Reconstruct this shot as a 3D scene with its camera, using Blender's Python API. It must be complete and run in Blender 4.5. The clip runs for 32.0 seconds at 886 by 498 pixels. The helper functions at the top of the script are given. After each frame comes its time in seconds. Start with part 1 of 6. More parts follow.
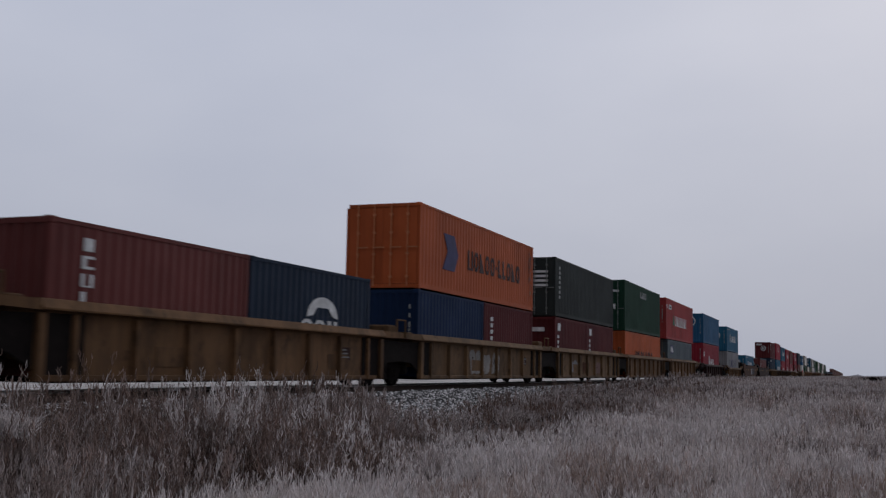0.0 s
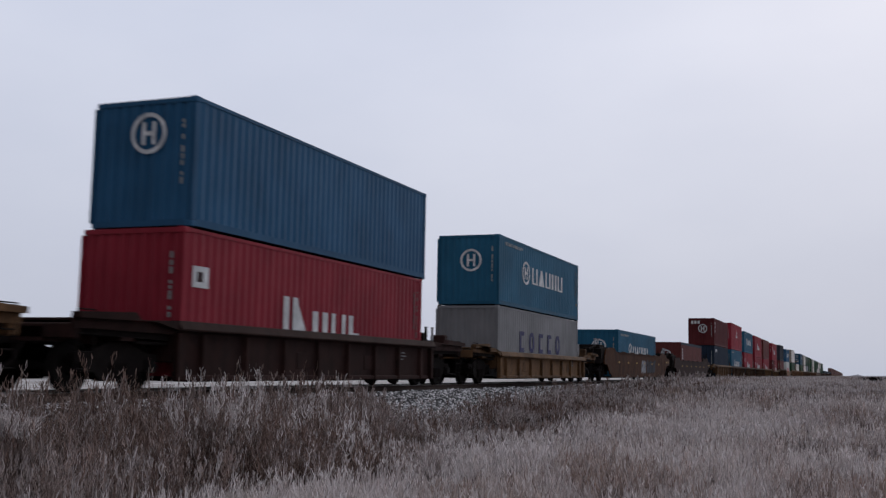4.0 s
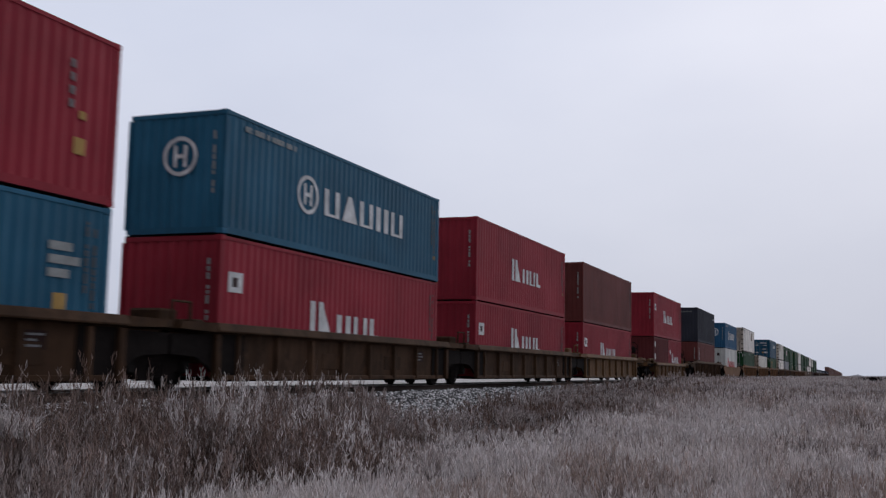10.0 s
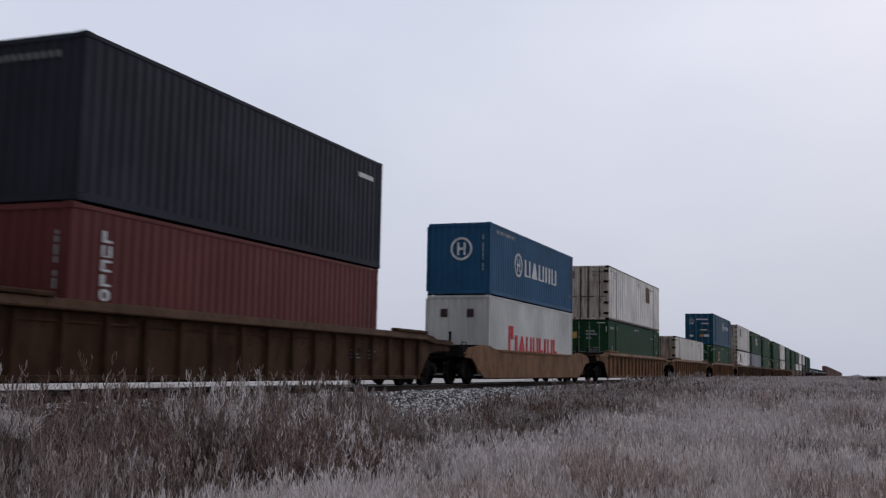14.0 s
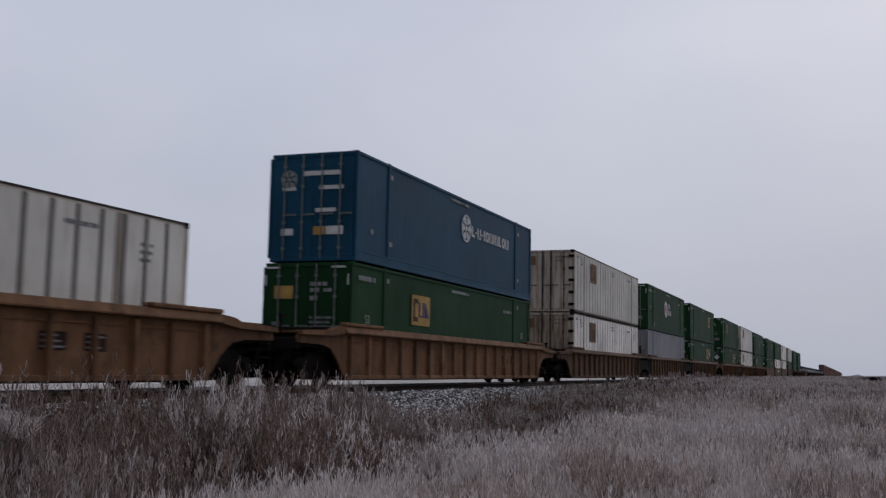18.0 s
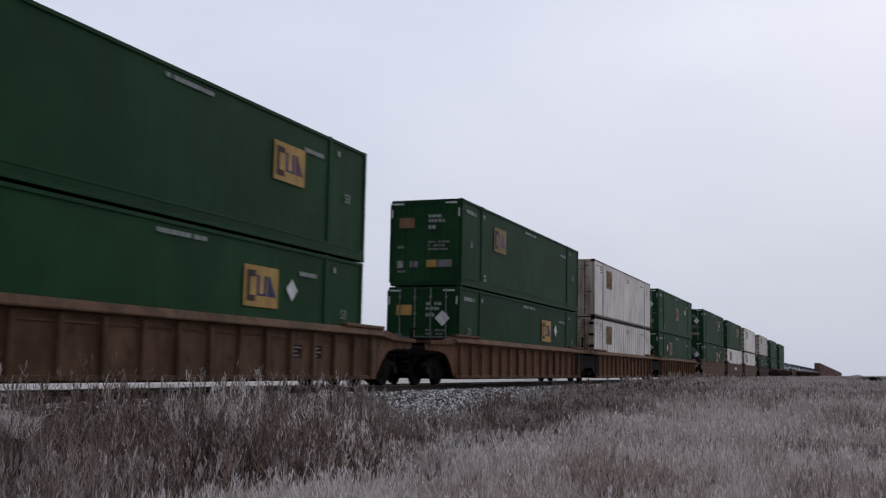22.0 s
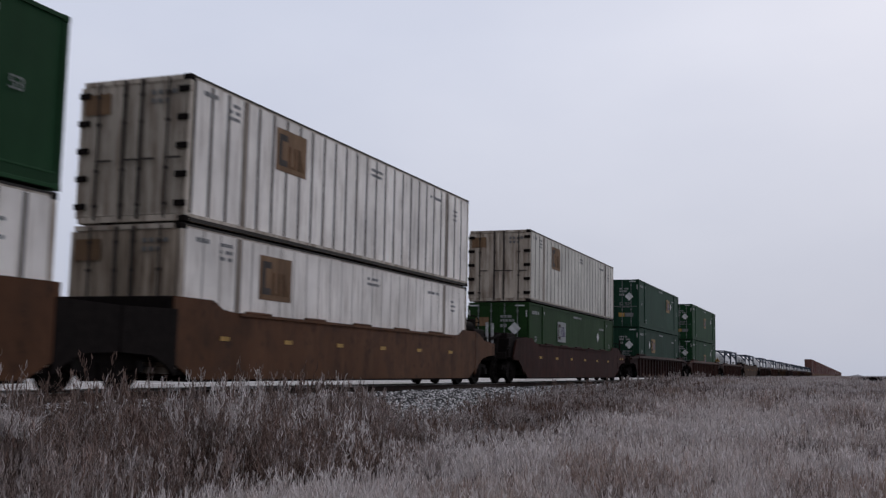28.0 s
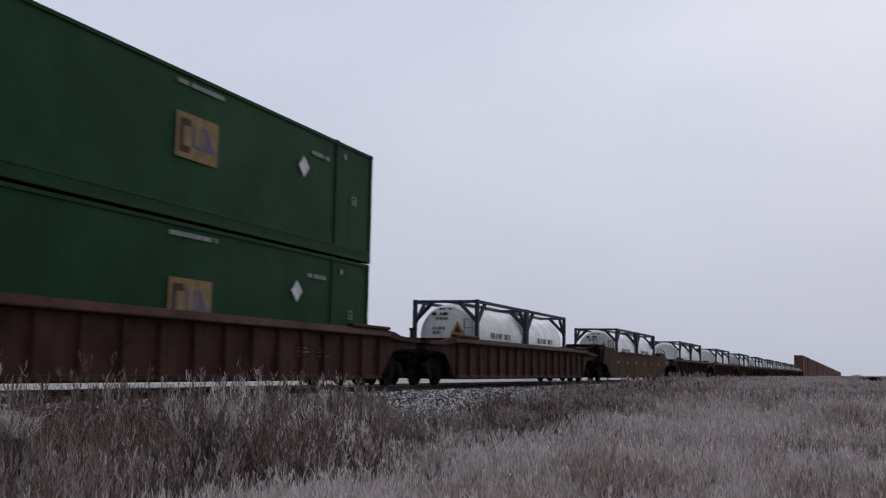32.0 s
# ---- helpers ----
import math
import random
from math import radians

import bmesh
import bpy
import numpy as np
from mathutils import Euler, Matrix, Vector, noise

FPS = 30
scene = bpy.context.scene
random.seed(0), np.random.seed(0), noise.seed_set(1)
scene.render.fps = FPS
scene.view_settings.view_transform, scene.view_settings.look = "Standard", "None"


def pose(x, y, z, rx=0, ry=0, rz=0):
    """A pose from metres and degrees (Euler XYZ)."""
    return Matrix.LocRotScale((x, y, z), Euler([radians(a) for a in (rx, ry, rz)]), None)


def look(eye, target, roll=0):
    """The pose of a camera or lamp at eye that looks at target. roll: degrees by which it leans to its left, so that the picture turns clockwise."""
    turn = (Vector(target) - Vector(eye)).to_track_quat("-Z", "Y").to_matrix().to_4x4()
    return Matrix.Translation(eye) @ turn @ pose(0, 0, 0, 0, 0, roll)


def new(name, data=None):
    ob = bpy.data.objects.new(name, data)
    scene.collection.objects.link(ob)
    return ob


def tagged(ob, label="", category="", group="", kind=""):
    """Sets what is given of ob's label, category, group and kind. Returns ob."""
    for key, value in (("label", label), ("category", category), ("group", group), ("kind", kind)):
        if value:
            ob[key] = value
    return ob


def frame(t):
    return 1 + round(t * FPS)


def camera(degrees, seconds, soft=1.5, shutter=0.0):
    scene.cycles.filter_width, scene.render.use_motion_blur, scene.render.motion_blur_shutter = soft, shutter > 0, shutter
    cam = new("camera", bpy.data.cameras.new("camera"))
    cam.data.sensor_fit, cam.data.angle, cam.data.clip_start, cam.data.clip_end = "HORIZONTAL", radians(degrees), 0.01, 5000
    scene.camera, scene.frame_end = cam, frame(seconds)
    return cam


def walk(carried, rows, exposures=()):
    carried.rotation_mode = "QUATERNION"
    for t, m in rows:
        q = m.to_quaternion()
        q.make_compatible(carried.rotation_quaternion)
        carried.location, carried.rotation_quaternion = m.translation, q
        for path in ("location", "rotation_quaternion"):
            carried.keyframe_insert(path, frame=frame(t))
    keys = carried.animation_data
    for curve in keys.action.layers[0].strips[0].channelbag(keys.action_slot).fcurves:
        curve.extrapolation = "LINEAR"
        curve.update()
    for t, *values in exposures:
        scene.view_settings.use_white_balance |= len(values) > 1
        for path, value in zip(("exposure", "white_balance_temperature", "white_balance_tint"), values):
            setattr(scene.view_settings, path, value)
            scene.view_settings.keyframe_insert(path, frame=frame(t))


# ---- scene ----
# World: metres. The rails run along y at x = TRACK, their tops at z = 0. The train comes towards the camera.
TRACK = -13.055
YAW, PITCH, ROLL = radians(20.938), radians(6.428), 1.067
EYE = Vector((0.0, 0.0, 0.49))
AIM = EYE + Vector((-math.sin(YAW) * math.cos(PITCH), math.cos(YAW) * math.cos(PITCH), math.sin(PITCH))) * 10
cam = camera(45.45, 32.0, soft=1.3, shutter=0.22)
EXPO = [(0, -0.45), (0.8, -0.2), (2, -0.04), (3.5, -0.06), (4.5, -0.15), (5.5, -0.42), (6.5, -0.6), (7.6, -0.52), (8.6, -0.15), (9.0, -0.04), (9.5, -0.03), (13, -0.05), (16, -0.17), (17.1, -0.27), (17.6, -0.33), (18.2, -0.36), (18.7, -0.12), (19.2, -0.03), (20, -0.14), (21.3, 0.0), (22.6, -0.02), (24, -0.09), (25, 0.0), (26.5, -0.06), (28, -0.12), (29.2, -0.13), (30, -0.06), (31, -0.06), (32, -0.16)]
walk(cam, [(0, look(EYE, AIM, ROLL)), (32, look(EYE, AIM, ROLL))], EXPO)


def run(t):
    """How far the train has come at t, counted from its place at 13 s."""
    u = t - 13
    return 19.4492 * u - 0.001025 * u * u + 0.0003098 * u ** 3


# ---- light: an overcast winter sky ----
world = bpy.data.worlds.new("overcast_sky")
scene.world = world
world.use_nodes = True
wn, wl = world.node_tree.nodes, world.node_tree.links
wn.clear()
w_out = wn.new("ShaderNodeOutputWorld")
w_bg = wn.new("ShaderNodeBackground")
w_sky = wn.new("ShaderNodeTexSky")
w_sky.sky_type, w_sky.sun_disc = "NISHITA", False
w_sky.sun_elevation, w_sky.sun_rotation = radians(29.4), radians(7.9)
w_sky.dust_density, w_sky.air_density = 4.0, 1.0
w_tc = wn.new("ShaderNodeTexCoord")
w_map = wn.new("ShaderNodeMapping")
w_map.inputs["Scale"].default_value = (1.0, 1.0, 2.2)
w_noise = wn.new("ShaderNodeTexNoise")
w_noise.inputs["Scale"].default_value, w_noise.inputs["Detail"].default_value = 2.1, 5.0
w_ramp = wn.new("ShaderNodeValToRGB")
w_ramp.color_ramp.elements[0].position, w_ramp.color_ramp.elements[1].position = 0.3, 0.72
w_ramp.color_ramp.elements[0].color = (0.655, 0.70, 0.85, 1)
w_ramp.color_ramp.elements[1].color = (0.765, 0.80, 0.935, 1)
w_mix = wn.new("ShaderNodeMix")
w_mix.data_type = "RGBA"
w_mix.inputs[0].default_value = 0.004
wl.new(w_tc.outputs["Generated"], w_map.inputs["Vector"])
wl.new(w_map.outputs[0], w_noise.inputs["Vector"])
wl.new(w_noise.outputs["Fac"], w_ramp.inputs[0])
wl.new(w_ramp.outputs[0], w_mix.inputs[6])
wl.new(w_sky.outputs[0], w_mix.inputs[7])
# the cloud is brightest round the hidden sun, beyond the train, and dims smoothly away from it and towards the horizon
SUNWARD = Vector((0.12, 0.86, 0.49)).normalized()
w_dot = wn.new("ShaderNodeVectorMath")
w_dot.operation = "DOT_PRODUCT"
w_dot.inputs[1].default_value = SUNWARD
wl.new(w_tc.outputs["Generated"], w_dot.inputs[0])
w_glow = wn.new("ShaderNodeMapRange")
w_glow.inputs["From Min"].default_value, w_glow.inputs["From Max"].default_value = -1.0, 0.78
w_glow.inputs["To Min"].default_value, w_glow.inputs["To Max"].default_value = 0.36, 1.0
w_glow.interpolation_type = "SMOOTHSTEP"
wl.new(w_dot.outputs["Value"], w_glow.inputs["Value"])
w_sep = wn.new("ShaderNodeSeparateXYZ")
wl.new(w_tc.outputs["Generated"], w_sep.inputs[0])
w_low = wn.new("ShaderNodeMapRange")
w_low.inputs["From Min"].default_value, w_low.inputs["From Max"].default_value = 0.0, 0.3
w_low.inputs["To Min"].default_value, w_low.inputs["To Max"].default_value = 0.84, 1.03
wl.new(w_sep.outputs["Z"], w_low.inputs["Value"])
w_mul = wn.new("ShaderNodeMath")
w_mul.operation = "MULTIPLY"
wl.new(w_glow.outputs[0], w_mul.inputs[0])
wl.new(w_low.outputs[0], w_mul.inputs[1])
w_gain = wn.new("ShaderNodeMath")
w_gain.operation = "MULTIPLY"
w_gain.inputs[1].default_value = 0.915
wl.new(w_mul.outputs[0], w_gain.inputs[0])
wl.new(w_mix.outputs[2], w_bg.inputs["Color"])
wl.new(w_gain.outputs[0], w_bg.inputs["Strength"])
wl.new(w_bg.outputs[0], w_out.inputs["Surface"])

sun = new("sun", bpy.data.lights.new("sun", "SUN"))
sun.data.energy, sun.data.angle, sun.data.color = 0.5, radians(30), (1.0, 0.96, 0.92)
sun.matrix_world = look(SUNWARD * 60, (0, 0, 0))


# ---- materials ----
def material(name):
    m = bpy.data.materials.new(name)
    m.use_nodes = True
    nt = m.node_tree
    return m, nt, nt.nodes["Principled BSDF"]


def noise_at(nt, scale, detail=4.0, stretch=(1, 1, 1), rough=0.55, own=False):
    tc, mp, nz = nt.nodes.new("ShaderNodeTexCoord"), nt.nodes.new("ShaderNodeMapping"), nt.nodes.new("ShaderNodeTexNoise")
    mp.inputs["Scale"].default_value = stretch
    nz.inputs["Scale"].default_value, nz.inputs["Detail"].default_value, nz.inputs["Roughness"].default_value = scale, detail, rough
    nt.links.new(tc.outputs["Object"], mp.inputs["Vector"])
    if own:
        # every piece takes its own stretch of the pattern
        info, far_off, add = nt.nodes.new("ShaderNodeObjectInfo"), nt.nodes.new("ShaderNodeMath"), nt.nodes.new("ShaderNodeVectorMath")
        far_off.operation, far_off.inputs[1].default_value = "MULTIPLY", 60.0
        nt.links.new(info.outputs["Random"], far_off.inputs[0])
        nt.links.new(mp.outputs[0], add.inputs[0])
        nt.links.new(far_off.outputs[0], add.inputs[1])
        nt.links.new(add.outputs[0], nz.inputs["Vector"])
    else:
        nt.links.new(mp.outputs[0], nz.inputs["Vector"])
    return nz.outputs["Fac"]


def ramp(nt, fac, stops):
    r = nt.nodes.new("ShaderNodeValToRGB")
    while len(r.color_ramp.elements) < len(stops):
        r.color_ramp.elements.new(0.5)
    for e, (p, c) in zip(r.color_ramp.elements, stops):
        e.position, e.color = p, (*c, 1) if len(c) == 3 else c
    nt.links.new(fac, r.inputs[0])
    return r.outputs[0]


def blend(nt, fac, a, b, mode="MIX"):
    x = nt.nodes.new("ShaderNodeMix")
    x.data_type, x.blend_type = "RGBA", mode
    for slot, v in ((0, fac), (6, a), (7, b)):
        if isinstance(v, (int, float)):
            x.inputs[slot].default_value = v
        elif isinstance(v, tuple):
            x.inputs[slot].default_value = (*v, 1)
        else:
            nt.links.new(v, x.inputs[slot])
    return x.outputs[2]


def bump(nt, fac, bsdf, strength, distance):
    b = nt.nodes.new("ShaderNodeBump")
    b.inputs["Strength"].default_value, b.inputs["Distance"].default_value = strength, distance
    nt.links.new(fac, b.inputs["Height"])
    nt.links.new(b.outputs[0], bsdf.inputs["Normal"])


def paint(name, colour, dirt=0.35, rust=0.25, rough=0.55, grime=None, reach=0.5, spread=0.12, blotch=0.0):
    """Weathered paint on steel: faded patches, streaks that run down, rust specks."""
    m, nt, bs = material(name)
    grime = grime or tuple(0.45 * v + 0.009 for v in colour)
    big = noise_at(nt, 0.5, 5, (1, 1, 1), own=True)
    fade = tuple(min(1, c * 1.2 + 0.004) for c in colour)
    dark = tuple(c * 0.78 for c in colour)
    col = ramp(nt, big, [(0.3, dark), (0.5, colour), (0.72, fade)])
    streak = noise_at(nt, 3.0, 6, (2.0, 2.0, 0.22), 0.65, True)
    sm = ramp(nt, streak, [(reach, (0, 0, 0)), (reach + 0.28, (dirt, dirt, dirt))])
    col = blend(nt, sm, col, grime)
    spots = noise_at(nt, 7.0, 8, (1, 1, 0.6), 0.7, True)
    rm = ramp(nt, spots, [(0.66, (0, 0, 0)), (0.75, (rust, rust, rust))])
    col = blend(nt, rm, col, (0.13, 0.05, 0.022))
    if blotch:
        patch = noise_at(nt, 1.6, 5, (1, 1, 1), 0.6, True)
        pm = ramp(nt, patch, [(0.5, (0, 0, 0)), (0.64, (blotch, blotch, blotch))])
        col = blend(nt, pm, col, tuple(0.55 * v + 0.006 for v in colour))
        worn = noise_at(nt, 1.3, 6, (1, 1, 0.6), 0.65, True)
        col = blend(nt, ramp(nt, worn, [(0.5, (0, 0, 0)), (0.62, (blotch, blotch, blotch))]), col, tuple(v * 0.4 for v in colour))
        scab = noise_at(nt, 3.4, 8, (1, 1, 0.7), 0.72, True)
        pale = noise_at(nt, 2.1, 7, (1, 1, 0.55), 0.7, True)
        col = blend(nt, ramp(nt, pale, [(0.58, (0, 0, 0)), (0.7, (0.55, 0.55, 0.55))]), col, tuple(1.35 * v + 0.004 for v in colour))
        col = blend(nt, ramp(nt, scab, [(0.56, (0, 0, 0)), (0.64, (0.75, 0.75, 0.75))]), col, tuple(0.3 * v + 0.004 for v in colour))
    info = nt.nodes.new("ShaderNodeObjectInfo")
    vary = nt.nodes.new("ShaderNodeMapRange")
    vary.inputs["To Min"].default_value, vary.inputs["To Max"].default_value = 1 - spread, 1 + spread
    nt.links.new(info.outputs["Random"], vary.inputs["Value"])
    tone = nt.nodes.new("ShaderNodeCombineColor")
    for slot in ("Red", "Green", "Blue"):
        nt.links.new(vary.outputs[0], tone.inputs[slot])
    col = blend(nt, 1.0, col, tone.outputs[0], "MULTIPLY")
    nt.links.new(col, bs.inputs["Base Color"])
    rr = nt.nodes.new("ShaderNodeMapRange")
    rr.inputs["To Min"].default_value, rr.inputs["To Max"].default_value = rough - 0.08, rough + 0.2
    nt.links.new(streak, rr.inputs["Value"])
    nt.links.new(rr.outputs[0], bs.inputs["Roughness"])
    bs.inputs["Specular IOR Level"].default_value = 0.06 if max(colour) < 0.1 else 0.14
    bump(nt, spots, bs, 0.15, 0.01)
    return m


def bare(name, colour, rough=0.7, metal=0.0, amount=0.35, scale=6.0):
    m, nt, bs = material(name)
    n = noise_at(nt, scale, 6, (1, 1, 1), 0.65)
    nt.links.new(ramp(nt, n, [(0.3, tuple(c * (1 - amount) for c in colour)), (0.7, tuple(min(1, c * (1 + amount)) for c in colour))]), bs.inputs["Base Color"])
    bs.inputs["Roughness"].default_value, bs.inputs["Metallic"].default_value = rough, metal
    bs.inputs["Specular IOR Level"].default_value = 0.5 if metal > 0.1 else 0.05 if max(colour) < 0.03 else 0.15
    bump(nt, n, bs, 0.3, 0.02)
    return m


M = dict(
    orange=paint("orange_paint", (0.39, 0.082, 0.023)),
    navy=paint("navy_paint", (0.0165, 0.026, 0.044)),
    royal=paint("dark_royal_blue_paint", (0.011, 0.025, 0.064), 0.25, 0.15),
    maroon=paint("maroon_paint", (0.085, 0.017, 0.018)),
    brown=paint("red_brown_paint", (0.114, 0.0275, 0.0235)),
    dkgreen=paint("dark_green_paint", (0.027, 0.032, 0.030)),
    green=paint("green_paint", (0.0118, 0.0455, 0.0172), 0.3, 0.15),
    firgreen=paint("fir_green_paint", (0.0145, 0.046, 0.0275), 0.25, 0.15),
    olive=paint("bright_green_paint", (0.016, 0.044, 0.0125), 0.3, 0.15),
    red=paint("red_paint", (0.28, 0.034, 0.032)),
    crimson=paint("crimson_paint", (0.255, 0.018, 0.031)),
    grey=paint("slate_grey_paint", (0.085, 0.105, 0.115)),
    ltgrey=paint("off_white_paint", (0.52, 0.51, 0.475), 0.35, 0.25),
    palegrey=paint("pale_grey_paint", (0.205, 0.20, 0.20), 0.3, 0.2),
    midgrey=paint("mid_grey_paint", (0.215, 0.215, 0.225), 0.3, 0.15),
    blue=paint("blue_paint", (0.018, 0.083, 0.165)),
    teal=paint("teal_paint", (0.018, 0.102, 0.172)),
    chblue=paint("deep_blue_paint", (0.006, 0.055, 0.104), 0.2, 0.1),
    black=paint("blue_black_paint", (0.0275, 0.0288, 0.038)),
    white=paint("dirty_white_paint", (0.82, 0.765, 0.705), 0.65, 0.6, 0.5, (0.28, 0.215, 0.16), 0.48),
    bone=paint("yellowed_white_paint", (0.62, 0.585, 0.52), 0.6, 0.5, 0.5, (0.25, 0.20, 0.15), 0.5),
    patchbrown=paint("rust_brown_patch", (0.225, 0.135, 0.075), 0.6, 0.7, 0.7, (0.06, 0.04, 0.03), 0.42),
    rustwhite=paint("rust_stained_white_paint", (0.50, 0.435, 0.36), 0.9, 0.9, 0.6, (0.11, 0.062, 0.036), 0.43),
    shaded_rustdoor=paint("shade_darkened_rusty_door_paint", (0.40, 0.325, 0.25), 0.95, 0.9, 0.6, (0.085, 0.048, 0.028), 0.40),
    rustpost=paint("rusty_grey_post_paint", (0.27, 0.225, 0.185), 0.9, 0.9, 0.6, (0.055, 0.034, 0.022), 0.47),
    whitegap=paint("shade_groove_and_rod_grey", (0.062, 0.052, 0.046), 0.5, 0.3),
    seam=paint("grey_panel_seam", (0.40, 0.365, 0.33), 0.5, 0.4),
    tan=paint("tan_wagon_paint", (0.132, 0.068, 0.030), 0.6, 0.6, 0.7, (0.045, 0.026, 0.016), 0.44, spread=0.2, blotch=0.6),
    ochre=paint("ochre_wagon_paint", (0.142, 0.080, 0.038), 0.6, 0.6, 0.7, (0.06, 0.036, 0.022), 0.44, spread=0.2, blotch=0.7),
    umber=paint("umber_wagon_paint", (0.068, 0.036, 0.020), 0.6, 0.5, 0.7, (0.026, 0.016, 0.011), 0.46, spread=0.2, blotch=0.6),
    sepia=paint("sepia_wagon_paint", (0.118, 0.064, 0.036), 0.6, 0.5, 0.7, (0.042, 0.025, 0.017), 0.46, spread=0.2, blotch=0.6),
    rusty=paint("rusty_brown_wagon_paint", (0.182, 0.091, 0.044), 0.6, 0.6, 0.7, (0.075, 0.04, 0.026), 0.46, spread=0.2, blotch=0.6),
    rustred=paint("red_rust_wagon_paint", (0.135, 0.062, 0.030), 0.6, 0.6, 0.7, (0.05, 0.024, 0.016), 0.46, spread=0.2, blotch=0.6),
    # red-brown greyed so the far boxes carry distance haze in their colour
    dullred=paint("haze_greyed_red_brown_paint", (0.15, 0.075, 0.062), 0.4, 0.3),
    oxide=paint("oxide_wagon_paint", (0.064, 0.025, 0.0115), 0.5, 0.3, 0.65, spread=0.22, blotch=0.6),
    cinnamon=paint("cinnamon_wagon_paint", (0.10, 0.042, 0.0185), 0.5, 0.3, 0.65, spread=0.2, blotch=0.5),
    oxdark=paint("dark_oxide_wagon_paint", (0.032, 0.0148, 0.0122), 0.5, 0.3, 0.65, spread=0.22, blotch=0.5),
    russet=paint("dull_russet_wagon_paint", (0.062, 0.0285, 0.0215), 0.6, 0.4, 0.65, spread=0.2, blotch=0.6),
    oxblood=paint("dark_red_oxide_wagon_paint", (0.034, 0.011, 0.0085), 0.5, 0.3, 0.65, spread=0.2, blotch=0.5),
    sooty=bare("sooty_steel", (0.0115, 0.0088, 0.0080), 0.85),
    wheel=bare("wheel_steel", (0.014, 0.012, 0.011), 0.75, 0.1),
    tread=bare("worn_rail_steel", (0.36, 0.35, 0.34), 0.3, 0.9),
    railside=bare("rusted_rail_steel", (0.05, 0.034, 0.026), 0.8),
    palerail=bare("pale_rail_steel", (0.55, 0.53, 0.52), 0.8, 0.0, 0.4, 9.0),
    galv=bare("galvanised_steel", (0.33, 0.33, 0.33), 0.5, 0.6),
    lettering=bare("white_marking_paint", (0.58, 0.58, 0.57), 0.6, 0, 0.28, 3.5),
    graffiti=bare("grey_white_spray_paint", (0.22, 0.205, 0.19), 0.75, 0, 0.35, 2.5),
    dim=bare("dull_grey_marking_paint", (0.17, 0.17, 0.17), 0.7, 0, 0.25, 5.0),
    faded=bare("faded_white_marking_paint", (0.27, 0.28, 0.27), 0.7, 0, 0.25, 5.0),
    faint=bare("worn_grey_marking_paint", (0.105, 0.095, 0.09), 0.7, 0, 0.3, 5.0),
    yellow=bare("yellow_orange_marking_paint", (0.40, 0.245, 0.075), 0.65, 0, 0.3, 2.0),
    paleyellow=bare("sun_bleached_tan_marking_paint", (0.24, 0.16, 0.072), 0.7, 0, 0.35, 3.0),
    ghost=bare("sun_bleached_dark_marking_paint", (0.06, 0.05, 0.045), 0.7, 0, 0.35, 3.0),
    plum=bare("plum_marking_paint", (0.10, 0.045, 0.075), 0.65, 0, 0.3, 3.0),
    darkmark=bare("dark_marking_paint", (0.05, 0.03, 0.03), 0.7, 0, 0.2, 3.0),
    bluemark=bare("blue_marking_paint", (0.035, 0.035, 0.10), 0.6, 0, 0.3, 3.0),
    redmark=bare("red_marking_paint", (0.50, 0.045, 0.05), 0.6, 0, 0.2, 3.0),
    greenmark=bare("green_marking_paint", (0.02, 0.11, 0.05), 0.6, 0, 0.2, 3.0),
    tank=paint("white_tank_cladding", (0.80, 0.79, 0.78), 0.5, 0.3, 0.45, (0.22, 0.20, 0.19), 0.5),
    framedark=paint("dark_blue_grey_frame", (0.05, 0.062, 0.085)),
    boxframe=paint("grimy_dark_box_rail", (0.048, 0.042, 0.038), 0.5, 0.4),
    lockbar=bare("dull_zinc_bar", (0.15, 0.165, 0.155), 0.5, 0.2),
    palerod=bare("faded_orange_bar", (0.50, 0.19, 0.085), 0.6, 0.0),
    fadedblue=bare("faded_blue_marking_paint", (0.115, 0.10, 0.155), 0.7, 0, 0.35, 3.0),
    rime=bare("rimed_brush", (0.62, 0.60, 0.62), 0.9, 0, 0.2, 0.5),
    tie=bare("weathered_tie_wood", (0.075, 0.06, 0.05), 0.9, 0, 0.4, 4.0),
)


# ---- mesh helpers ----
MESH = {}


def box(bm, x0, x1, y0, y1, z0, z1):
    v = [bm.verts.new(p) for p in ((x0, y0, z0), (x1, y0, z0), (x1, y1, z0), (x0, y1, z0), (x0, y0, z1), (x1, y0, z1), (x1, y1, z1), (x0, y1, z1))]
    for f in ((3, 2, 1, 0), (4, 5, 6, 7), (0, 1, 5, 4), (1, 2, 6, 5), (2, 3, 7, 6), (3, 0, 4, 7)):
        bm.faces.new([v[i] for i in f])


def bevelled(bm, x0, x1, y0, y1, z0, z1, b=0.012):
    """A box with chamfered edges."""
    tmp = bmesh.new()
    box(tmp, x0, x1, y0, y1, z0, z1)
    bmesh.ops.bevel(tmp, geom=tmp.edges[:], offset=b, segments=1, affect="EDGES")
    merge(bm, tmp)


def merge(bm, other):
    idx = {}
    for v in other.verts:
        idx[v] = bm.verts.new(v.co)
    for f in other.faces:
        bm.faces.new([idx[v] for v in f.verts])
    other.free()


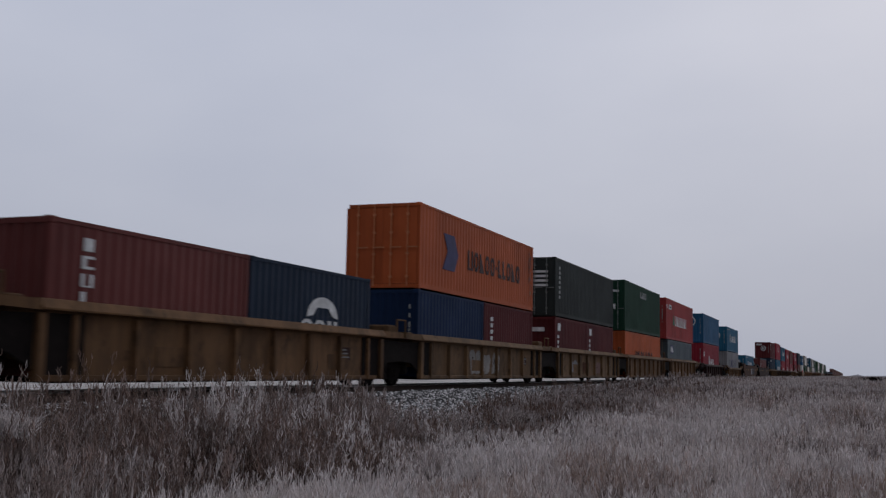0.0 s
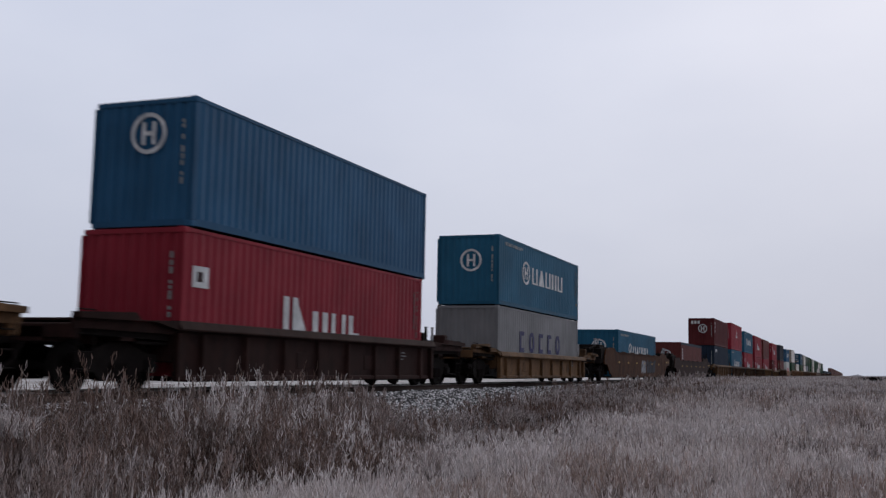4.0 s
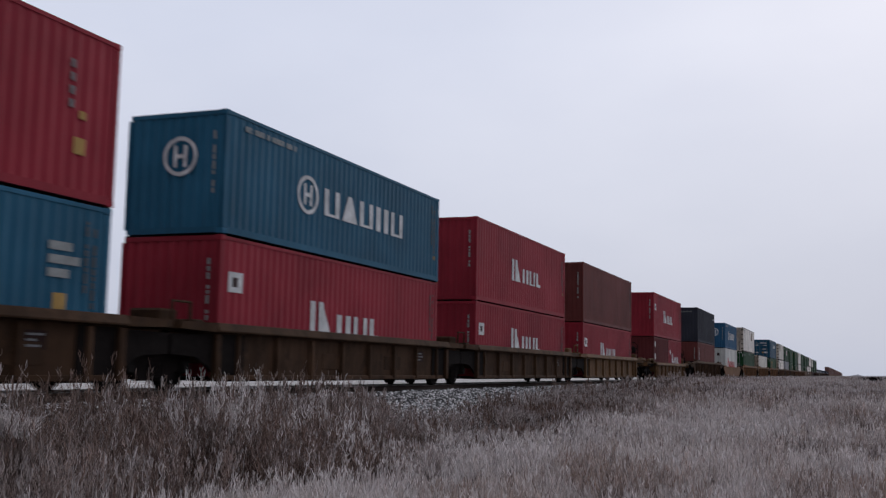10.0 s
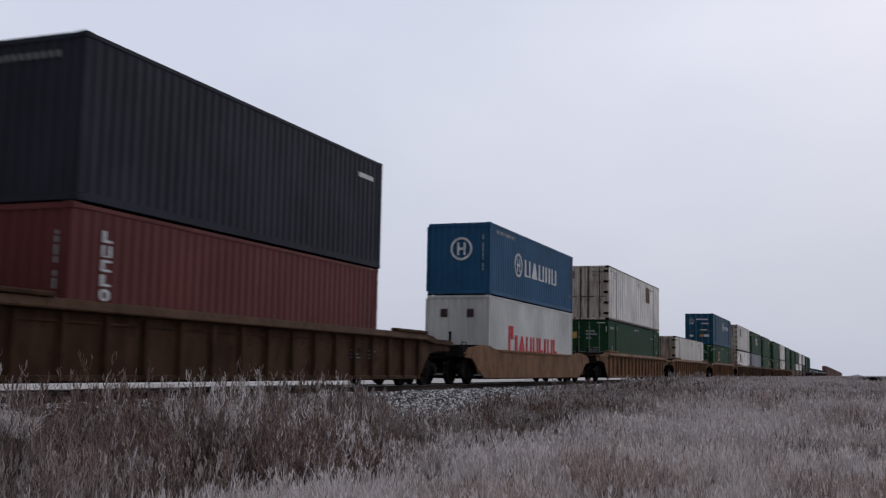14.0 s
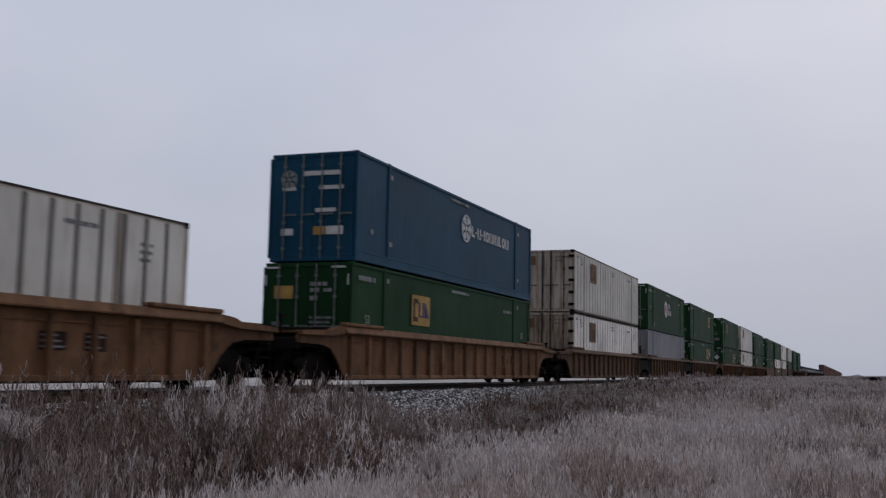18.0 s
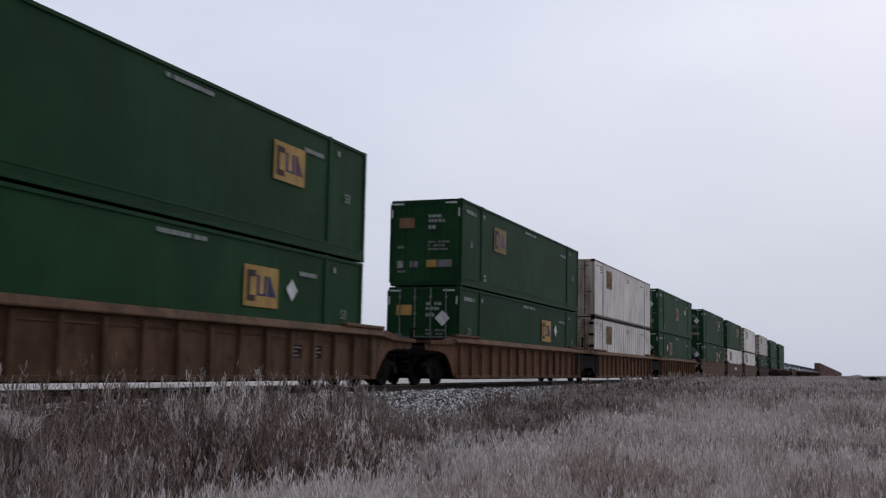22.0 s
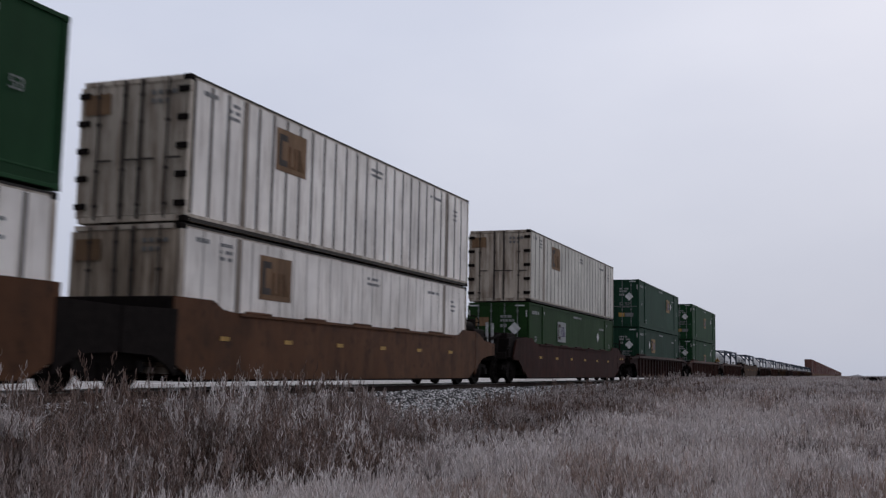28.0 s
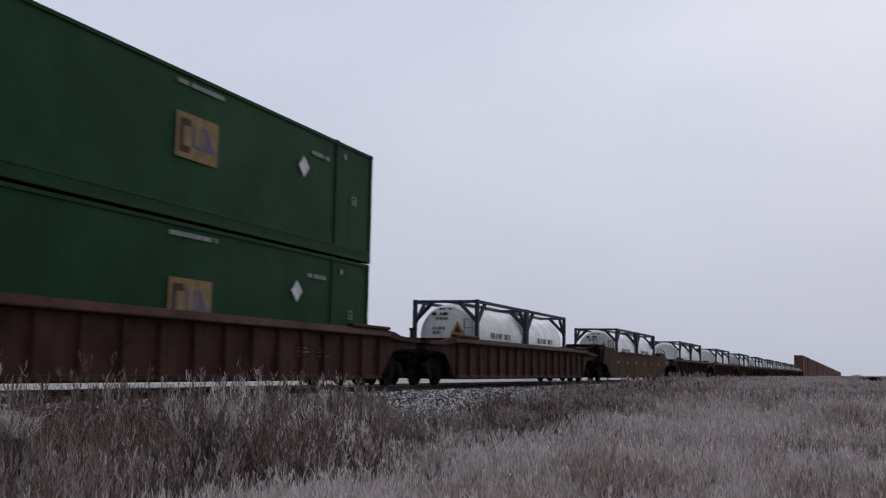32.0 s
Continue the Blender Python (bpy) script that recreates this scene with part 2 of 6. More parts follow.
def rod(bm, a, b, r, n=8):
    """A round bar from a to b."""
    a, b = Vector(a), Vector(b)
    d = (b - a).normalized()
    u = d.orthogonal().normalized()
    w = d.cross(u)
    rings = [[bm.verts.new(p + (u * math.cos(2 * math.pi * i / n) + w * math.sin(2 * math.pi * i / n)) * r) for i in range(n)] for p in (a, b)]
    for i in range(n):
        j = (i + 1) % n
        bm.faces.new((rings[0][i], rings[0][j], rings[1][j], rings[1][i]))
    bm.faces.new(rings[0][::-1])
    bm.faces.new(rings[1])


def lathe(bm, profile, axis_at=(0, 0, 0), along="x", n=24):
    """Turns (distance along the axis, radius) pairs about an axis."""
    o = Vector(axis_at)
    rings = []
    for d, r in profile:
        ring = []
        for i in range(n):
            a = 2 * math.pi * i / n
            c, s = r * math.cos(a), r * math.sin(a)
            p = (d, c, s) if along == "x" else (c, d, s)
            ring.append(bm.verts.new(o + Vector(p)))
        rings.append(ring)
    for a, b in zip(rings, rings[1:]):
        for i in range(n):
            j = (i + 1) % n
            bm.faces.new((a[i], a[j], b[j], b[i]))
    bm.faces.new(rings[0][::-1])
    bm.faces.new(rings[-1])


def prism(bm, outline, x0, x1):
    """A (y, z) outline pushed from x0 to x1."""
    a = [bm.verts.new((x0, y, z)) for y, z in outline]
    b = [bm.verts.new((x1, y, z)) for y, z in outline]
    n = len(outline)
    for i in range(n):
        j = (i + 1) % n
        bm.faces.new((a[i], a[j], b[j], b[i]))
    bm.faces.new(a[::-1])
    bm.faces.new(b)


def prism_up(bm, outline, z0, z1):
    """An (x, y) outline pushed up from z0 to z1."""
    a = [bm.verts.new((x, y, z0)) for x, y in outline]
    b = [bm.verts.new((x, y, z1)) for x, y in outline]
    n = len(outline)
    for i in range(n):
        j = (i + 1) % n
        bm.faces.new((a[i], a[j], b[j], b[i]))
    bm.faces.new(a[::-1])
    bm.faces.new(b)


def rail_bar(bm, outline, y0, y1):
    """An (x, z) outline pushed along y."""
    a = [bm.verts.new((x, y0, z)) for x, z in outline]
    b = [bm.verts.new((x, y1, z)) for x, z in outline]
    n = len(outline)
    for i in range(n):
        j = (i + 1) % n
        bm.faces.new((a[i], a[j], b[j], b[i]))
    bm.faces.new(a[::-1])
    bm.faces.new(b)


def mesh_of(key, build):
    """One shared mesh for each key."""
    if key not in MESH:
        bm = bmesh.new()
        build(bm)
        bmesh.ops.recalc_face_normals(bm, faces=bm.faces[:])
        me = bpy.data.meshes.new(str(key[0]) if isinstance(key, tuple) else key)
        bm.to_mesh(me)
        bm.free()
        me.materials.append(None)
        MESH[key] = me
    return MESH[key]


def part(name, key, build, mat, parent, at=(0, 0, 0), label="", turn=(0, 0, 0)):
    ob = new(name, mesh_of(key, build))
    ob.material_slots[0].link = "OBJECT"
    ob.material_slots[0].material = mat
    ob.parent = parent
    ob.matrix_basis = pose(*at, *turn)
    if label:
        ob["label"] = label
    return ob


def plain(name, build, mat, label="", category="", kind="", group=""):
    """A top-level thing of one mesh."""
    bm = bmesh.new()
    build(bm)
    bmesh.ops.recalc_face_normals(bm, faces=bm.faces[:])
    me = bpy.data.meshes.new(name)
    bm.to_mesh(me)
    bm.free()
    me.materials.append(mat)
    return tagged(new(name, me), label, category, group, kind)


TRAIN = []  # (thing, place along the track at 13 s, z); the couplings are drawn up a little
WHEELS = []  # (wheelset, wagon offset)


def empty(name, s, z, label, category, group):
    e = new(name)
    e.empty_display_size = 0.3
    tagged(e, label, category, group)
    TRAIN.append((e, 0.11 + 0.99881 * s, z))
    return e


# ---- containers ----
W40, W53 = 2.438, 2.59
LOW, HIGH = 2.591, 2.896
F40, F53, GAP = 0.22, 0.27, 0.03
FT40, FT20, FT45, FT53 = 12.192, 6.058, 13.716, 16.154


def corrugated(length, z0, z1, pitch, flat, depth, base, slope=None):
    """A wavy sheet along y, facing +x: proud flats, slopes and recessed flats."""
    def build(bm):
        n = max(1, round(length / pitch))
        p = length / n
        rise = slope or (p - 2 * flat) / 2
        proud = p - flat - 2 * rise
        row = []
        y = -length / 2
        for _ in range(n):
            row += [(y, base - depth), (y + flat, base - depth), (y + flat + rise, base), (y + flat + rise + proud, base)]
            y += p
        row.append((length / 2, base - depth))
        low = [bm.verts.new((x, yy, z0)) for yy, x in row]
        top = [bm.verts.new((x, yy, z1)) for yy, x in row]
        for i in range(len(row) - 1):
            bm.faces.new((low[i], low[i + 1], top[i + 1], top[i]))
    return build


def frame_of(L, W, h, post, sill):
    def build(bm):
        for sx in (-1, 1):
            x0, x1 = sorted((sx * W / 2, sx * (W / 2 - 0.07)))
            for sy in (-1, 1):
                y0, y1 = sorted((sy * L / 2, sy * (L / 2 - post)))
                bevelled(bm, x0, x1, y0, y1, 0.118, h - 0.118, 0.012)
            box(bm, x0, x1, -L / 2 + post, L / 2 - post, 0.02, sill)
            box(bm, x0, x1, -L / 2 + post, L / 2 - post, h - 0.085, h - 0.012)
        for sy in (-1, 1):
            y0, y1 = sorted((sy * (L / 2 - 0.004), sy * (L / 2 - 0.08)))
            box(bm, -W / 2 + 0.07, W / 2 - 0.07, y0, y1, 0.02, 0.14)
            box(bm, -W / 2 + 0.07, W / 2 - 0.07, y0, y1, h - 0.11, h - 0.012)
    return build


def casting(bm):
    bevelled(bm, -0.089, 0.089, -0.089, 0.089, -0.059, 0.059, 0.01)
    rod(bm, (0.085, -0.02, 0), (0.094, -0.02, 0), 0.03, 8)


def door_leaf(W, h):
    def build(bm):
        z0, z1 = 0.15, h - 0.125
        w = W / 2 - 0.09
        box(bm, 0, w, -0.032, 0.02, z0, z1)
        # a raised rim round the leaf
        bm.normal_update()
        front = [f for f in bm.faces if f.normal.y < -0.9]
        bmesh.ops.inset_individual(bm, faces=front, thickness=0.06, depth=-0.012)
    return build


def lock_rod(h, r=0.02):
    def build(bm):
        rod(bm, (0, 0, 0.07), (0, 0, h - 0.05), r, 8)
        for z in (0.35, 1.05, h - 0.9, h - 0.35):
            box(bm, -0.045, 0.045, -0.024, 0.03, z - 0.03, z + 0.03)
        box(bm, -0.02, 0.36, -0.035, -0.015, 1.22, 1.26)
    return build


def slab(w, h):
    return lambda bm: box(bm, -0.003, 0.004, 0, w, 0, h)


def container(s, L, h, z, colour, style="corr", end="plain", label="", group="containers on the train", far=False, panel="white"):
    """A freight box whose near end stands at s along the train and whose floor is at z."""
    W = W53 if L > 14 else W40
    c = empty("container", s + L / 2, z, label, "shipping container", group)
    c["w"], c["l"], c["h"] = W, L, h
    mat = M[colour]
    post = 0.16 if style == "corr" else 0.13
    part("frame", ("frame", L, W, h, post, style == "smooth"), frame_of(L, W, h, post, 0.3 if style == "smooth" else 0.16), M["rustwhite"] if colour == "white" else mat, c)
    if colour == "white":
        for z0, z1 in ((0.02, 0.095), (h - 0.055, h - 0.01)):
            part("edge_rail", ("erail", L, W, z0), lambda bm: box(bm, W / 2 - 0.01, W / 2 + 0.003, -L / 2 + 0.18, L / 2 - 0.18, z0, z1), M["boxframe"], c, label="grimy dark edge rail")
    inner = L - 2 * post
    if style == "corr":
        part("side_panel", ("corr", L, h), corrugated(inner, 0.155, h - 0.08, 0.278, 0.070, 0.018, W / 2 - 0.008), mat, c)
    elif style == "fine":
        part("side_panel", ("fine", L, h), corrugated(inner, 0.155, h - 0.08, 0.6, 0.05, 0.012, W / 2 - 0.004, 0.01), M[panel], c)
        n = round(inner / 0.6)
        for i in range(n):
            part("groove", ("fgroove", h), lambda bm: box(bm, W / 2 - 0.022, W / 2 - 0.012, 0.012, 0.038, 0.17, h - 0.1), M["seam"], c, (0, -inner / 2 + i * inner / n, 0), "grey panel seam")
    elif style == "post":
        part("side_panel", ("post", L, h), corrugated(inner, 0.155, h - 0.08, 0.6, 0.1, 0.018, W / 2 - 0.004, 0.008), M[panel], c)
        n = round(inner / 0.6)
        for i in range(n):
            # groove floors coloured near-black for shade the shallow recess barely casts
            part("groove", ("groove", h), lambda bm: box(bm, W / 2 - 0.026, W / 2 - 0.016, 0.004, 0.096, 0.17, h - 0.1), M["whitegap"], c, (0, -inner / 2 + i * inner / n, 0), "groove floor coloured dark as shade")
    else:
        part("side_panel", ("smooth", L, h), corrugated(inner, 0.295, h - 0.08, 0.34, 0.15, 0.0008, W / 2 - 0.03), mat, c)
        part("bottom_rail", ("brail", L, W), lambda bm: (bevelled(bm, W / 2 - 0.01, W / 2 + 0.012, -inner / 2, inner / 2, 0.02, 0.09, 0.006), bevelled(bm, W / 2 - 0.01, W / 2 + 0.008, -inner / 2, inner / 2, 0.25, 0.29, 0.006)), mat, c)
        for y in (-6.0, 6.0):
            part("lifting_post", ("lpost", h), lambda bm: bevelled(bm, W / 2 - 0.03, W / 2 + 0.004, -0.07, 0.07, 0.1, h + 0.015, 0.01), mat, c, (0, y, 0))
    part("side_panel", ("flat", L, W, h), lambda bm: box(bm, -W / 2 + 0.01, -W / 2 + 0.03, -inner / 2, inner / 2, 0.15, h - 0.08), mat, c)
    part("roof", ("roof", L, W, h), lambda bm: box(bm, -W / 2 + 0.06, W / 2 - 0.06, -L / 2 + 0.07, L / 2 - 0.07, h - 0.05, h - 0.025), mat, c)
    part("floor", ("base", L, W, h), lambda bm: box(bm, -W / 2 + 0.06, W / 2 - 0.06, -L / 2 + 0.07, L / 2 - 0.07, 0.1, 0.15), M["sooty"], c)
    part("end_panel", ("endflat", L, W, h), lambda bm: box(bm, -W / 2 + 0.06, W / 2 - 0.06, L / 2 - 0.05, L / 2 - 0.03, 0.13, h - 0.1), mat, c)
    if end == "plain":
        part("end_panel", ("endcorr", W, h), corrugated(W - 0.14, 0.13, h - 0.1, 0.25, 0.07, 0.035, 0.0), mat, c, (0, -L / 2 + 0.012, 0), turn=(0, 0, -90))
    else:
        for side in (-1, 1):
            # lower boxes' doors: rust, plus a darker tone for their shade
            part("door", ("door", W, h), door_leaf(W, h), mat if colour != "white" else M["shaded_rustdoor"] if z < 2 else M["rustwhite"], c, (-W / 2 + 0.085 if side < 0 else 0.005, -L / 2 + 0.035, 0))
        for x in (-0.82, -0.2, 0.2, 0.82) if colour == "white" else (-0.82, -0.28, 0.28, 0.82):
            thick = 0.034 if colour == "white" and abs(x) < 0.5 else 0.02
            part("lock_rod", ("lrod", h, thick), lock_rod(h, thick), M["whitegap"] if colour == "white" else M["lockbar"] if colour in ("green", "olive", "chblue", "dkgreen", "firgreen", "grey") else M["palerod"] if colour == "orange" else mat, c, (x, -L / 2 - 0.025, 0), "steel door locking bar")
        if style == "post":
            for x in (-W / 2 + 0.12, W / 2 - 0.12):
                for k in range(5):
                    part("hinge", "hinge", lambda bm: bevelled(bm, -0.13, 0.13, -0.04, 0.02, -0.06, 0.06, 0.01), M["sooty"], c, (x, -L / 2 - 0.012, 0.35 + k * (h - 0.65) / 4), "dark rusty hinge")
    for zz in () if far else (0.059, h - 0.059):
        for sy in (-1, 1):
            part("corner_casting", "corner_casting", casting, M["sooty"] if colour == "white" else mat, c, (W / 2 - 0.085, sy * (L / 2 - 0.085), zz))
    if z > 2:
        # twist-locks carry it on the box below
        if far:
            part("twist_locks", "twist_locks", lambda bm: [box(bm, sx * (W / 2 - 0.09) - 0.06, sx * (W / 2 - 0.09) + 0.06, sy * (FT40 / 2 - 0.12) - 0.08, sy * (FT40 / 2 - 0.12) + 0.08, -GAP, 0.001) for sx in (-1, 1) for sy in (-1, 1)], M["sooty"], c)
        for sx in () if far else (-1, 1):
            for sy in (-1, 1):
                part("twist_lock", "twist_lock", lambda bm: box(bm, -0.06, 0.06, -0.08, 0.08, -GAP, 0.001), M["sooty"], c, (sx * (W / 2 - 0.09), sy * (FT40 / 2 - 0.12), 0))
    return c


def mark(c, y, z, w, h, mat="lettering", name="marking"):
    """A flat plate of paint on the camera's side: y from the near end, z from the floor, both to its lower corner."""
    return part(name, ("slab", round(w, 3), round(h, 3)), slab(w, h), M[mat], c, (c["w"] / 2, y - c["l"] / 2, z))


def endmark(c, x, z, w, h, mat="lettering", out=0.0):
    """The same on the near end, x from the far side."""
    return part("marking", ("slab", round(w, 3), round(h, 3)), slab(w, h), M[mat], c, (x - c["w"] / 2, -c["l"] / 2 - 0.002 - out, z), turn=(0, 0, -90))


GLYPHS = {
    "b": (0.42, [[(0.1, 0), (0.9, 0), (0.9, 1), (0.1, 1)]]),
    "p": (1.0, [[(0, 0), (1, 0), (1, 1), (0.73, 1), (0.73, 0.1), (0.27, 0.1), (0.27, 1), (0, 1)]]),
    "v": (1.05, [[(0, 0), (1, 0), (0.62, 1), (0.38, 1)]]),
    "s": (0.95, [[(0, 0), (1, 0), (0.36, 0.8), (0.3, 1), (0, 1)]]),
    "d": (0.92, [[(0.52, 0), (0.75, 0), (1, 0.25), (1, 0.75), (0.75, 1), (0.25, 1), (0, 0.75), (0, 0.25), (0.25, 0), (0.48, 0), (0.48, 0.2), (0.36, 0.22), (0.28, 0.34), (0.28, 0.66), (0.36, 0.78), (0.64, 0.78), (0.72, 0.66), (0.72, 0.34), (0.64, 0.22), (0.52, 0.2)]]),
    "q": (0.78, [[(0, 0), (1, 0), (1, 0.22), (0.4, 0.22), (0.4, 1), (0, 1)]]),
    "e": (0.8, [[(0, 0), (1, 0), (1, 0.2), (0.35, 0.2), (0.35, 0.8), (1, 0.8), (1, 1), (0, 1)]]),
    "-": (0.4, [[(0.1, 0.4), (0.9, 0.4), (0.9, 0.58), (0.1, 0.58)]]),
    " ": (0.5, []),
}


def block(kind, w, h):
    def build(bm):
        for outline in GLYPHS[kind][1]:
            prism(bm, [(y * w, z * h) for y, z in outline], -0.003, 0.004)
    return build


def word(c, y, z, w, h, shapes, mat="lettering"):
    """A wordmark as a row of plain upright, slanted and rounded shapes, one part each."""
    total = sum(GLYPHS[k][0] + 0.22 for k in shapes) - 0.22
    u = w / total
    a = 0.0
    for k in shapes:
        g = round(GLYPHS[k][0] * u, 2)
        if GLYPHS[k][1]:
            part("letter_block", ("glyph", k, g, round(h, 2)), block(k, g, round(h, 2)), M[mat], c, (c["w"] / 2, y + a - c["l"] / 2, z))
        a += (GLYPHS[k][0] + 0.22) * u


def hoop(ry, rz, thick):
    """A flat ring."""
    def build(bm):
        n = 28
        o = [[bm.verts.new((x, math.cos(2 * math.pi * i / n) * ry * k, math.sin(2 * math.pi * i / n) * rz * k)) for i in range(n)] for x, k in ((-0.003, 1), (0.004, 1), (0.004, 1 - thick), (-0.003, 1 - thick))]
        for a, b in zip(o, o[1:]):
            for i in range(n):
                bm.faces.new((a[i], a[(i + 1) % n], b[(i + 1) % n], b[i]))
    return build


def ring_emblem(c, ry, rz, at, turn=(0, 0, 0)):
    """A ring with a plain bar device inside."""
    e = part("emblem", ("hoop", ry, rz), hoop(ry, rz, 0.2), M["lettering"], c, at, turn=turn)
    outline = [(-0.38, -0.55), (-0.18, -0.55), (-0.18, -0.1), (0.2, -0.1), (0.2, -0.55), (0.4, -0.55), (0.4, 0.55), (0.2, 0.55), (0.2, 0.1), (-0.18, 0.1), (-0.18, 0.55), (-0.38, 0.55)]
    part("emblem_device", ("device", ry, rz), lambda bm: prism(bm, [(y * ry, z * rz) for y, z in outline], -0.003, 0.004), M["lettering"], e)
    return e


def ring(c, y, z, ry, rz):
    return ring_emblem(c, ry, rz, (c["w"] / 2, y - c["l"] / 2, z))


def endring(c, x, z, r):
    return ring_emblem(c, r, r, (x - c["w"] / 2, -c["l"] / 2 - 0.006, z), (0, 0, -90))


def rosette(c, r, mat, at, turn=(0, 0, 0)):
    """A round emblem of six wedges inside a thin ring, with a hub."""
    e = part("emblem", ("thin_hoop", r), hoop(r, r, 0.14), mat, c, at, turn=turn)
    for k in range(6):
        wedge = [(r * q * math.cos(d), r * q * math.sin(d)) for q, d in ((0.34, -0.3), (0.8, -0.36), (0.84, 0.0), (0.8, 0.36), (0.34, 0.3))]
        part("emblem_wedge", ("wedge", r), lambda bm: prism(bm, wedge, -0.003, 0.004), mat, e, turn=(60 * k, 0, 0))
    part("emblem_hub", ("hub", r), lambda bm: prism(bm, [(0.22 * r * math.cos(math.pi * i / 4), 0.22 * r * math.sin(math.pi * i / 4)) for i in range(8)], -0.003, 0.004), mat, e)
    return e


def diamond(r):
    def build(bm):
        v = [bm.verts.new((0.004, y, z)) for y, z in ((0, -r), (r, 0), (0, r), (-r, 0))]
        w = [bm.verts.new((-0.003, y, z)) for y, z in ((0, -r), (r, 0), (0, r), (-r, 0))]
        bm.faces.new(v)
        for i in range(4):
            bm.faces.new((v[i], w[i], w[(i + 1) % 4], v[(i + 1) % 4]))
    return build


def placard(c, y, z, r=0.28, on_end=False):
    if on_end:
        return part("placard", ("dia", r), diamond(r), M["lettering"], c, (y - c["w"] / 2, -c["l"] / 2 - 0.05, z), "white diamond placard", (0, 0, -90))
    return part("placard", ("dia", r), diamond(r), M["lettering"], c, (c["w"] / 2 + 0.003, y - c["l"] / 2, z), "white diamond placard")


def dashes(w, h, seed, upright=False):
    """A row of small dashes, as long as unreadable words are."""
    rnd = random.Random(seed)
    out, a = [], 0.0
    while a < w - 0.04:
        k = min(w - a, rnd.choice((0.07, 0.1, 0.13, 0.17)))
        out.append((a, a + k))
        a += k + rnd.choice((0.03, 0.03, 0.04, 0.13))
    def build(bm):
        for p, q in out:
            if upright:
                box(bm, -0.003, 0.004, 0, h, p, q)
            else:
                box(bm, -0.003, 0.004, p, q, 0, h)
    return build


def tiny_rows(c, y, z, w, rows, gap=0.12, h=0.06, seed=1, mat=None):
    """Rows of small unreadable writing as bars."""
    for r in range(rows):
        part("writing_bar", ("dashes", w, h, seed + r), dashes(w, h, seed + r), M[mat or ("dim" if rows > 2 else "faded")], c, (c["w"] / 2, y - c["l"] / 2, z - r * gap))["kind"] = "stuff"


def numbers_at(c, y, z, size, text, mat="lettering", on_end=False):
    """Figures that can be read."""
    key = ("fig", text, size)
    if key not in MESH:
        cu = bpy.data.curves.new("figures", "FONT")
        cu.body, cu.size, cu.extrude = text, size, 0.003
        ob = bpy.data.objects.new("figures", cu)
        me = bpy.data.meshes.new_from_object(ob)
        me.transform(Matrix(((0, 0, 1, 0), (1, 0, 0, 0), (0, 1, 0, 0), (0, 0, 0, 1))))
        bpy.data.objects.remove(ob)
        me.materials.clear()
        me.materials.append(None)
        MESH[key] = me
    at = (y - c["w"] / 2, -c["l"] / 2 - 0.008, z) if on_end else (c["w"] / 2 + 0.003, y - c["l"] / 2, z)
    return part("number_mark", key, None, M[mat], c, at, turn=(0, 0, -90 if on_end else 0))


def codes(c, seed):
    """Upright rows of small writing beside the far corner post, as bars."""
    L, h = c["l"], c["h"]
    for k, (y, low, run_) in enumerate(((L - 0.62, 1.5, 1.2), (L - 0.42, 1.75, 1.35))):
        part("writing_bar", ("upright", run_, seed + k), dashes(run_, 0.06, seed + k, True), M["faint"], c, (c["w"] / 2, y - L / 2, h - low))["kind"] = "stuff"
    mark(c, L - 0.45, h - 1.95, 0.14, 0.12, "paleyellow")


def code_column(c, seed=1):
    """A column of small bars by the end's near edge."""
    part("writing_bar", ("upright_end", seed), dashes(1.3, 0.06, seed, True), M["faded"], c, (c["w"] / 2 - 0.3, -c["l"] / 2 - 0.002, c["h"] - 1.75), turn=(0, 0, -90))["kind"] = "stuff"


def column(c, y, z, w, h, n, mat="lettering"):
    """Upright letters one above another, as plain blocks."""
    p = h / n
    for i in range(n):
        mark(c, y, z + i * p, w, round(p * 0.6, 2), mat, "letter_block")


def ringed_word(c, y=3.0, z=None):
    """The emblem and long white wordmark on the blue boxes."""
    z = c["h"] - 1.5 if z is None else z
    ring(c, y + 0.5, z + 0.36, 0.52, 0.46)
    word(c, y + 1.35, z, 4.85, 0.66, "pvpbbp")
    tiny_rows(c, 0.75, c["h"] - 0.33, 2.2, 1, 0.1, 0.12, 5)
    codes(c, 7)
    endring(c, c["w"] * 0.55, c["h"] - 0.95, 0.42)
    code_column(c, 3)


def k_word(c, z=None, y=3.8, big=0.82, plate=True):
    """A large and four small upright shapes on the crimson boxes, with a white plate by the near end."""
    z = c["h"] - 1.5 if z is None else z
    word(c, y + 0.1, z, 1.15, big, "bs")
    word(c, y + 1.5, z, 2.6, 0.56, "bbpq")
    if plate:
        mark(c, 0.33, c["h"] - 1.15, 0.55, 0.42)
        part("marking", ("slab", 0.2, 0.2), slab(0.2, 0.2), M["darkmark"], c, (c["w"] / 2 + 0.006, 0.48 - c["l"] / 2, c["h"] - 1.04))
    code_column(c, 4)
    codes(c, 8)


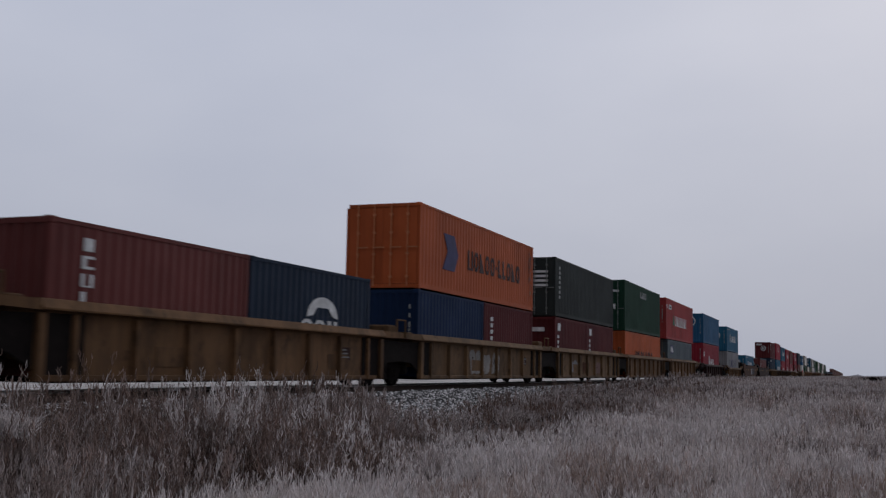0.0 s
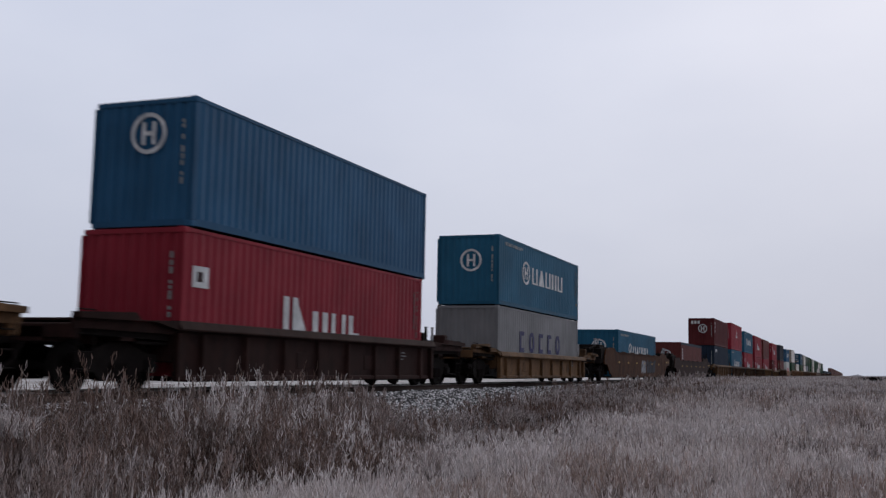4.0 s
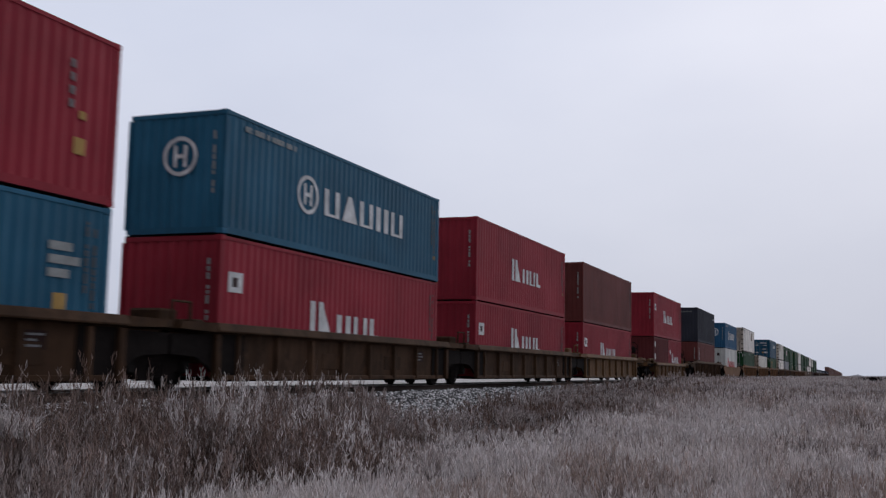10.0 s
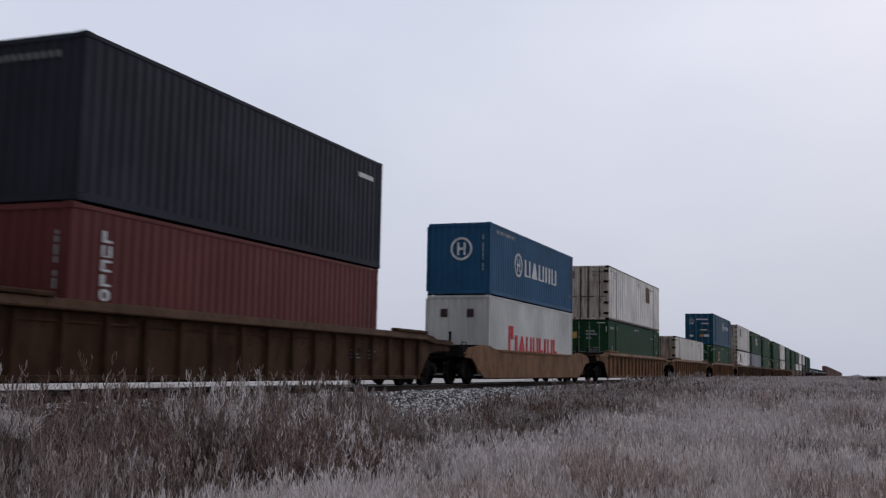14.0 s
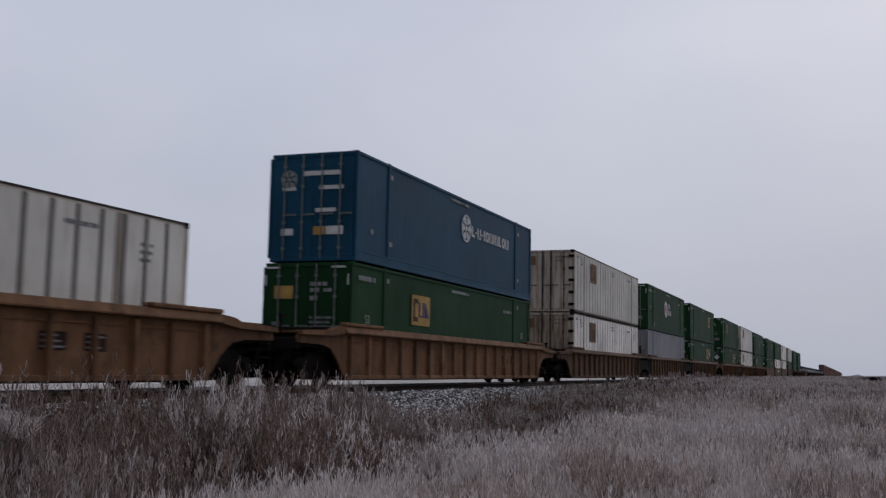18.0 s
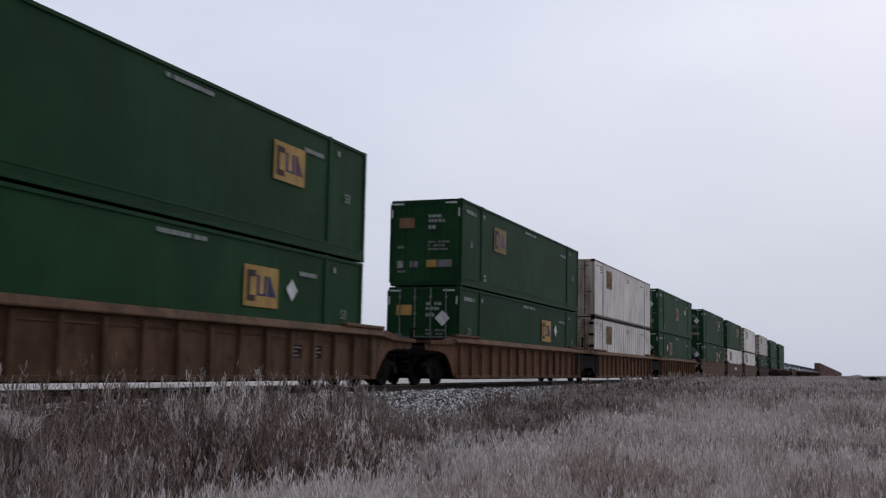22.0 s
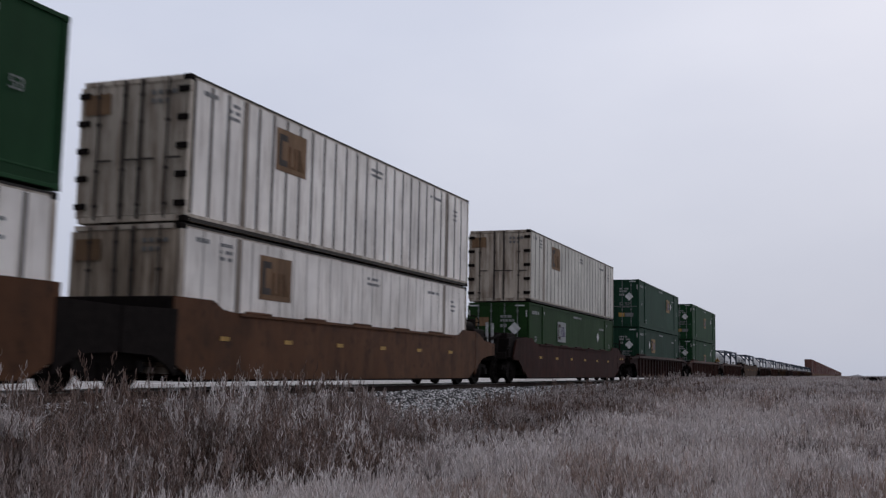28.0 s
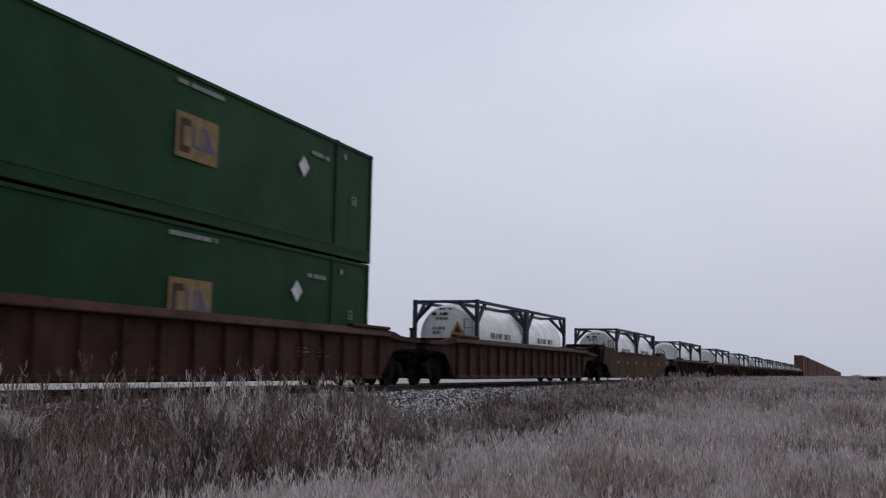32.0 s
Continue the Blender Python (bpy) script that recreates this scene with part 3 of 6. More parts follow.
def yellow_square(c, y, z, seed=0, bleached=False):
    """The square emblem on the green boxes: three plain dark blocks on a yellow ground."""
    mark(c, y, z, 1.42, 0.88, "faded" if bleached == "pale" else "paleyellow" if bleached else "yellow", "emblem")
    for a, m, kind, k, z0, hh in ((0.11, "darkmark", "e", 0.36, 0.11, 0.66), (0.52, "bluemark", "p", 0.4, 0.24, 0.44), (0.97, "plum" if seed % 2 else "bluemark", "s", 0.36, 0.24, 0.44)):
        part("emblem_block", ("glyph", kind, k, hh), block(kind, k, hh), M[("darkmark" if kind == "e" else "fadedblue") if bleached else m], c, (c["w"] / 2 + 0.006, y + a - c["l"] / 2, z + z0))


def end_rows(c, rows, seed):
    """Rows of small writing on the near end, as bars: x from the far side, height, width, letter height, paint."""
    for k, (x, z, w, hh, m) in enumerate(rows):
        part("writing_bar", ("dashes", w, hh, seed % 3 + k), dashes(w, hh, seed % 3 + k), M[m], c, (x - c["w"] / 2, -c["l"] / 2 - 0.014, z), turn=(0, 0, -90))["kind"] = "stuff"


def green_box(s, h, z, emblem=None, dia=None, doors=True, colour="green", label="", seed=0, bleached=False):
    c = container(s, 16.154, h, z, colour, "smooth", "doors" if doors else "plain", label or "dark green steel domestic container in a well car", "green containers")
    if emblem:
        yellow_square(c, emblem[0], emblem[1], seed, bleached)
    for y in (dia or ()):
        placard(c, y, h - 0.98, 0.25)
    tiny_rows(c, 7.3, h - 0.28, 1.6, 1, 0.1, 0.09, 11 + seed)
    tiny_rows(c, 12.75, h - 0.62, 0.95, 1, 0.15, 0.1, 3 + seed)
    tiny_rows(c, 0.4, h - 0.45, 1.0, 1, 0.15, 0.13, 2)
    tiny_rows(c, 2.3, 0.45, 0.35, 2, 0.14, 0.1, 4)
    mark(c, 2.2, h - 0.4, 0.13, 0.13, "faded")
    mark(c, 14.45, h - 0.4, 0.13, 0.13, "faded")
    numbers_at(c, 14.9, h - 1.5, 0.32, "53", "faded")
    numbers_at(c, 0.8, h - 1.55, 0.32, "53", "faded")
    # writing on the doors
    end_rows(c, ((1.4, h - 0.62, 0.55, 0.1, "faded"), (1.4, h - 0.78, 0.62, 0.1, "faded"), (1.4, h - 1.0, 0.3, 0.12, "faded"), (0.3, 1.25, 0.3, 0.1, "dim"), (1.4, 1.42, 0.75, 0.07, "dim"), (1.4, 1.3, 0.6, 0.07, "dim"), (1.4, 1.18, 0.7, 0.07, "dim"), (0.75, 0.62, 0.3, 0.2, "dim"), (0.3, 0.45, 0.3, 0.07, "dim")), seed)
    for x, zz, w, hh, m in ((0.35, h - 0.95, 0.55, 0.34, "patchbrown" if bleached else "yellow"), (1.35, 0.62, 0.36, 0.24, "yellow"), (1.75, 0.62, 0.5, 0.24, "dim"), (0.3, 0.6, 0.2, 0.25, "faded"),
                            (0.1, h - 0.16, 0.4, 0.05, "lettering"), (2.0, h - 0.16, 0.4, 0.05, "lettering"), (0.06, h - 0.6, 0.045, 0.28, "lettering"), (2.46, h - 0.6, 0.045, 0.28, "lettering")):
        endmark(c, x, zz, w, hh, m, 0.012)
    if dia:
        placard(c, 2.0, h - 1.05, 0.26, True)
    return c


def white_box(s, h, z, patch=3.4, label="", seed=0, style="post", panel="white", rusty=False):
    c = container(s, 16.154, h, z, "white", style, "doors", label or "dirty white ribbed domestic container in a well car", "white containers", panel=panel)
    if patch:
        mark(c, patch - 0.05, h - 1.28, 1.4, 0.96, "patchbrown", "patch")
        for a, kind, k in ((0.06, "e", 0.38), (0.5, "p", 0.36), (0.94, "s", 0.32)):
            hh = 0.72 if kind == "e" else 0.5
            part("patch_block", ("glyph", kind, k, hh), block(kind, k, hh), M["ghost" if kind == "e" else "tan"], c, (c["w"] / 2 + 0.006, patch + a - c["l"] / 2, h - 1.16))
    half, stain = (0.15, "oxdark") if rusty else (0.09, "rustpost")
    for y in (-6.0, 6.0):
        part("lifting_post", ("wpost", h, half), lambda bm: bevelled(bm, c["w"] / 2 - 0.02, c["w"] / 2 + 0.004, -half, half, 0.16, h - 0.09, 0.006), M[stain if y > 0 else "rustpost"], c, (0, y, 0), "rust-stained lifting post")
    for y, z, w, rows, hh in ((8.4, 0.4, 0.7, 2, 0.07), (0.5, 0.32, 0.5, 1, 0.09), (1.35, 0.32, 0.45, 3, 0.07), (12.7, 0.45, 0.9, 1, 0.08), (14.7, 0.6, 0.35, 3, 0.06)):
        tiny_rows(c, y, h - z, w, rows, 0.14, hh, int(y) + seed, "dim")
    endmark(c, 0.12, h - 0.7, 0.62, 0.42, "patchbrown", 0.015)
    for k in range(2):
        for q in range(4 - k):
            endmark(c, 1.72 + 0.16 * q, h - 0.38 - 0.17 * k, 0.09, 0.09, "dim", 0.015)
    return c


def tank_box(s, z, far=False, label="white tank container in a dark blue steel frame"):
    """A twenty-foot tank in an open frame."""
    L, W, h = 6.06, W40, 2.59
    c = empty("tank_container", s + L / 2, z, label, "tank container", "tank containers")
    c["w"], c["l"], c["h"] = W, L, h
    def posts(bm):
        for sx in (-1, 1):
            x0, x1 = sorted((sx * W / 2, sx * (W / 2 - 0.13)))
            for sy in (-1, 1):
                y0, y1 = sorted((sy * L / 2, sy * (L / 2 - 0.15)))
                bevelled(bm, x0, x1, y0, y1, 0, h, 0.015)
            box(bm, x0, x1, -L / 2 + 0.15, L / 2 - 0.15, 0.02, 0.16)
            box(bm, x0, x1, -L / 2 + 0.15, L / 2 - 0.15, h - 0.12, h - 0.02)
        for sy in (-1, 1):
            y0, y1 = sorted((sy * L / 2, sy * (L / 2 - 0.12)))
            box(bm, -W / 2 + 0.13, W / 2 - 0.13, y0, y1, 0.02, 0.16)
            box(bm, -W / 2 + 0.13, W / 2 - 0.13, y0, y1, h - 0.12, h - 0.02)
    part("frame", "tank_frame", posts, M["framedark"], c)
    part("tank", "tank_shell", lambda bm: lathe(bm, [(-2.9, 0.05), (-2.88, 0.5), (-2.83, 0.82), (-2.72, 1.02), (-2.5, 1.12), (2.5, 1.12), (2.72, 1.02), (2.83, 0.82), (2.88, 0.5), (2.9, 0.05)], (0, 0, 1.34), "y", 36), M["tank"], c, label="white insulated cylinder with domed ends")
    for y in (-1.45, 0.0, 1.45):
        part("band", "tank_band", lambda bm: lathe(bm, [(-0.03, 1.11), (-0.03, 1.128), (0.03, 1.128), (0.03, 1.11)], (0, 0, 1.34), "y", 36), M["tank"], c, (0, y, 0))
    braces = []
    for sx in (-1, 1):
        for sy in (-1, 1):
            foot = (sx * (W / 2 - 0.07), sy * (L / 2 - 0.07))
            for k, (z0, to, r) in enumerate((((h - 0.75), (sx * (W / 2 - 0.75), foot[1], h - 0.07), 0.075), (h - 0.85, (foot[0], sy * (L / 2 - 0.95), h - 0.07), 0.075), (0.9, (sx * (W / 2 - 0.75), foot[1], 0.1), 0.05))):
                braces.append(((*foot, z0), to, r))
    if far:
        part("bracing", "tank_braces", lambda bm: [rod(bm, a, b, r, 6) for a, b, r in braces], M["framedark"], c)["kind"] = "stuff"
    else:
        for k, (a, b, r) in enumerate(braces):
            part("brace", ("tank_brace", k), lambda bm: rod(bm, a, b, r, 6), M["framedark"], c)
    part("walkway", "tank_walk", lambda bm: box(bm, -0.3, 0.3, -2.3, 2.3, h - 0.06, h - 0.03), M["galv"], c)
    part("hatch", "tank_hatch", lambda bm: rod(bm, (0, 0, 2.4), (0, 0, 2.56), 0.25, 16), M["galv"], c)
    if far:
        return c
    # rows of small writing on the side and on the domed end
    for y, z, w, hh in ((-1.3, 1.3, 1.3, 0.2), (0.3, 1.3, 0.75, 0.2), (-1.2, 1.14, 1.0, 0.06)):
        part("writing_bar", ("dashes", w, hh, 1), dashes(w, hh, 1), M["dim"], c, (1.122, y, z))["kind"] = "stuff"
    for k, (x, z, w, hh, m) in enumerate(((-0.55, 2.05, 0.7, 0.1, "ghost"), (-0.4, 1.9, 0.5, 0.08, "dim"), (-0.5, 1.55, 0.45, 0.1, "dim"), (-0.5, 1.4, 0.4, 0.1, "dim"), (-0.75, 1.15, 0.8, 0.07, "dim"), (-0.3, 2.25, 0.5, 0.06, "ghost"))):
        part("writing_bar", ("dashes", w, hh, k), dashes(w, hh, k), M[m], c, (x, -2.9 + 0.12 * max(0, abs(z - 1.34) - 0.5), z), turn=(0, 0, -90))["kind"] = "stuff"
    sign = part("warning_sign", "tank_sign", lambda bm: prism(bm, [(-0.26, 0), (0.26, 0), (0, 0.46)], -0.003, 0.006), M["yellow"], c, (0.42, -2.895, 1.4), "yellow warning triangle", (0, 0, -90))
    part("warning_symbol", "tank_symbol", lambda bm: prism(bm, [(-0.12, 0.06), (0.12, 0.06), (0, 0.3)], 0.006, 0.009), M["darkmark"], sign)
    part("ladder", "tank_ladder", lambda bm: [box(bm, x, x + 0.04, -3.0, -2.95, 0.16, 1.95) for x in (0.68, 0.98)] and [box(bm, 0.70, 1.0, -2.985, -2.965, z, z + 0.03) for z in (0.4, 0.7, 1.0, 1.3, 1.6, 1.9)], M["galv"], c, label="grey steel ladder")
    part("valve_box", "tank_valve", lambda bm: bevelled(bm, -0.3, 0.3, -3.0, -2.82, 0.2, 0.62, 0.03), M["galv"], c)
    return c


# ---- well cars ----
def scrawl(car, y, z, w, h, n, mat="graffiti", seed=0):
    """Spray paint on a car's side plate: a row of n chunky leaning shapes that run together."""
    rnd = random.Random(seed)
    p = w / n
    for i in range(n):
        lean, k = rnd.uniform(-0.25, 0.3) * p, rnd.uniform(0.8, 1.0)
        def build(bm):
            a, b, c_, d = (rnd.uniform(0.02, 0.3) for _ in range(4))
            hh = h * k
            prism(bm, [(0, a * hh), (p * a, 0), (p * (0.9 - b), hh * 0.05), (p * 1.05, hh * b), (p * 0.98 + lean * 0.5, hh * 0.5), (p * 1.1 + lean, hh * (1 - c_)), (p * (0.85 - d) + lean, hh), (p * d + lean, hh * 0.94), (lean - 0.04, hh * (0.92 - d)), (lean * 0.4 + p * 0.06, hh * 0.5)], 0, 0.004 + 0.002 * (i % 2))
        part("sprayed_shape", ("scrawl", w, h, n, seed, i), build, M[mat], car, (SIDE_X - 0.058, y + i * p, z), "sprayed paint shape")
        if i % 2 == 0:
            part("sprayed_shape", ("scrawl_in", w, h, n, seed, i), lambda bm: prism(bm, [(0, 0.05), (0.12 * p, 0), (0.24 * p, h * 0.1), (0.22 * p, h * 0.24), (0.08 * p, h * 0.28)], 0, 0.008), M["oxdark"], car, (SIDE_X - 0.058, y + (i + 0.38) * p + lean * 0.5, z + h * 0.4))


HALF_SIDE = {"ribbed": 6.45, "long": 9.0, "smooth": 9.0, "smoothshort": 7.6}
SIDE_X = 1.42


def wheelset(bm):
    for sx in (-1, 1):
        x = sx * 0.72
        lathe(bm, [(x - sx * 0.045, 0.2), (x - sx * 0.045, 0.488), (x - sx * 0.015, 0.485), (x - sx * 0.01, 0.457), (x + sx * 0.085, 0.445), (x + sx * 0.085, 0.38), (x + sx * 0.03, 0.36), (x + sx * 0.03, 0.17), (x + sx * 0.1, 0.15)], (0, 0, 0), "x", 22)
    rod(bm, (-1.05, 0, 0), (1.05, 0, 0), 0.085, 10)


def side_frame(bm):
    """The cast truck side with its arch, spring pocket and journal boxes."""
    for sx in (-1, 1):
        x0, x1 = sorted((sx * 0.92, sx * 1.08))
        prism(bm, [(-1.15, 0.55), (-1.1, 0.68), (-0.75, 0.7), (-0.35, 0.86), (0.35, 0.86), (0.75, 0.7), (1.1, 0.68), (1.15, 0.55), (0.75, 0.45), (0.45, 0.2), (-0.45, 0.2), (-0.75, 0.45)], x0, x1)
        for y in (-0.86, 0.86):
            bevelled(bm, min(sx * 0.9, sx * 1.13), max(sx * 0.9, sx * 1.13), y - 0.13, y + 0.13, 0.34, 0.6, 0.02)
    bevelled(bm, -0.9, 0.9, -0.2, 0.2, 0.5, 0.78, 0.03)


def spring(bm):
    for y in (-0.16, 0, 0.16):
        rod(bm, (0, y, 0.25), (0, y, 0.52), 0.07, 8)


def truck(wagon, y, s):
    t = part("truck", "truck_frame", side_frame, M["sooty"], wagon, (0, y, -0.04), "dark cast-steel truck frame")
    for dy in (-0.86, 0.86):
        w = part("wheelset", "wheelset", wheelset, M["wheel"], t, (0, dy, 0.457))
        WHEELS.append((w, dy, s + y + dy))
    for sx in (-1, 1):
        part("spring_nest", "spring_nest", spring, M["sooty"], t, (sx * 1.1, 0, 0))
        for dy in (-0.86, 0.86):
            part("bearing_cap", "bearing_cap", lambda bm: rod(bm, (-0.05, 0, 0), (0.06, 0, 0), 0.11, 12), M["wheel"], t, (sx * 1.13, dy, 0.457))


def well_side(kind, hf, hb, top, mid):
    """Outline of the plate in (y, z), with its cut-away ends over the trucks."""
    if kind.startswith("smooth"):
        sf, sb = hf - 1.3, hb - 1.3
        return [(-hf, 0.52), (-hf + 0.7, 0.185), (hb - 0.7, 0.185), (hb, 0.52), (hb, top), (sb, top), (sb - 0.35, mid + 0.05), (sb - 0.9, mid), (-sf + 0.9, mid), (-sf + 0.35, mid + 0.05), (-sf, top), (-hf, top)]
    return [(-hf, 0.46), (-hf + 0.25, 0.18), (hb - 0.25, 0.18), (hb, 0.46), (hb, top), (-hf, top)]


def wheel_at(bm, x, y, z, r):
    rim = [(x + r * math.cos(2 * math.pi * i / 18), y, z + r * math.sin(2 * math.pi * i / 18)) for i in range(19)]
    for a, b in zip(rim, rim[1:]):
        rod(bm, a, b, 0.02, 6)
    for i in (0, 4, 9, 13):
        rod(bm, (x, y, z), rim[i], 0.016, 6)


def brake_stand(car, key, y, z, low, high):
    """A stand with a hand wheel, its housing between low and high, and a ladder beside it."""
    part("brake_stand", ("bstand", key), lambda bm: (rod(bm, (0.5, y, z), (0.5, y, low + 0.1), 0.03, 6), rod(bm, (0.86, y, z), (0.86, y, low + 0.1), 0.03, 6), bevelled(bm, 0.45, 0.9, y - 0.14, y + 0.1, low, high, 0.09), rod(bm, (0.68, y + 0.08, high - 0.1), (0.68, y + 0.22, high - 0.1), 0.05, 8)), M["sooty"], car, label="soot-black hand-brake housing on two legs")
    part("brake_wheel", ("bwheel", key), lambda bm: wheel_at(bm, 0.68, y + 0.22, high - 0.02, 0.28), M["sooty"], car)
    part("ladder", ("stand_ladder", key), lambda bm: [rod(bm, (x, y + 0.3, z), (x, y + 0.3, high + 0.12), 0.017, 6) for x in (0.5, 0.95)] + [rod(bm, (0.5, y + 0.3, q), (0.95, y + 0.3, q), 0.014, 6) for q in (1.4, 1.66, 1.92)], M["sooty"], car)


def fit_end(car, kind, sgn, half, tail, reach, top, rise, mat, gear):
    """What stands on a coupled end: brake stand, posts, reservoirs, step plates."""
    key = (kind, sgn, reach, top)
    dark = M["sooty"]
    if kind == "ribbed":
        if sgn > 0:
            if gear == "stand":
                brake_stand(car, key, tail - 0.05, rise, 1.62, 2.04)
            for k, dy in enumerate((1.6, 1.05)):
                part("vent_post", "vent_post", lambda bm: (rod(bm, (0, 0, 1.1), (0, 0, 1.74), 0.042, 10), rod(bm, (0, 0, 1.74), (0, 0, 1.77), 0.055, 10)), dark if k == 0 else M["galv"], car, (0.75, tail - dy, 0))
            part("step_box", ("stepbox", key), lambda bm: bevelled(bm, 0.5, 1.0, tail - 0.6, tail - 0.32, rise - 0.02, 1.55, 0.03), mat, car)
            part("air_reservoir", ("res", key), lambda bm: lathe(bm, [(-0.45, 0.03), (-0.42, 0.1), (-0.36, 0.13), (0.36, 0.13), (0.42, 0.1), (0.45, 0.03)], (0.6, half + 0.75, rise + 0.26), "y", 14), dark, car, label="dark air reservoir")
            part("pipe_rack", ("pipes", key), lambda bm: (rod(bm, (1.0, half + 0.1, top + 0.1), (1.0, half + 1.5, top + 0.02), 0.035, 6), rod(bm, (0.7, half + 0.1, top + 0.16), (0.7, half + 1.1, top + 0.06), 0.03, 6), bevelled(bm, 0.6, 1.1, half + 0.1, half + 0.3, rise - 0.02, top + 0.3, 0.03), box(bm, 0.6, 1.1, half + 1.0, half + 1.1, rise - 0.02, top + 0.06)), dark, car)
        elif gear == "post":
            part("vent_post", "short_post", lambda bm: (rod(bm, (0, 0, 1.1), (0, 0, 1.8), 0.06, 10), rod(bm, (0, 0, 1.8), (0, 0, 1.83), 0.075, 10)), M["galv"], car, (0.75, -tail + 0.55, 0))
        if sgn < 0:
            part("step_plate", ("splate", key), lambda bm: bevelled(bm, -1.1, 1.2, -tail + 0.2, -half - 0.15, rise, rise + 0.05, 0.01), mat, car)
    elif kind == "long":
        if sgn > 0:
            part("pipe_rack", ("pipes", key), lambda bm: (rod(bm, (0.9, half + 0.4, 1.33), (0.9, tail - 0.3, 1.33), 0.03, 6), bevelled(bm, 0.5, 0.9, half + 1.0, half + 1.35, rise - 0.02, 1.42, 0.03), bevelled(bm, 0.1, 0.8, tail - 0.75, tail - 0.45, rise - 0.02, 1.38, 0.03)), dark, car)
            part("air_reservoir", ("tankres", key), lambda bm: lathe(bm, [(-0.5, 0.04), (-0.46, 0.12), (-0.4, 0.15), (0.4, 0.15), (0.46, 0.12), (0.5, 0.04)], (-0.35, tail - 0.9, rise + 0.14), "x", 14), dark, car, label="dark air reservoir")
        else:
            part("vent_post", ("lpost_end", key), lambda bm: (rod(bm, (0.8, -tail + 0.2, rise - 0.02), (0.8, -tail + 0.2, 1.66), 0.045, 8), box(bm, 0.75, 0.85, -tail + 0.16, -tail + 0.36, 1.62, 1.68)), dark, car)
            part("step_plate", ("splate", key), lambda bm: bevelled(bm, -1.1, 1.2, -tail + 0.3, -half - 0.3, rise, rise + 0.06, 0.01), mat, car)
    elif kind == "smoothshort":
        part("step_plate", ("splate", key), lambda bm: bevelled(bm, -1.1, 1.2, min(sgn * (tail - 0.3), sgn * (half + 0.2)), max(sgn * (tail - 0.3), sgn * (half + 0.2)), rise, rise + 0.06, 0.01), dark, car)
        part("vent_post", ("lpost_end", key), lambda bm: rod(bm, (0.8, sgn * (tail - 0.5), rise), (0.8, sgn * (tail - 0.5), 1.7), 0.045, 8), dark, car)
    elif sgn < 0:
        for dy in (-0.4, 0.25) if gear == "near" else (1.5, 2.1):
            part("vent_post", "tall_post", lambda bm: (rod(bm, (0, 0, 1.0), (0, 0, 2.16), 0.05, 10), rod(bm, (0, 0, 2.16), (0, 0, 2.19), 0.065, 10)), M["galv"], car, (0.75, -(tail - dy), 0))
        part("brake_rigging", ("rig", key), lambda bm: (bevelled(bm, 0.4, 0.9, -tail + 0.3, -tail + 0.62, 1.1, 1.72, 0.05), rod(bm, (0.8, -tail - 0.15, 1.58), (0.95, -tail + 0.6, 1.78), 0.06, 8)), dark, car)
    elif gear == "tall":
        part("air_reservoir", ("resy", key), lambda bm: lathe(bm, [(-0.7, 0.04), (-0.65, 0.14), (-0.55, 0.17), (0.55, 0.17), (0.65, 0.14), (0.7, 0.04)], (0.75, half + 0.45, 1.95), "y", 16), dark, car, label="dark air reservoir")
        part("brake_wheel", ("hwheel", key), lambda bm: (wheel_at(bm, 0.75, half + 1.28, 2.1, 0.25), bevelled(bm, 0.6, 0.9, half + 1.08, half + 1.26, 1.7, 2.22, 0.03)), dark, car, label="hand-brake wheel on its housing")
        part("hand_rail", ("hrail", key), lambda bm: (rod(bm, (1.0, half + 0.9, 1.98), (1.0, tail - 0.1, 1.98), 0.016, 6), rod(bm, (1.0, tail - 0.1, 1.98), (1.0, tail - 0.1, 1.1), 0.016, 6)), dark, car)
    else:
        brake_stand(car, key, tail + 0.15, 1.1, 1.12, 1.82)
        if gear == "near":
            part("vent_post", "rear_post", lambda bm: (rod(bm, (0, 0, 1.0), (0, 0, 2.24), 0.045, 10), rod(bm, (0, 0, 2.24), (0, 0, 2.27), 0.06, 10)), dark, car, (0.95, tail + 0.33, 0))
        part("hand_rail", ("hrail", key), lambda bm: (rod(bm, (1.1, half + 0.3, 1.72), (1.1, tail - 0.4, 1.6), 0.035, 6), rod(bm, (1.1, tail - 0.42, 1.6), (1.1, tail - 0.42, 1.1), 0.03, 6), rod(bm, (1.1, tail - 0.8, 1.62), (1.1, tail - 0.8, 1.2), 0.03, 6), rod(bm, (1.1, tail - 1.2, 1.65), (1.1, tail - 1.2, 1.2), 0.03, 6)), dark, car)


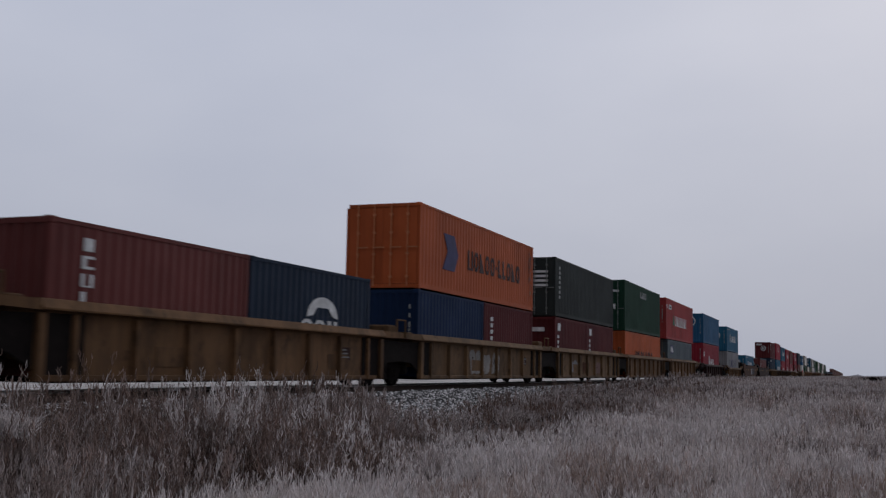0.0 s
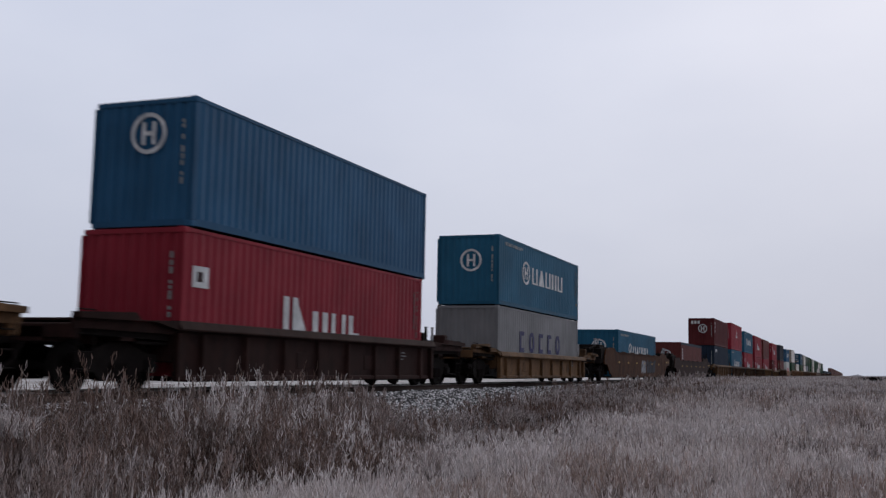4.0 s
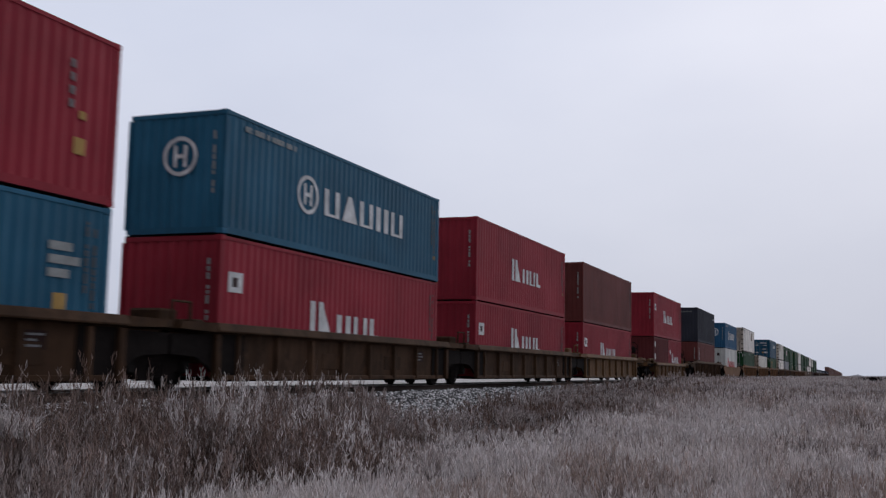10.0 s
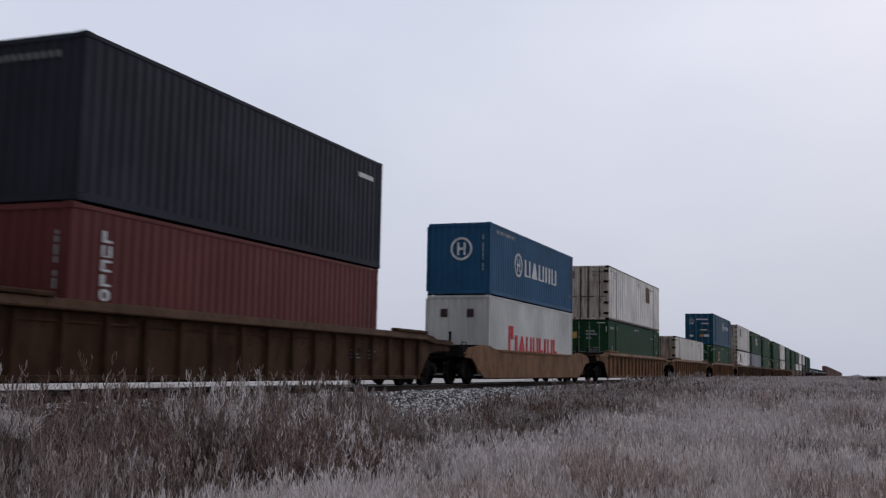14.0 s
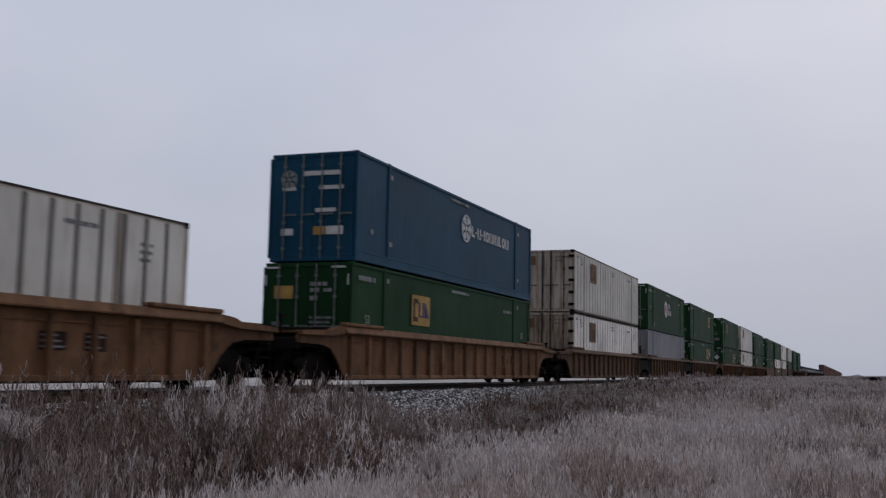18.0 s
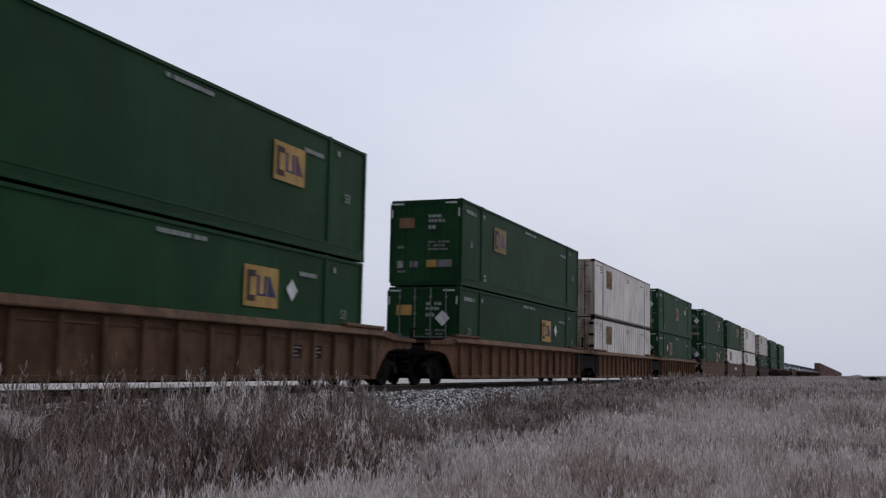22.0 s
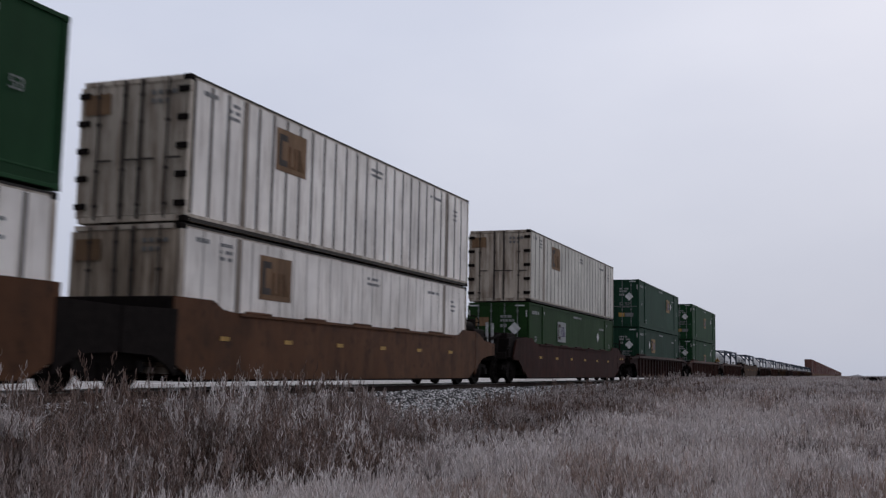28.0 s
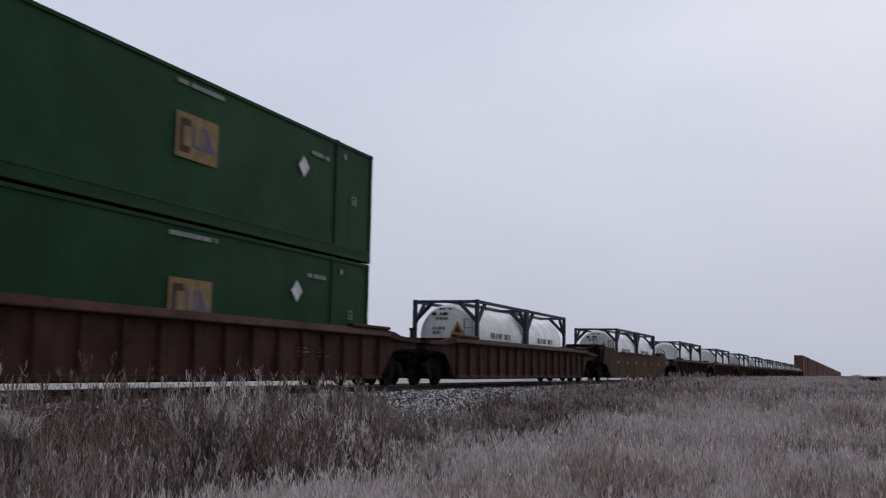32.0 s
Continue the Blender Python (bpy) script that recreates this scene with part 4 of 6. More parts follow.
def well_car(s, kind, colour, front="single", back="single", half_pitch=None, truck_back=True, truck_front=True, label="", gear=True, seed=0, high=None, far=False):
    """One well unit centred at s. front is the end that leads. An articulated end carries its truck half way to the next unit."""
    half = HALF_SIDE[kind]
    hf, hb = (8.25 if style == "art" and half > 8 else half for style in (front, back))
    ends = (kind, hf, hb)
    names = {"ribbed": "ribbed steel double-stack well car", "long": "long steel double-stack well car with close upright ribs", "smooth": "smooth-sided steel double-stack well car", "smoothshort": "smooth-sided steel double-stack well car"}
    car = empty("well_car", s, 0.0, label or names[kind], "railway wagon", "well cars")
    mat = M[colour]
    top, mid = {"ribbed": (1.1, 1.1), "long": (1.45, 1.45), "smooth": (1.74, 1.53), "smoothshort": (1.3, 1.18)}[kind]
    if high:
        top, mid = high, high - (top - mid)
    for sx in (-1, 1):
        part("side_plate", ("plate", ends, top), lambda bm: prism(bm, well_side(kind, hf, hb, top, mid), -0.02, 0.02), mat, car, (sx * (SIDE_X - 0.08), 0, 0))
        if not kind.startswith("smooth"):
            part("top_chord", ("chord", ends, sx), lambda bm: rail_bar(bm, [(-sx * 0.12, -0.18), (sx * 0.12, -0.18), (sx * 0.125, -0.15), (sx * 0.06, -0.01), (sx * 0.04, 0.0), (-sx * 0.12, 0.0)], -hf - 0.05, hb + 0.05), mat, car, (sx * SIDE_X, 0, top + 0.03))
            part("bottom_sill", ("sill", ends), lambda bm: bevelled(bm, -0.06, 0.06, -hf + 0.25, hb - 0.25, 0.165, 0.27, 0.015), mat, car, (sx * (SIDE_X - 0.05), 0, 0))
        else:
            part("top_lip", ("lip", ends, top), lambda bm: box(bm, -0.06, 0.05, -hf + 2.3, hb - 2.3, -0.05, 0.01), mat, car, (sx * (SIDE_X - 0.07), 0, mid))
    step = {"ribbed": 1.6, "long": 1.07}.get(kind, 0)
    n = int((hf + hb - 0.5) / step) + 1 if step and not far else 0
    for i in range(n):
        y = (hb - hf) / 2 + (i - (n - 1) / 2) * step
        rw = 0.075
        part("rib", ("rib", kind, top), lambda bm: prism_up(bm, [(-0.06, -rw), (0.05, -rw * 0.6), (0.05, rw * 0.6), (-0.06, rw)], 0.19, top - 0.2), mat, car, (SIDE_X - 0.01, y, 0))
    if kind == "long" and gear and colour not in ("oxdark", "russet"):
        for i in range(n - 1):
            y = (hb - hf) / 2 + (i - (n - 2) / 2) * step
            part("stiffener", "stiffener", lambda bm: prism(bm, [(-0.44, 0), (0.44, 0), (0.44, 0.09), (0.40, 0.09), (0.40, 0.035), (-0.40, 0.035), (-0.40, 0.09), (-0.44, 0.09)], 0, 0.03), mat, car, (SIDE_X - 0.06, y, top - 0.34))
    if kind == "ribbed" and not far:
        for i in range(2):
            y = (-2, 1.6)[i] if seed % 2 else (-3.6, 3.2)[i]
            part("repair_plate", "repair_plate", lambda bm: bevelled(bm, 0, 0.012, -0.55, 0.55, 0, 0.36, 0.004), mat, car, (SIDE_X - 0.058, y + 0.8, 0.42))
    if kind.startswith("smooth"):
        k = 6 if half > 8 else 0
        for i in range(k - 1):
            part("guide_lip", "guide_lip", lambda bm: bevelled(bm, -0.05, 0.05, -0.5, 0.5, 0, 0.06, 0.02), mat, car, (SIDE_X - 0.07, (i - (k - 2) / 2) * 2.6, mid))
        for i in range(k):
            y = (i - (k - 1) / 2) * 2.6
            part("reflector", "reflector", lambda bm: box(bm, 0, 0.012, -0.16, 0.16, 0, 0.09), M["yellow"], car, (SIDE_X - 0.058, y, 0.95), "yellow reflector strip")
    if not kind.startswith("smooth"):
        for sgn, style in ((-1, front), (1, back)):
            if style == "art":
                part("dark_panel", ("dpanel", kind, top), lambda bm: bevelled(bm, 0, 0.03, -0.5, 0.5, 0.24, top - 0.19, 0.006), M["sooty"], car, (SIDE_X - 0.06, sgn * ((hf if sgn < 0 else hb) - 0.62), 0), "black end panel")
    if kind == "long":
        for sgn in (-1, 1):
            for sx in (-1, 1):
                part("guide_plate", ("guide", top), lambda bm: bevelled(bm, -0.1, 0.1, -1.15, 1.15, 0, 0.09, 0.02), mat, car, (sx * SIDE_X, sgn * ((hf if sgn < 0 else hb) - 1.1), top + 0.03))
    part("well_floor", ("wfloor", ends), lambda bm: box(bm, -1.3, 1.3, -hf + 0.6, hb - 0.6, 0.14, 0.2), M["sooty"], car)
    if not kind.startswith("smooth") and not far:
        for q, (y, w) in enumerate(((hb - 4.9, 0.62), (hb - 3.85, 0.55)) if kind == "long" else ((hb - 2.3, 0.5),)):
            part("data_board", ("board", w), lambda bm: bevelled(bm, 0, 0.01, 0, w, 0, 0.3, 0.003), M["oxdark"], car, (SIDE_X - 0.058, y, 0.66), "dark board with bars of writing")
            for k in range(3):
                v = round(w - 0.1 - 0.09 * ((k + seed + q) % 3), 2)
                part("writing_bar", ("slab", v, 0.035), slab(v, 0.035), M["dim"], car, (SIDE_X - 0.046, y + 0.05, 0.7 + 0.09 * k))
    single = (9.8 if kind == "ribbed" else 9.9 if kind == "smoothshort" else 11.8)
    for sgn, style in ((-1, front), (1, back)):
        half = hf if sgn < 0 else hb
        reach = single if style == "single" else half_pitch
        # the platform over the truck, with its bolster and end sill
        ty = reach - 2.1 if style == "single" else reach
        tail = reach - 0.55 if style == "single" else reach - 0.25
        def platform(bm, sgn=sgn, ty=ty, tail=tail):
            prism(bm, [(sgn * (half - 0.6), 0.75), (sgn * tail, 0.82), (sgn * tail, 1.06), (sgn * (half - 0.2), 1.12), (sgn * (half - 0.6), 1.1)], -0.75, 0.75)
            box(bm, -1.25, 1.25, sgn * ty - 0.18, sgn * ty + 0.18, 0.86, 1.1)
            bevelled(bm, -1.3, 1.3, min(sgn * (half - 0.12), sgn * (half + 0.05)), max(sgn * (half - 0.12), sgn * (half + 0.05)), 0.5, top, 0.02)
            if style == "single":
                bevelled(bm, -1.35, 1.35, min(sgn * tail, sgn * (tail - 0.2)), max(sgn * tail, sgn * (tail - 0.2)), 0.86, 1.12, 0.02)
        part("end_platform", ("plat", kind, sgn, style, reach, top), platform, mat if kind == "ribbed" else M["sooty"], car)
        # the web that carries the side on over the truck at a coupled end
        if style == "art":
            # black gusset plate, extended down to stand for the shaded void at the joint
            lift = top - 0.2 if kind != "smooth" else 1.5
            web = [(half - 0.1, lift), (reach - 0.02, lift - 0.03), (reach - 0.02, 0.66), (half + 0.6, 0.62), (half + 0.2, 0.45), (half - 0.1, 0.25)]
        elif kind == "long":
            web = [(half - 0.1, top - 0.02), (half + 0.45, top - 0.06), (half + 0.7, 1.34), (tail, 1.28), (tail, 1.02), (half + 1.1, 1.0), (half + 0.6, 0.92), (half + 0.2, 0.64), (half - 0.1, 0.3)]
        elif kind == "ribbed":
            web = [(half - 0.1, top - 0.02), (half + 1.2, top - 0.04), (tail, 1.24), (tail, 1.04), (half + 0.3, 1.02), (half - 0.1, 1.0)]
        elif kind == "smooth" and sgn > 0 and gear != "tall":
            web = [(half - 0.1, top - 0.02), (half + 0.3, top - 0.08), (half + 0.8, 1.46), (tail - 0.3, 1.38), (tail - 0.3, 0.98), (half + 1.3, 0.94), (half + 0.65, 0.84), (half + 0.2, 0.62), (half - 0.1, 0.3)]
            for y in (half + 0.7, half + 1.3):
                part("reflector", "reflector", lambda bm: box(bm, 0, 0.012, -0.16, 0.16, 0, 0.09), M["yellow"], car, (SIDE_X - 0.05, y, 1.12), "yellow reflector strip")
        else:
            web = [(half - 0.1, top - 0.02), (half + 0.9, top - 0.12), (half + 1.3, 1.0), (half + 1.3, 0.86), (half + 0.65, 0.84), (half + 0.2, 0.62), (half - 0.1, 0.3)]
        for sx in (-1, 1):
            part("end_web", ("web", kind, sgn, style, reach, top), lambda bm: prism(bm, [(sgn * y, z) for y, z in web], -0.03, 0.03), M["sooty"] if style == "art" else mat, car, (sx * (SIDE_X - 0.08), 0, 0))
            if kind == "ribbed" and not far:
                part("corner_post", ("cpost", top), lambda bm: bevelled(bm, -0.08, 0.07, -0.09, 0.09, 0.17, top - 0.19, 0.015), mat, car, (sx * (SIDE_X - 0.01), sgn * (half - 0.05), 0))
            if style == "single" and kind in ("long", "ribbed") and not far:
                part("end_chord", ("echord", kind, sgn, reach, top), lambda bm, tail=tail: prism(bm, [(sgn * y, z) for y, z in ((half + 0.06, top - 0.16), (half + 0.06, top + 0.02), (half + (0.5 if kind == "long" else 1.2), top - 0.02), (half + (0.75 if kind == "long" else 1.35), 1.36), (tail, 1.3), (tail, 1.2), (half + 0.75, 1.22))], -0.1, 0.08), mat, car, (sx * SIDE_X, 0, 0))
        if style == "art" and sgn < 0 and not far and kind != "smooth":
            part("end_gear", ("egear", kind, reach, top), lambda bm: (bevelled(bm, 0.2, 0.9, -reach + 0.25, -reach + 0.85, top - 0.1, top + 0.26, 0.04), bevelled(bm, -0.5, 1.2, -reach + 0.95, -half - 0.1, top - 0.1, top + 0.08, 0.02), rod(bm, (1.15, -reach + 0.3, top), (1.15, -reach + 0.3, top + 0.42), 0.03, 6), rod(bm, (1.15, -reach + 0.9, top), (1.15, -reach + 0.9, top + 0.42), 0.03, 6), rod(bm, (1.15, -reach + 0.3, top + 0.4), (1.15, -reach + 0.9, top + 0.4), 0.025, 6)), mat, car, label="rust-brown brake rigging over the shared truck")
        if style == "art" and not kind.startswith("smooth"):
            for sx in (-1, 1):
                part("chord_end", ("cend", kind, sgn, reach), lambda bm, sgn=sgn, reach=reach, half=half: prism(bm, [(sgn * (half + 0.05), -0.19), (sgn * (reach - 0.12), -0.16), (sgn * (reach - 0.12), -0.02), (sgn * (half + 0.05), -0.01)], -0.1, 0.09), mat, car, (sx * SIDE_X, 0, top + 0.03))
        if style == "single":
            def coupler(bm, sgn=sgn, tail=tail):
                box(bm, -0.1, 0.1, min(sgn * (tail - 0.1), sgn * (reach - 0.12)), max(sgn * (tail - 0.1), sgn * (reach - 0.12)), 0.78, 0.98)
                bevelled(bm, -0.2, 0.2, min(sgn * (reach - 0.25), sgn * (reach + 0.02)), max(sgn * (reach - 0.25), sgn * (reach + 0.02)), 0.7, 1.02, 0.04)
            part("coupler", ("coup", kind, sgn, reach), coupler, M["sooty"], car)
            def hose(bm, sgn=sgn, tail=tail):
                pts = [(0.35, sgn * tail, 0.8), (0.36, sgn * (tail + 0.2), 0.5), (0.33, sgn * (tail + 0.42), 0.34), (0.28, sgn * (tail + 0.56), 0.5)]
                for a, b in zip(pts, pts[1:]):
                    rod(bm, a, b, 0.03, 6)
            if not far:
                part("brake_hose", ("hose", kind, sgn, reach), hose, M["sooty"], car)
            def ladder(bm, sgn=sgn, tail=tail):
                y = sgn * (tail - 0.1)
                for yy in (y, y - sgn * 0.42):
                    rod(bm, (1.36, yy, 0.35), (1.36, yy, 1.35), 0.016, 6)
                for z in (0.37, 0.65, 0.95, 1.25, 1.35):
                    rod(bm, (1.36, y, z), (1.36, y - sgn * 0.42, z), 0.013, 6)
            if not far:
                part("ladder", ("lad", kind, sgn, reach), ladder, M["sooty"], car)
            rise = 1.24 if kind == "long" else 1.16 if kind in ("ribbed", "smoothshort") else 1.42 if sgn > 0 and gear != "tall" else 1.74
            def end_mass(bm, sgn=sgn, tail=tail - (0.45 if kind == "smooth" and sgn < 0 else 0), half=half):
                prism(bm, [(sgn * (half + 0.04), 0.9), (sgn * (tail - 0.24), 0.95), (sgn * (tail - 0.24), rise - 0.1), (sgn * (tail - 0.9), rise), (sgn * (half + 0.04), rise)], -1.22, 1.26)
            part("brake_housing", ("mass", kind, sgn, reach, top), end_mass, M["sooty"], car, label="soot-black brake gear housing")
            if kind == "smooth" and rise > 1.5:
                part("equipment_box", ("ebox", sgn, reach), lambda bm, sgn=sgn, tail=tail: bevelled(bm, -0.6, 1.15, min(sgn * (tail - 1.9), sgn * (tail - 0.8)), max(sgn * (tail - 1.9), sgn * (tail - 0.8)), 1.5, 1.86, 0.04), M["sooty"], car)
            if gear:
                fit_end(car, kind, sgn, half, tail, reach, top, rise, mat, gear)
        if style == "art" and sgn > 0 and kind == "long":
            part("end_post", ("epost", kind, reach), lambda bm, reach=reach: rod(bm, (1.12, reach - 0.1, 0.9), (1.12, reach - 0.1, 2.1), 0.05, 8), M["sooty"], car)
        if (sgn > 0 and truck_back) or (sgn < 0 and truck_front):
            truck(car, sgn * ty, s)
    if not far:
        part("brake_pipe", ("pipe", ends), lambda bm: rod(bm, (1.2, -hf - 1.0, 0.84), (1.2, -hf + 0.2, 0.84), 0.03, 6), M["sooty"], car)
    return car


# ---- the train, unit by unit ----
def upper(low_h, floor=F40):
    return floor + low_h + GAP


# five-unit articulated set
well_car(-234.6, "ribbed", "tan", "art", "art", 7.87, truck_front=True, high=1.43, seed=0)
c = container(-240.7, FT20, LOW, F40, "brown", "corr", "plain", "red-brown corrugated twenty-foot container in a well car")
for k, kind in enumerate("qpeb"):
    part("letter_block", ("glyph", kind, 0.3, 0.22), block(kind, 0.3, 0.22), M["lettering"], c, (c["w"] / 2, 0.8 - c["l"] / 2, 1.2 + 0.3 * k))
c = container(-234.55, FT20, LOW, F40, "navy", "corr", "plain", "navy blue corrugated twenty-foot container with a white emblem")
word(c, 2.3, 1.0, 2.1, 0.36, "ddbq")
part("emblem", "arch_emblem", lambda bm: prism(bm, [(0.8 * math.cos(a), 0.5 * math.sin(a)) for a in (math.pi * i / 10 for i in range(11))] + [(-0.5, 0.05), (-0.3, 0.24), (0.3, 0.24), (0.5, 0.05)], -0.003, 0.004), M["lettering"], c, (c["w"] / 2, 3.35 - c["l"] / 2, 1.42))
u = well_car(-218.9, "ribbed", "ochre", "art", "art", 7.87, truck_front=False, high=1.43, seed=1)
c = container(-225.1, FT20, LOW, F40, "royal", "corr", "plain", "navy blue corrugated twenty-foot container in a well car")
code_column(c, 2)
c = container(-218.95, FT20, LOW, F40, "maroon", "corr", "plain", "maroon corrugated twenty-foot container in a well car")
column(c, 0.7, 1.3, 0.25, 0.9, 4)
c = container(-225.06, FT40, LOW, upper(LOW), "orange", "corr", "doors", "orange corrugated container with a dark blue emblem and wordmark")
part("emblem", "flag_emblem", lambda bm: prism(bm, [(0, 0), (1.1, 0), (1.45, 0.55), (1.05, 1.15), (0.1, 1.15), (0.45, 0.6)], -0.003, 0.004), M["bluemark"], c, (c["w"] / 2, 1.9 - FT40 / 2, 0.75))
word(c, 4.3, 0.95, 6.0, 0.66, "pdsdd-qqdsd", "darkmark")
codes(c, 3)
scrawl(u, -1.85, 0.3, 1.95, 0.86, 4, "graffiti", 1)
scrawl(u, 0.4, 0.32, 0.8, 0.78, 2, "graffiti", 2)
u = well_car(-203.2, "ribbed", "ochre", "art", "art", 7.87, truck_front=False, high=1.43, seed=2)
for s0, sd in ((-209.3, 1), (-203.2, 2)):
    c = container(s0, FT20, LOW, F40, "maroon", "corr", "plain", "maroon corrugated twenty-foot container with white marks")
    mark(c, 0.45, 2.0, 0.45, 0.33)
    column(c, 0.4, 1.2, 0.25, 0.7, 3)
    endmark(c, 0.35, 1.95, 1.6, 0.18)
c = container(-209.3, FT40, LOW, upper(LOW), "dkgreen", "corr", "doors", "dark grey-green corrugated container with an upright white word")
column(c, 0.6, 0.8, 0.24, 1.5, 7, "faded")
for k in range(4):
    endmark(c, 1.45, 1.9 - 0.2 * k, 0.65, 0.1, "lettering", 0.012)
scrawl(u, -3.9, 0.4, 1.5, 0.6, 3, "midgrey", 4)
scrawl(u, -1.6, 0.35, 1.3, 0.6, 3, "oxide", 5)
scrawl(u, 1.2, 0.35, 1.0, 0.6, 2, "dullred", 6)
u = well_car(-187.7, "ribbed", "tan", "art", "art", 7.87, truck_front=False, high=1.43, seed=3)
c = container(-193.8, FT40, LOW, F40, "orange", "corr", "plain", "orange corrugated container with a dark wordmark")
word(c, 3.2, 0.85, 5.8, 0.66, "pdsdd-qqdsd", "darkmark")
c = container(-193.85, FT40, HIGH, upper(LOW), "firgreen", "corr", "doors", "green corrugated container with a pale wordmark")
word(c, 4.9, HIGH - 0.75, 2.0, 0.4, "qvdeb", "faded")
endmark(c, 1.4, HIGH - 0.7, 0.7, 0.12, "lettering", 0.012)
endmark(c, 1.5, 1.2, 0.4, 0.3, "lettering", 0.012)
well_car(-172.2, "ribbed", "tan", "art", "single", 7.87, truck_front=False, high=1.43, seed=4)
c = container(-178.3, FT40, LOW, F40, "grey", "corr", "doors", "slate grey corrugated container with a white emblem")
mark(c, 1.2, 1.62, 1.35, 0.6, "bluemark", "emblem")
for y, k in ((1.28, "p"), (2.1, "q")):
    part("letter_block", ("glyph", k, 0.36, 0.42), block(k, 0.36, 0.42), M["lettering"], c, (c["w"] / 2 + 0.006, y - c["l"] / 2, 1.71))
part("emblem", "small_star", lambda bm: prism(bm, [(r * math.cos(math.pi * i / 5), r * math.sin(math.pi * i / 5)) for i, r in enumerate((0.27, 0.13) * 5)], 0.004, 0.012), M["lettering"], c, (c["w"] / 2, 1.88 - c["l"] / 2, 1.92))
codes(c, 4)
c = container(-178.97, FT45, HIGH, upper(LOW), "red", "corr", "plain", "red corrugated forty-five-foot container with white wordmark and green tree emblem")
part("emblem", "tree_emblem", lambda bm: prism(bm, [(0, 0), (0.95, 0), (0.47, 0.78)], -0.003, 0.004), M["greenmark"], c, (c["w"] / 2, 2.95 - FT45 / 2, 1.08))
word(c, 4.1, 1.06, 5.7, 0.72, "pvpppvb")
mark(c, 1.2, HIGH - 0.75, 1.2, 0.32)
mark(c, 1.35, HIGH - 0.66, 0.9, 0.13, "darkmark")
numbers_at(c, 0.12, HIGH - 0.75, 0.45, "45")
numbers_at(c, FT45 - 0.6, HIGH - 0.75, 0.45, "45")
numbers_at(c, 0.25, HIGH - 1.2, 0.5, "45", on_end=True)
codes(c, 5)
code_column(c, 6)

# two short single cars
well_car(-152.5, "ribbed", "oxdark", high=1.25, seed=5)
c = container(-158.6, FT40, HIGH, F40, "crimson", "corr", "plain", "crimson corrugated container with white wordmark in a well car")
k_word(c, 1.0)
c = container(-158.4, FT40, LOW, upper(HIGH), "blue", "corr", "plain", "blue corrugated container with a white ring emblem on its end")
endring(c, 1.35, LOW - 0.7, 0.42)
code_column(c, 5)
well_car(-132.9, "ribbed", "tan", seed=6)
c = container(-138.95, FT40, LOW, F40, "palegrey", "corr", "plain", "pale grey corrugated container with dark blue wordmark")
word(c, 2.75, 0.95, 6.1, 0.8, "e d e e d", "bluemark")
c = container(-138.9, FT40, LOW, upper(LOW), "teal", "corr", "plain", "teal corrugated container with white ring emblem and wordmark")
ringed_word(c)

# two smooth-sided single cars with one layer of boxes
u = well_car(-111.2, "smooth", "oxide", label="smooth-sided brown well car, half empty", seed=7)
c = container(-117.25, FT40, LOW, F40, "teal", "corr", "plain", "teal corrugated container with white ring emblem and wordmark")
ringed_word(c)
scrawl(u, 0.2, 0.4, 1.5, 0.85, 3, "midgrey", 20)
scrawl(u, 2.0, 0.4, 3.0, 0.9, 4, "black", 21)
u = well_car(-87.5, "smooth", "oxdark", high=1.6, label="smooth-sided dark brown well car, half empty", seed=8, gear="near")
part("end_cover", "end_cover", lambda bm: prism(bm, [(6.45, 1.2), (8.9, 1.0), (10.15, 1.0), (10.15, 1.64), (9.8, 1.75), (6.45, 1.75)], -1.2, 1.27), M["oxdark"], u, label="dark plated cover over the well's end")
for y in (6.9, 7.9, 8.9):
    part("cover_strap", "cover_strap", lambda bm: bevelled(bm, -1.22, 1.285, -0.06, 0.06, 1.6, 1.775, 0.01), M["oxdark"], u, (0, y, 0))
c = container(-93.6, FT40, LOW, F40, "brown", "corr", "plain", "red-brown corrugated container with a dark top rail")
column(c, 0.7, LOW - 1.3, 0.35, 0.9, 4)
endring(c, 1.3, LOW - 1.0, 0.42)
part("top_rail", "dark_rail", lambda bm: box(bm, W40 / 2 + 0.002, W40 / 2 + 0.01, -FT40 / 2, FT40 / 2, LOW - 0.2, LOW - 0.01), M["navy"], c)

# five-unit articulated set
FIVE = [(-65.65, "art"), (-49.9, "art"), (-34.1, "art"), (-18.3, "art"), (-2.45, "single")]
for i, (s, back) in enumerate(FIVE):
    well_car(s, "ribbed", ("tan", "umber", "umber", "umber", "tan")[i], "single" if i == 0 else "art", back, 7.87, truck_front=(i == 0), high=1.27, seed=9 + i, gear="post" if i == 0 else "stand")
c = container(-71.75, FT40, HIGH, F40, "navy", "corr", "plain", "navy blue corrugated container with a small white wordmark")
word(c, 0.85, HIGH - 0.6, 1.5, 0.28, "qdpdbq")
code_column(c, 7)
codes(c, 6)
c = container(-71.73, FT40, LOW, upper(HIGH), "maroon", "corr", "plain", "dark maroon corrugated container with a white ring emblem on its end")
endring(c, 1.35, LOW - 1.0, 0.42)
for k in range(3):
    endmark(c, 0.28 + 0.3 * k, LOW - 0.55, 0.2, 0.28)
column(c, 0.55, 1.25, 0.32, 1.1, 3)
codes(c, 9)
code_column(c, 8)
c = container(-55.85, FT40, HIGH, F40, "teal", "corr", "plain", "teal corrugated container with white ring emblem and wordmark")
ringed_word(c, 2.7, 1.0)
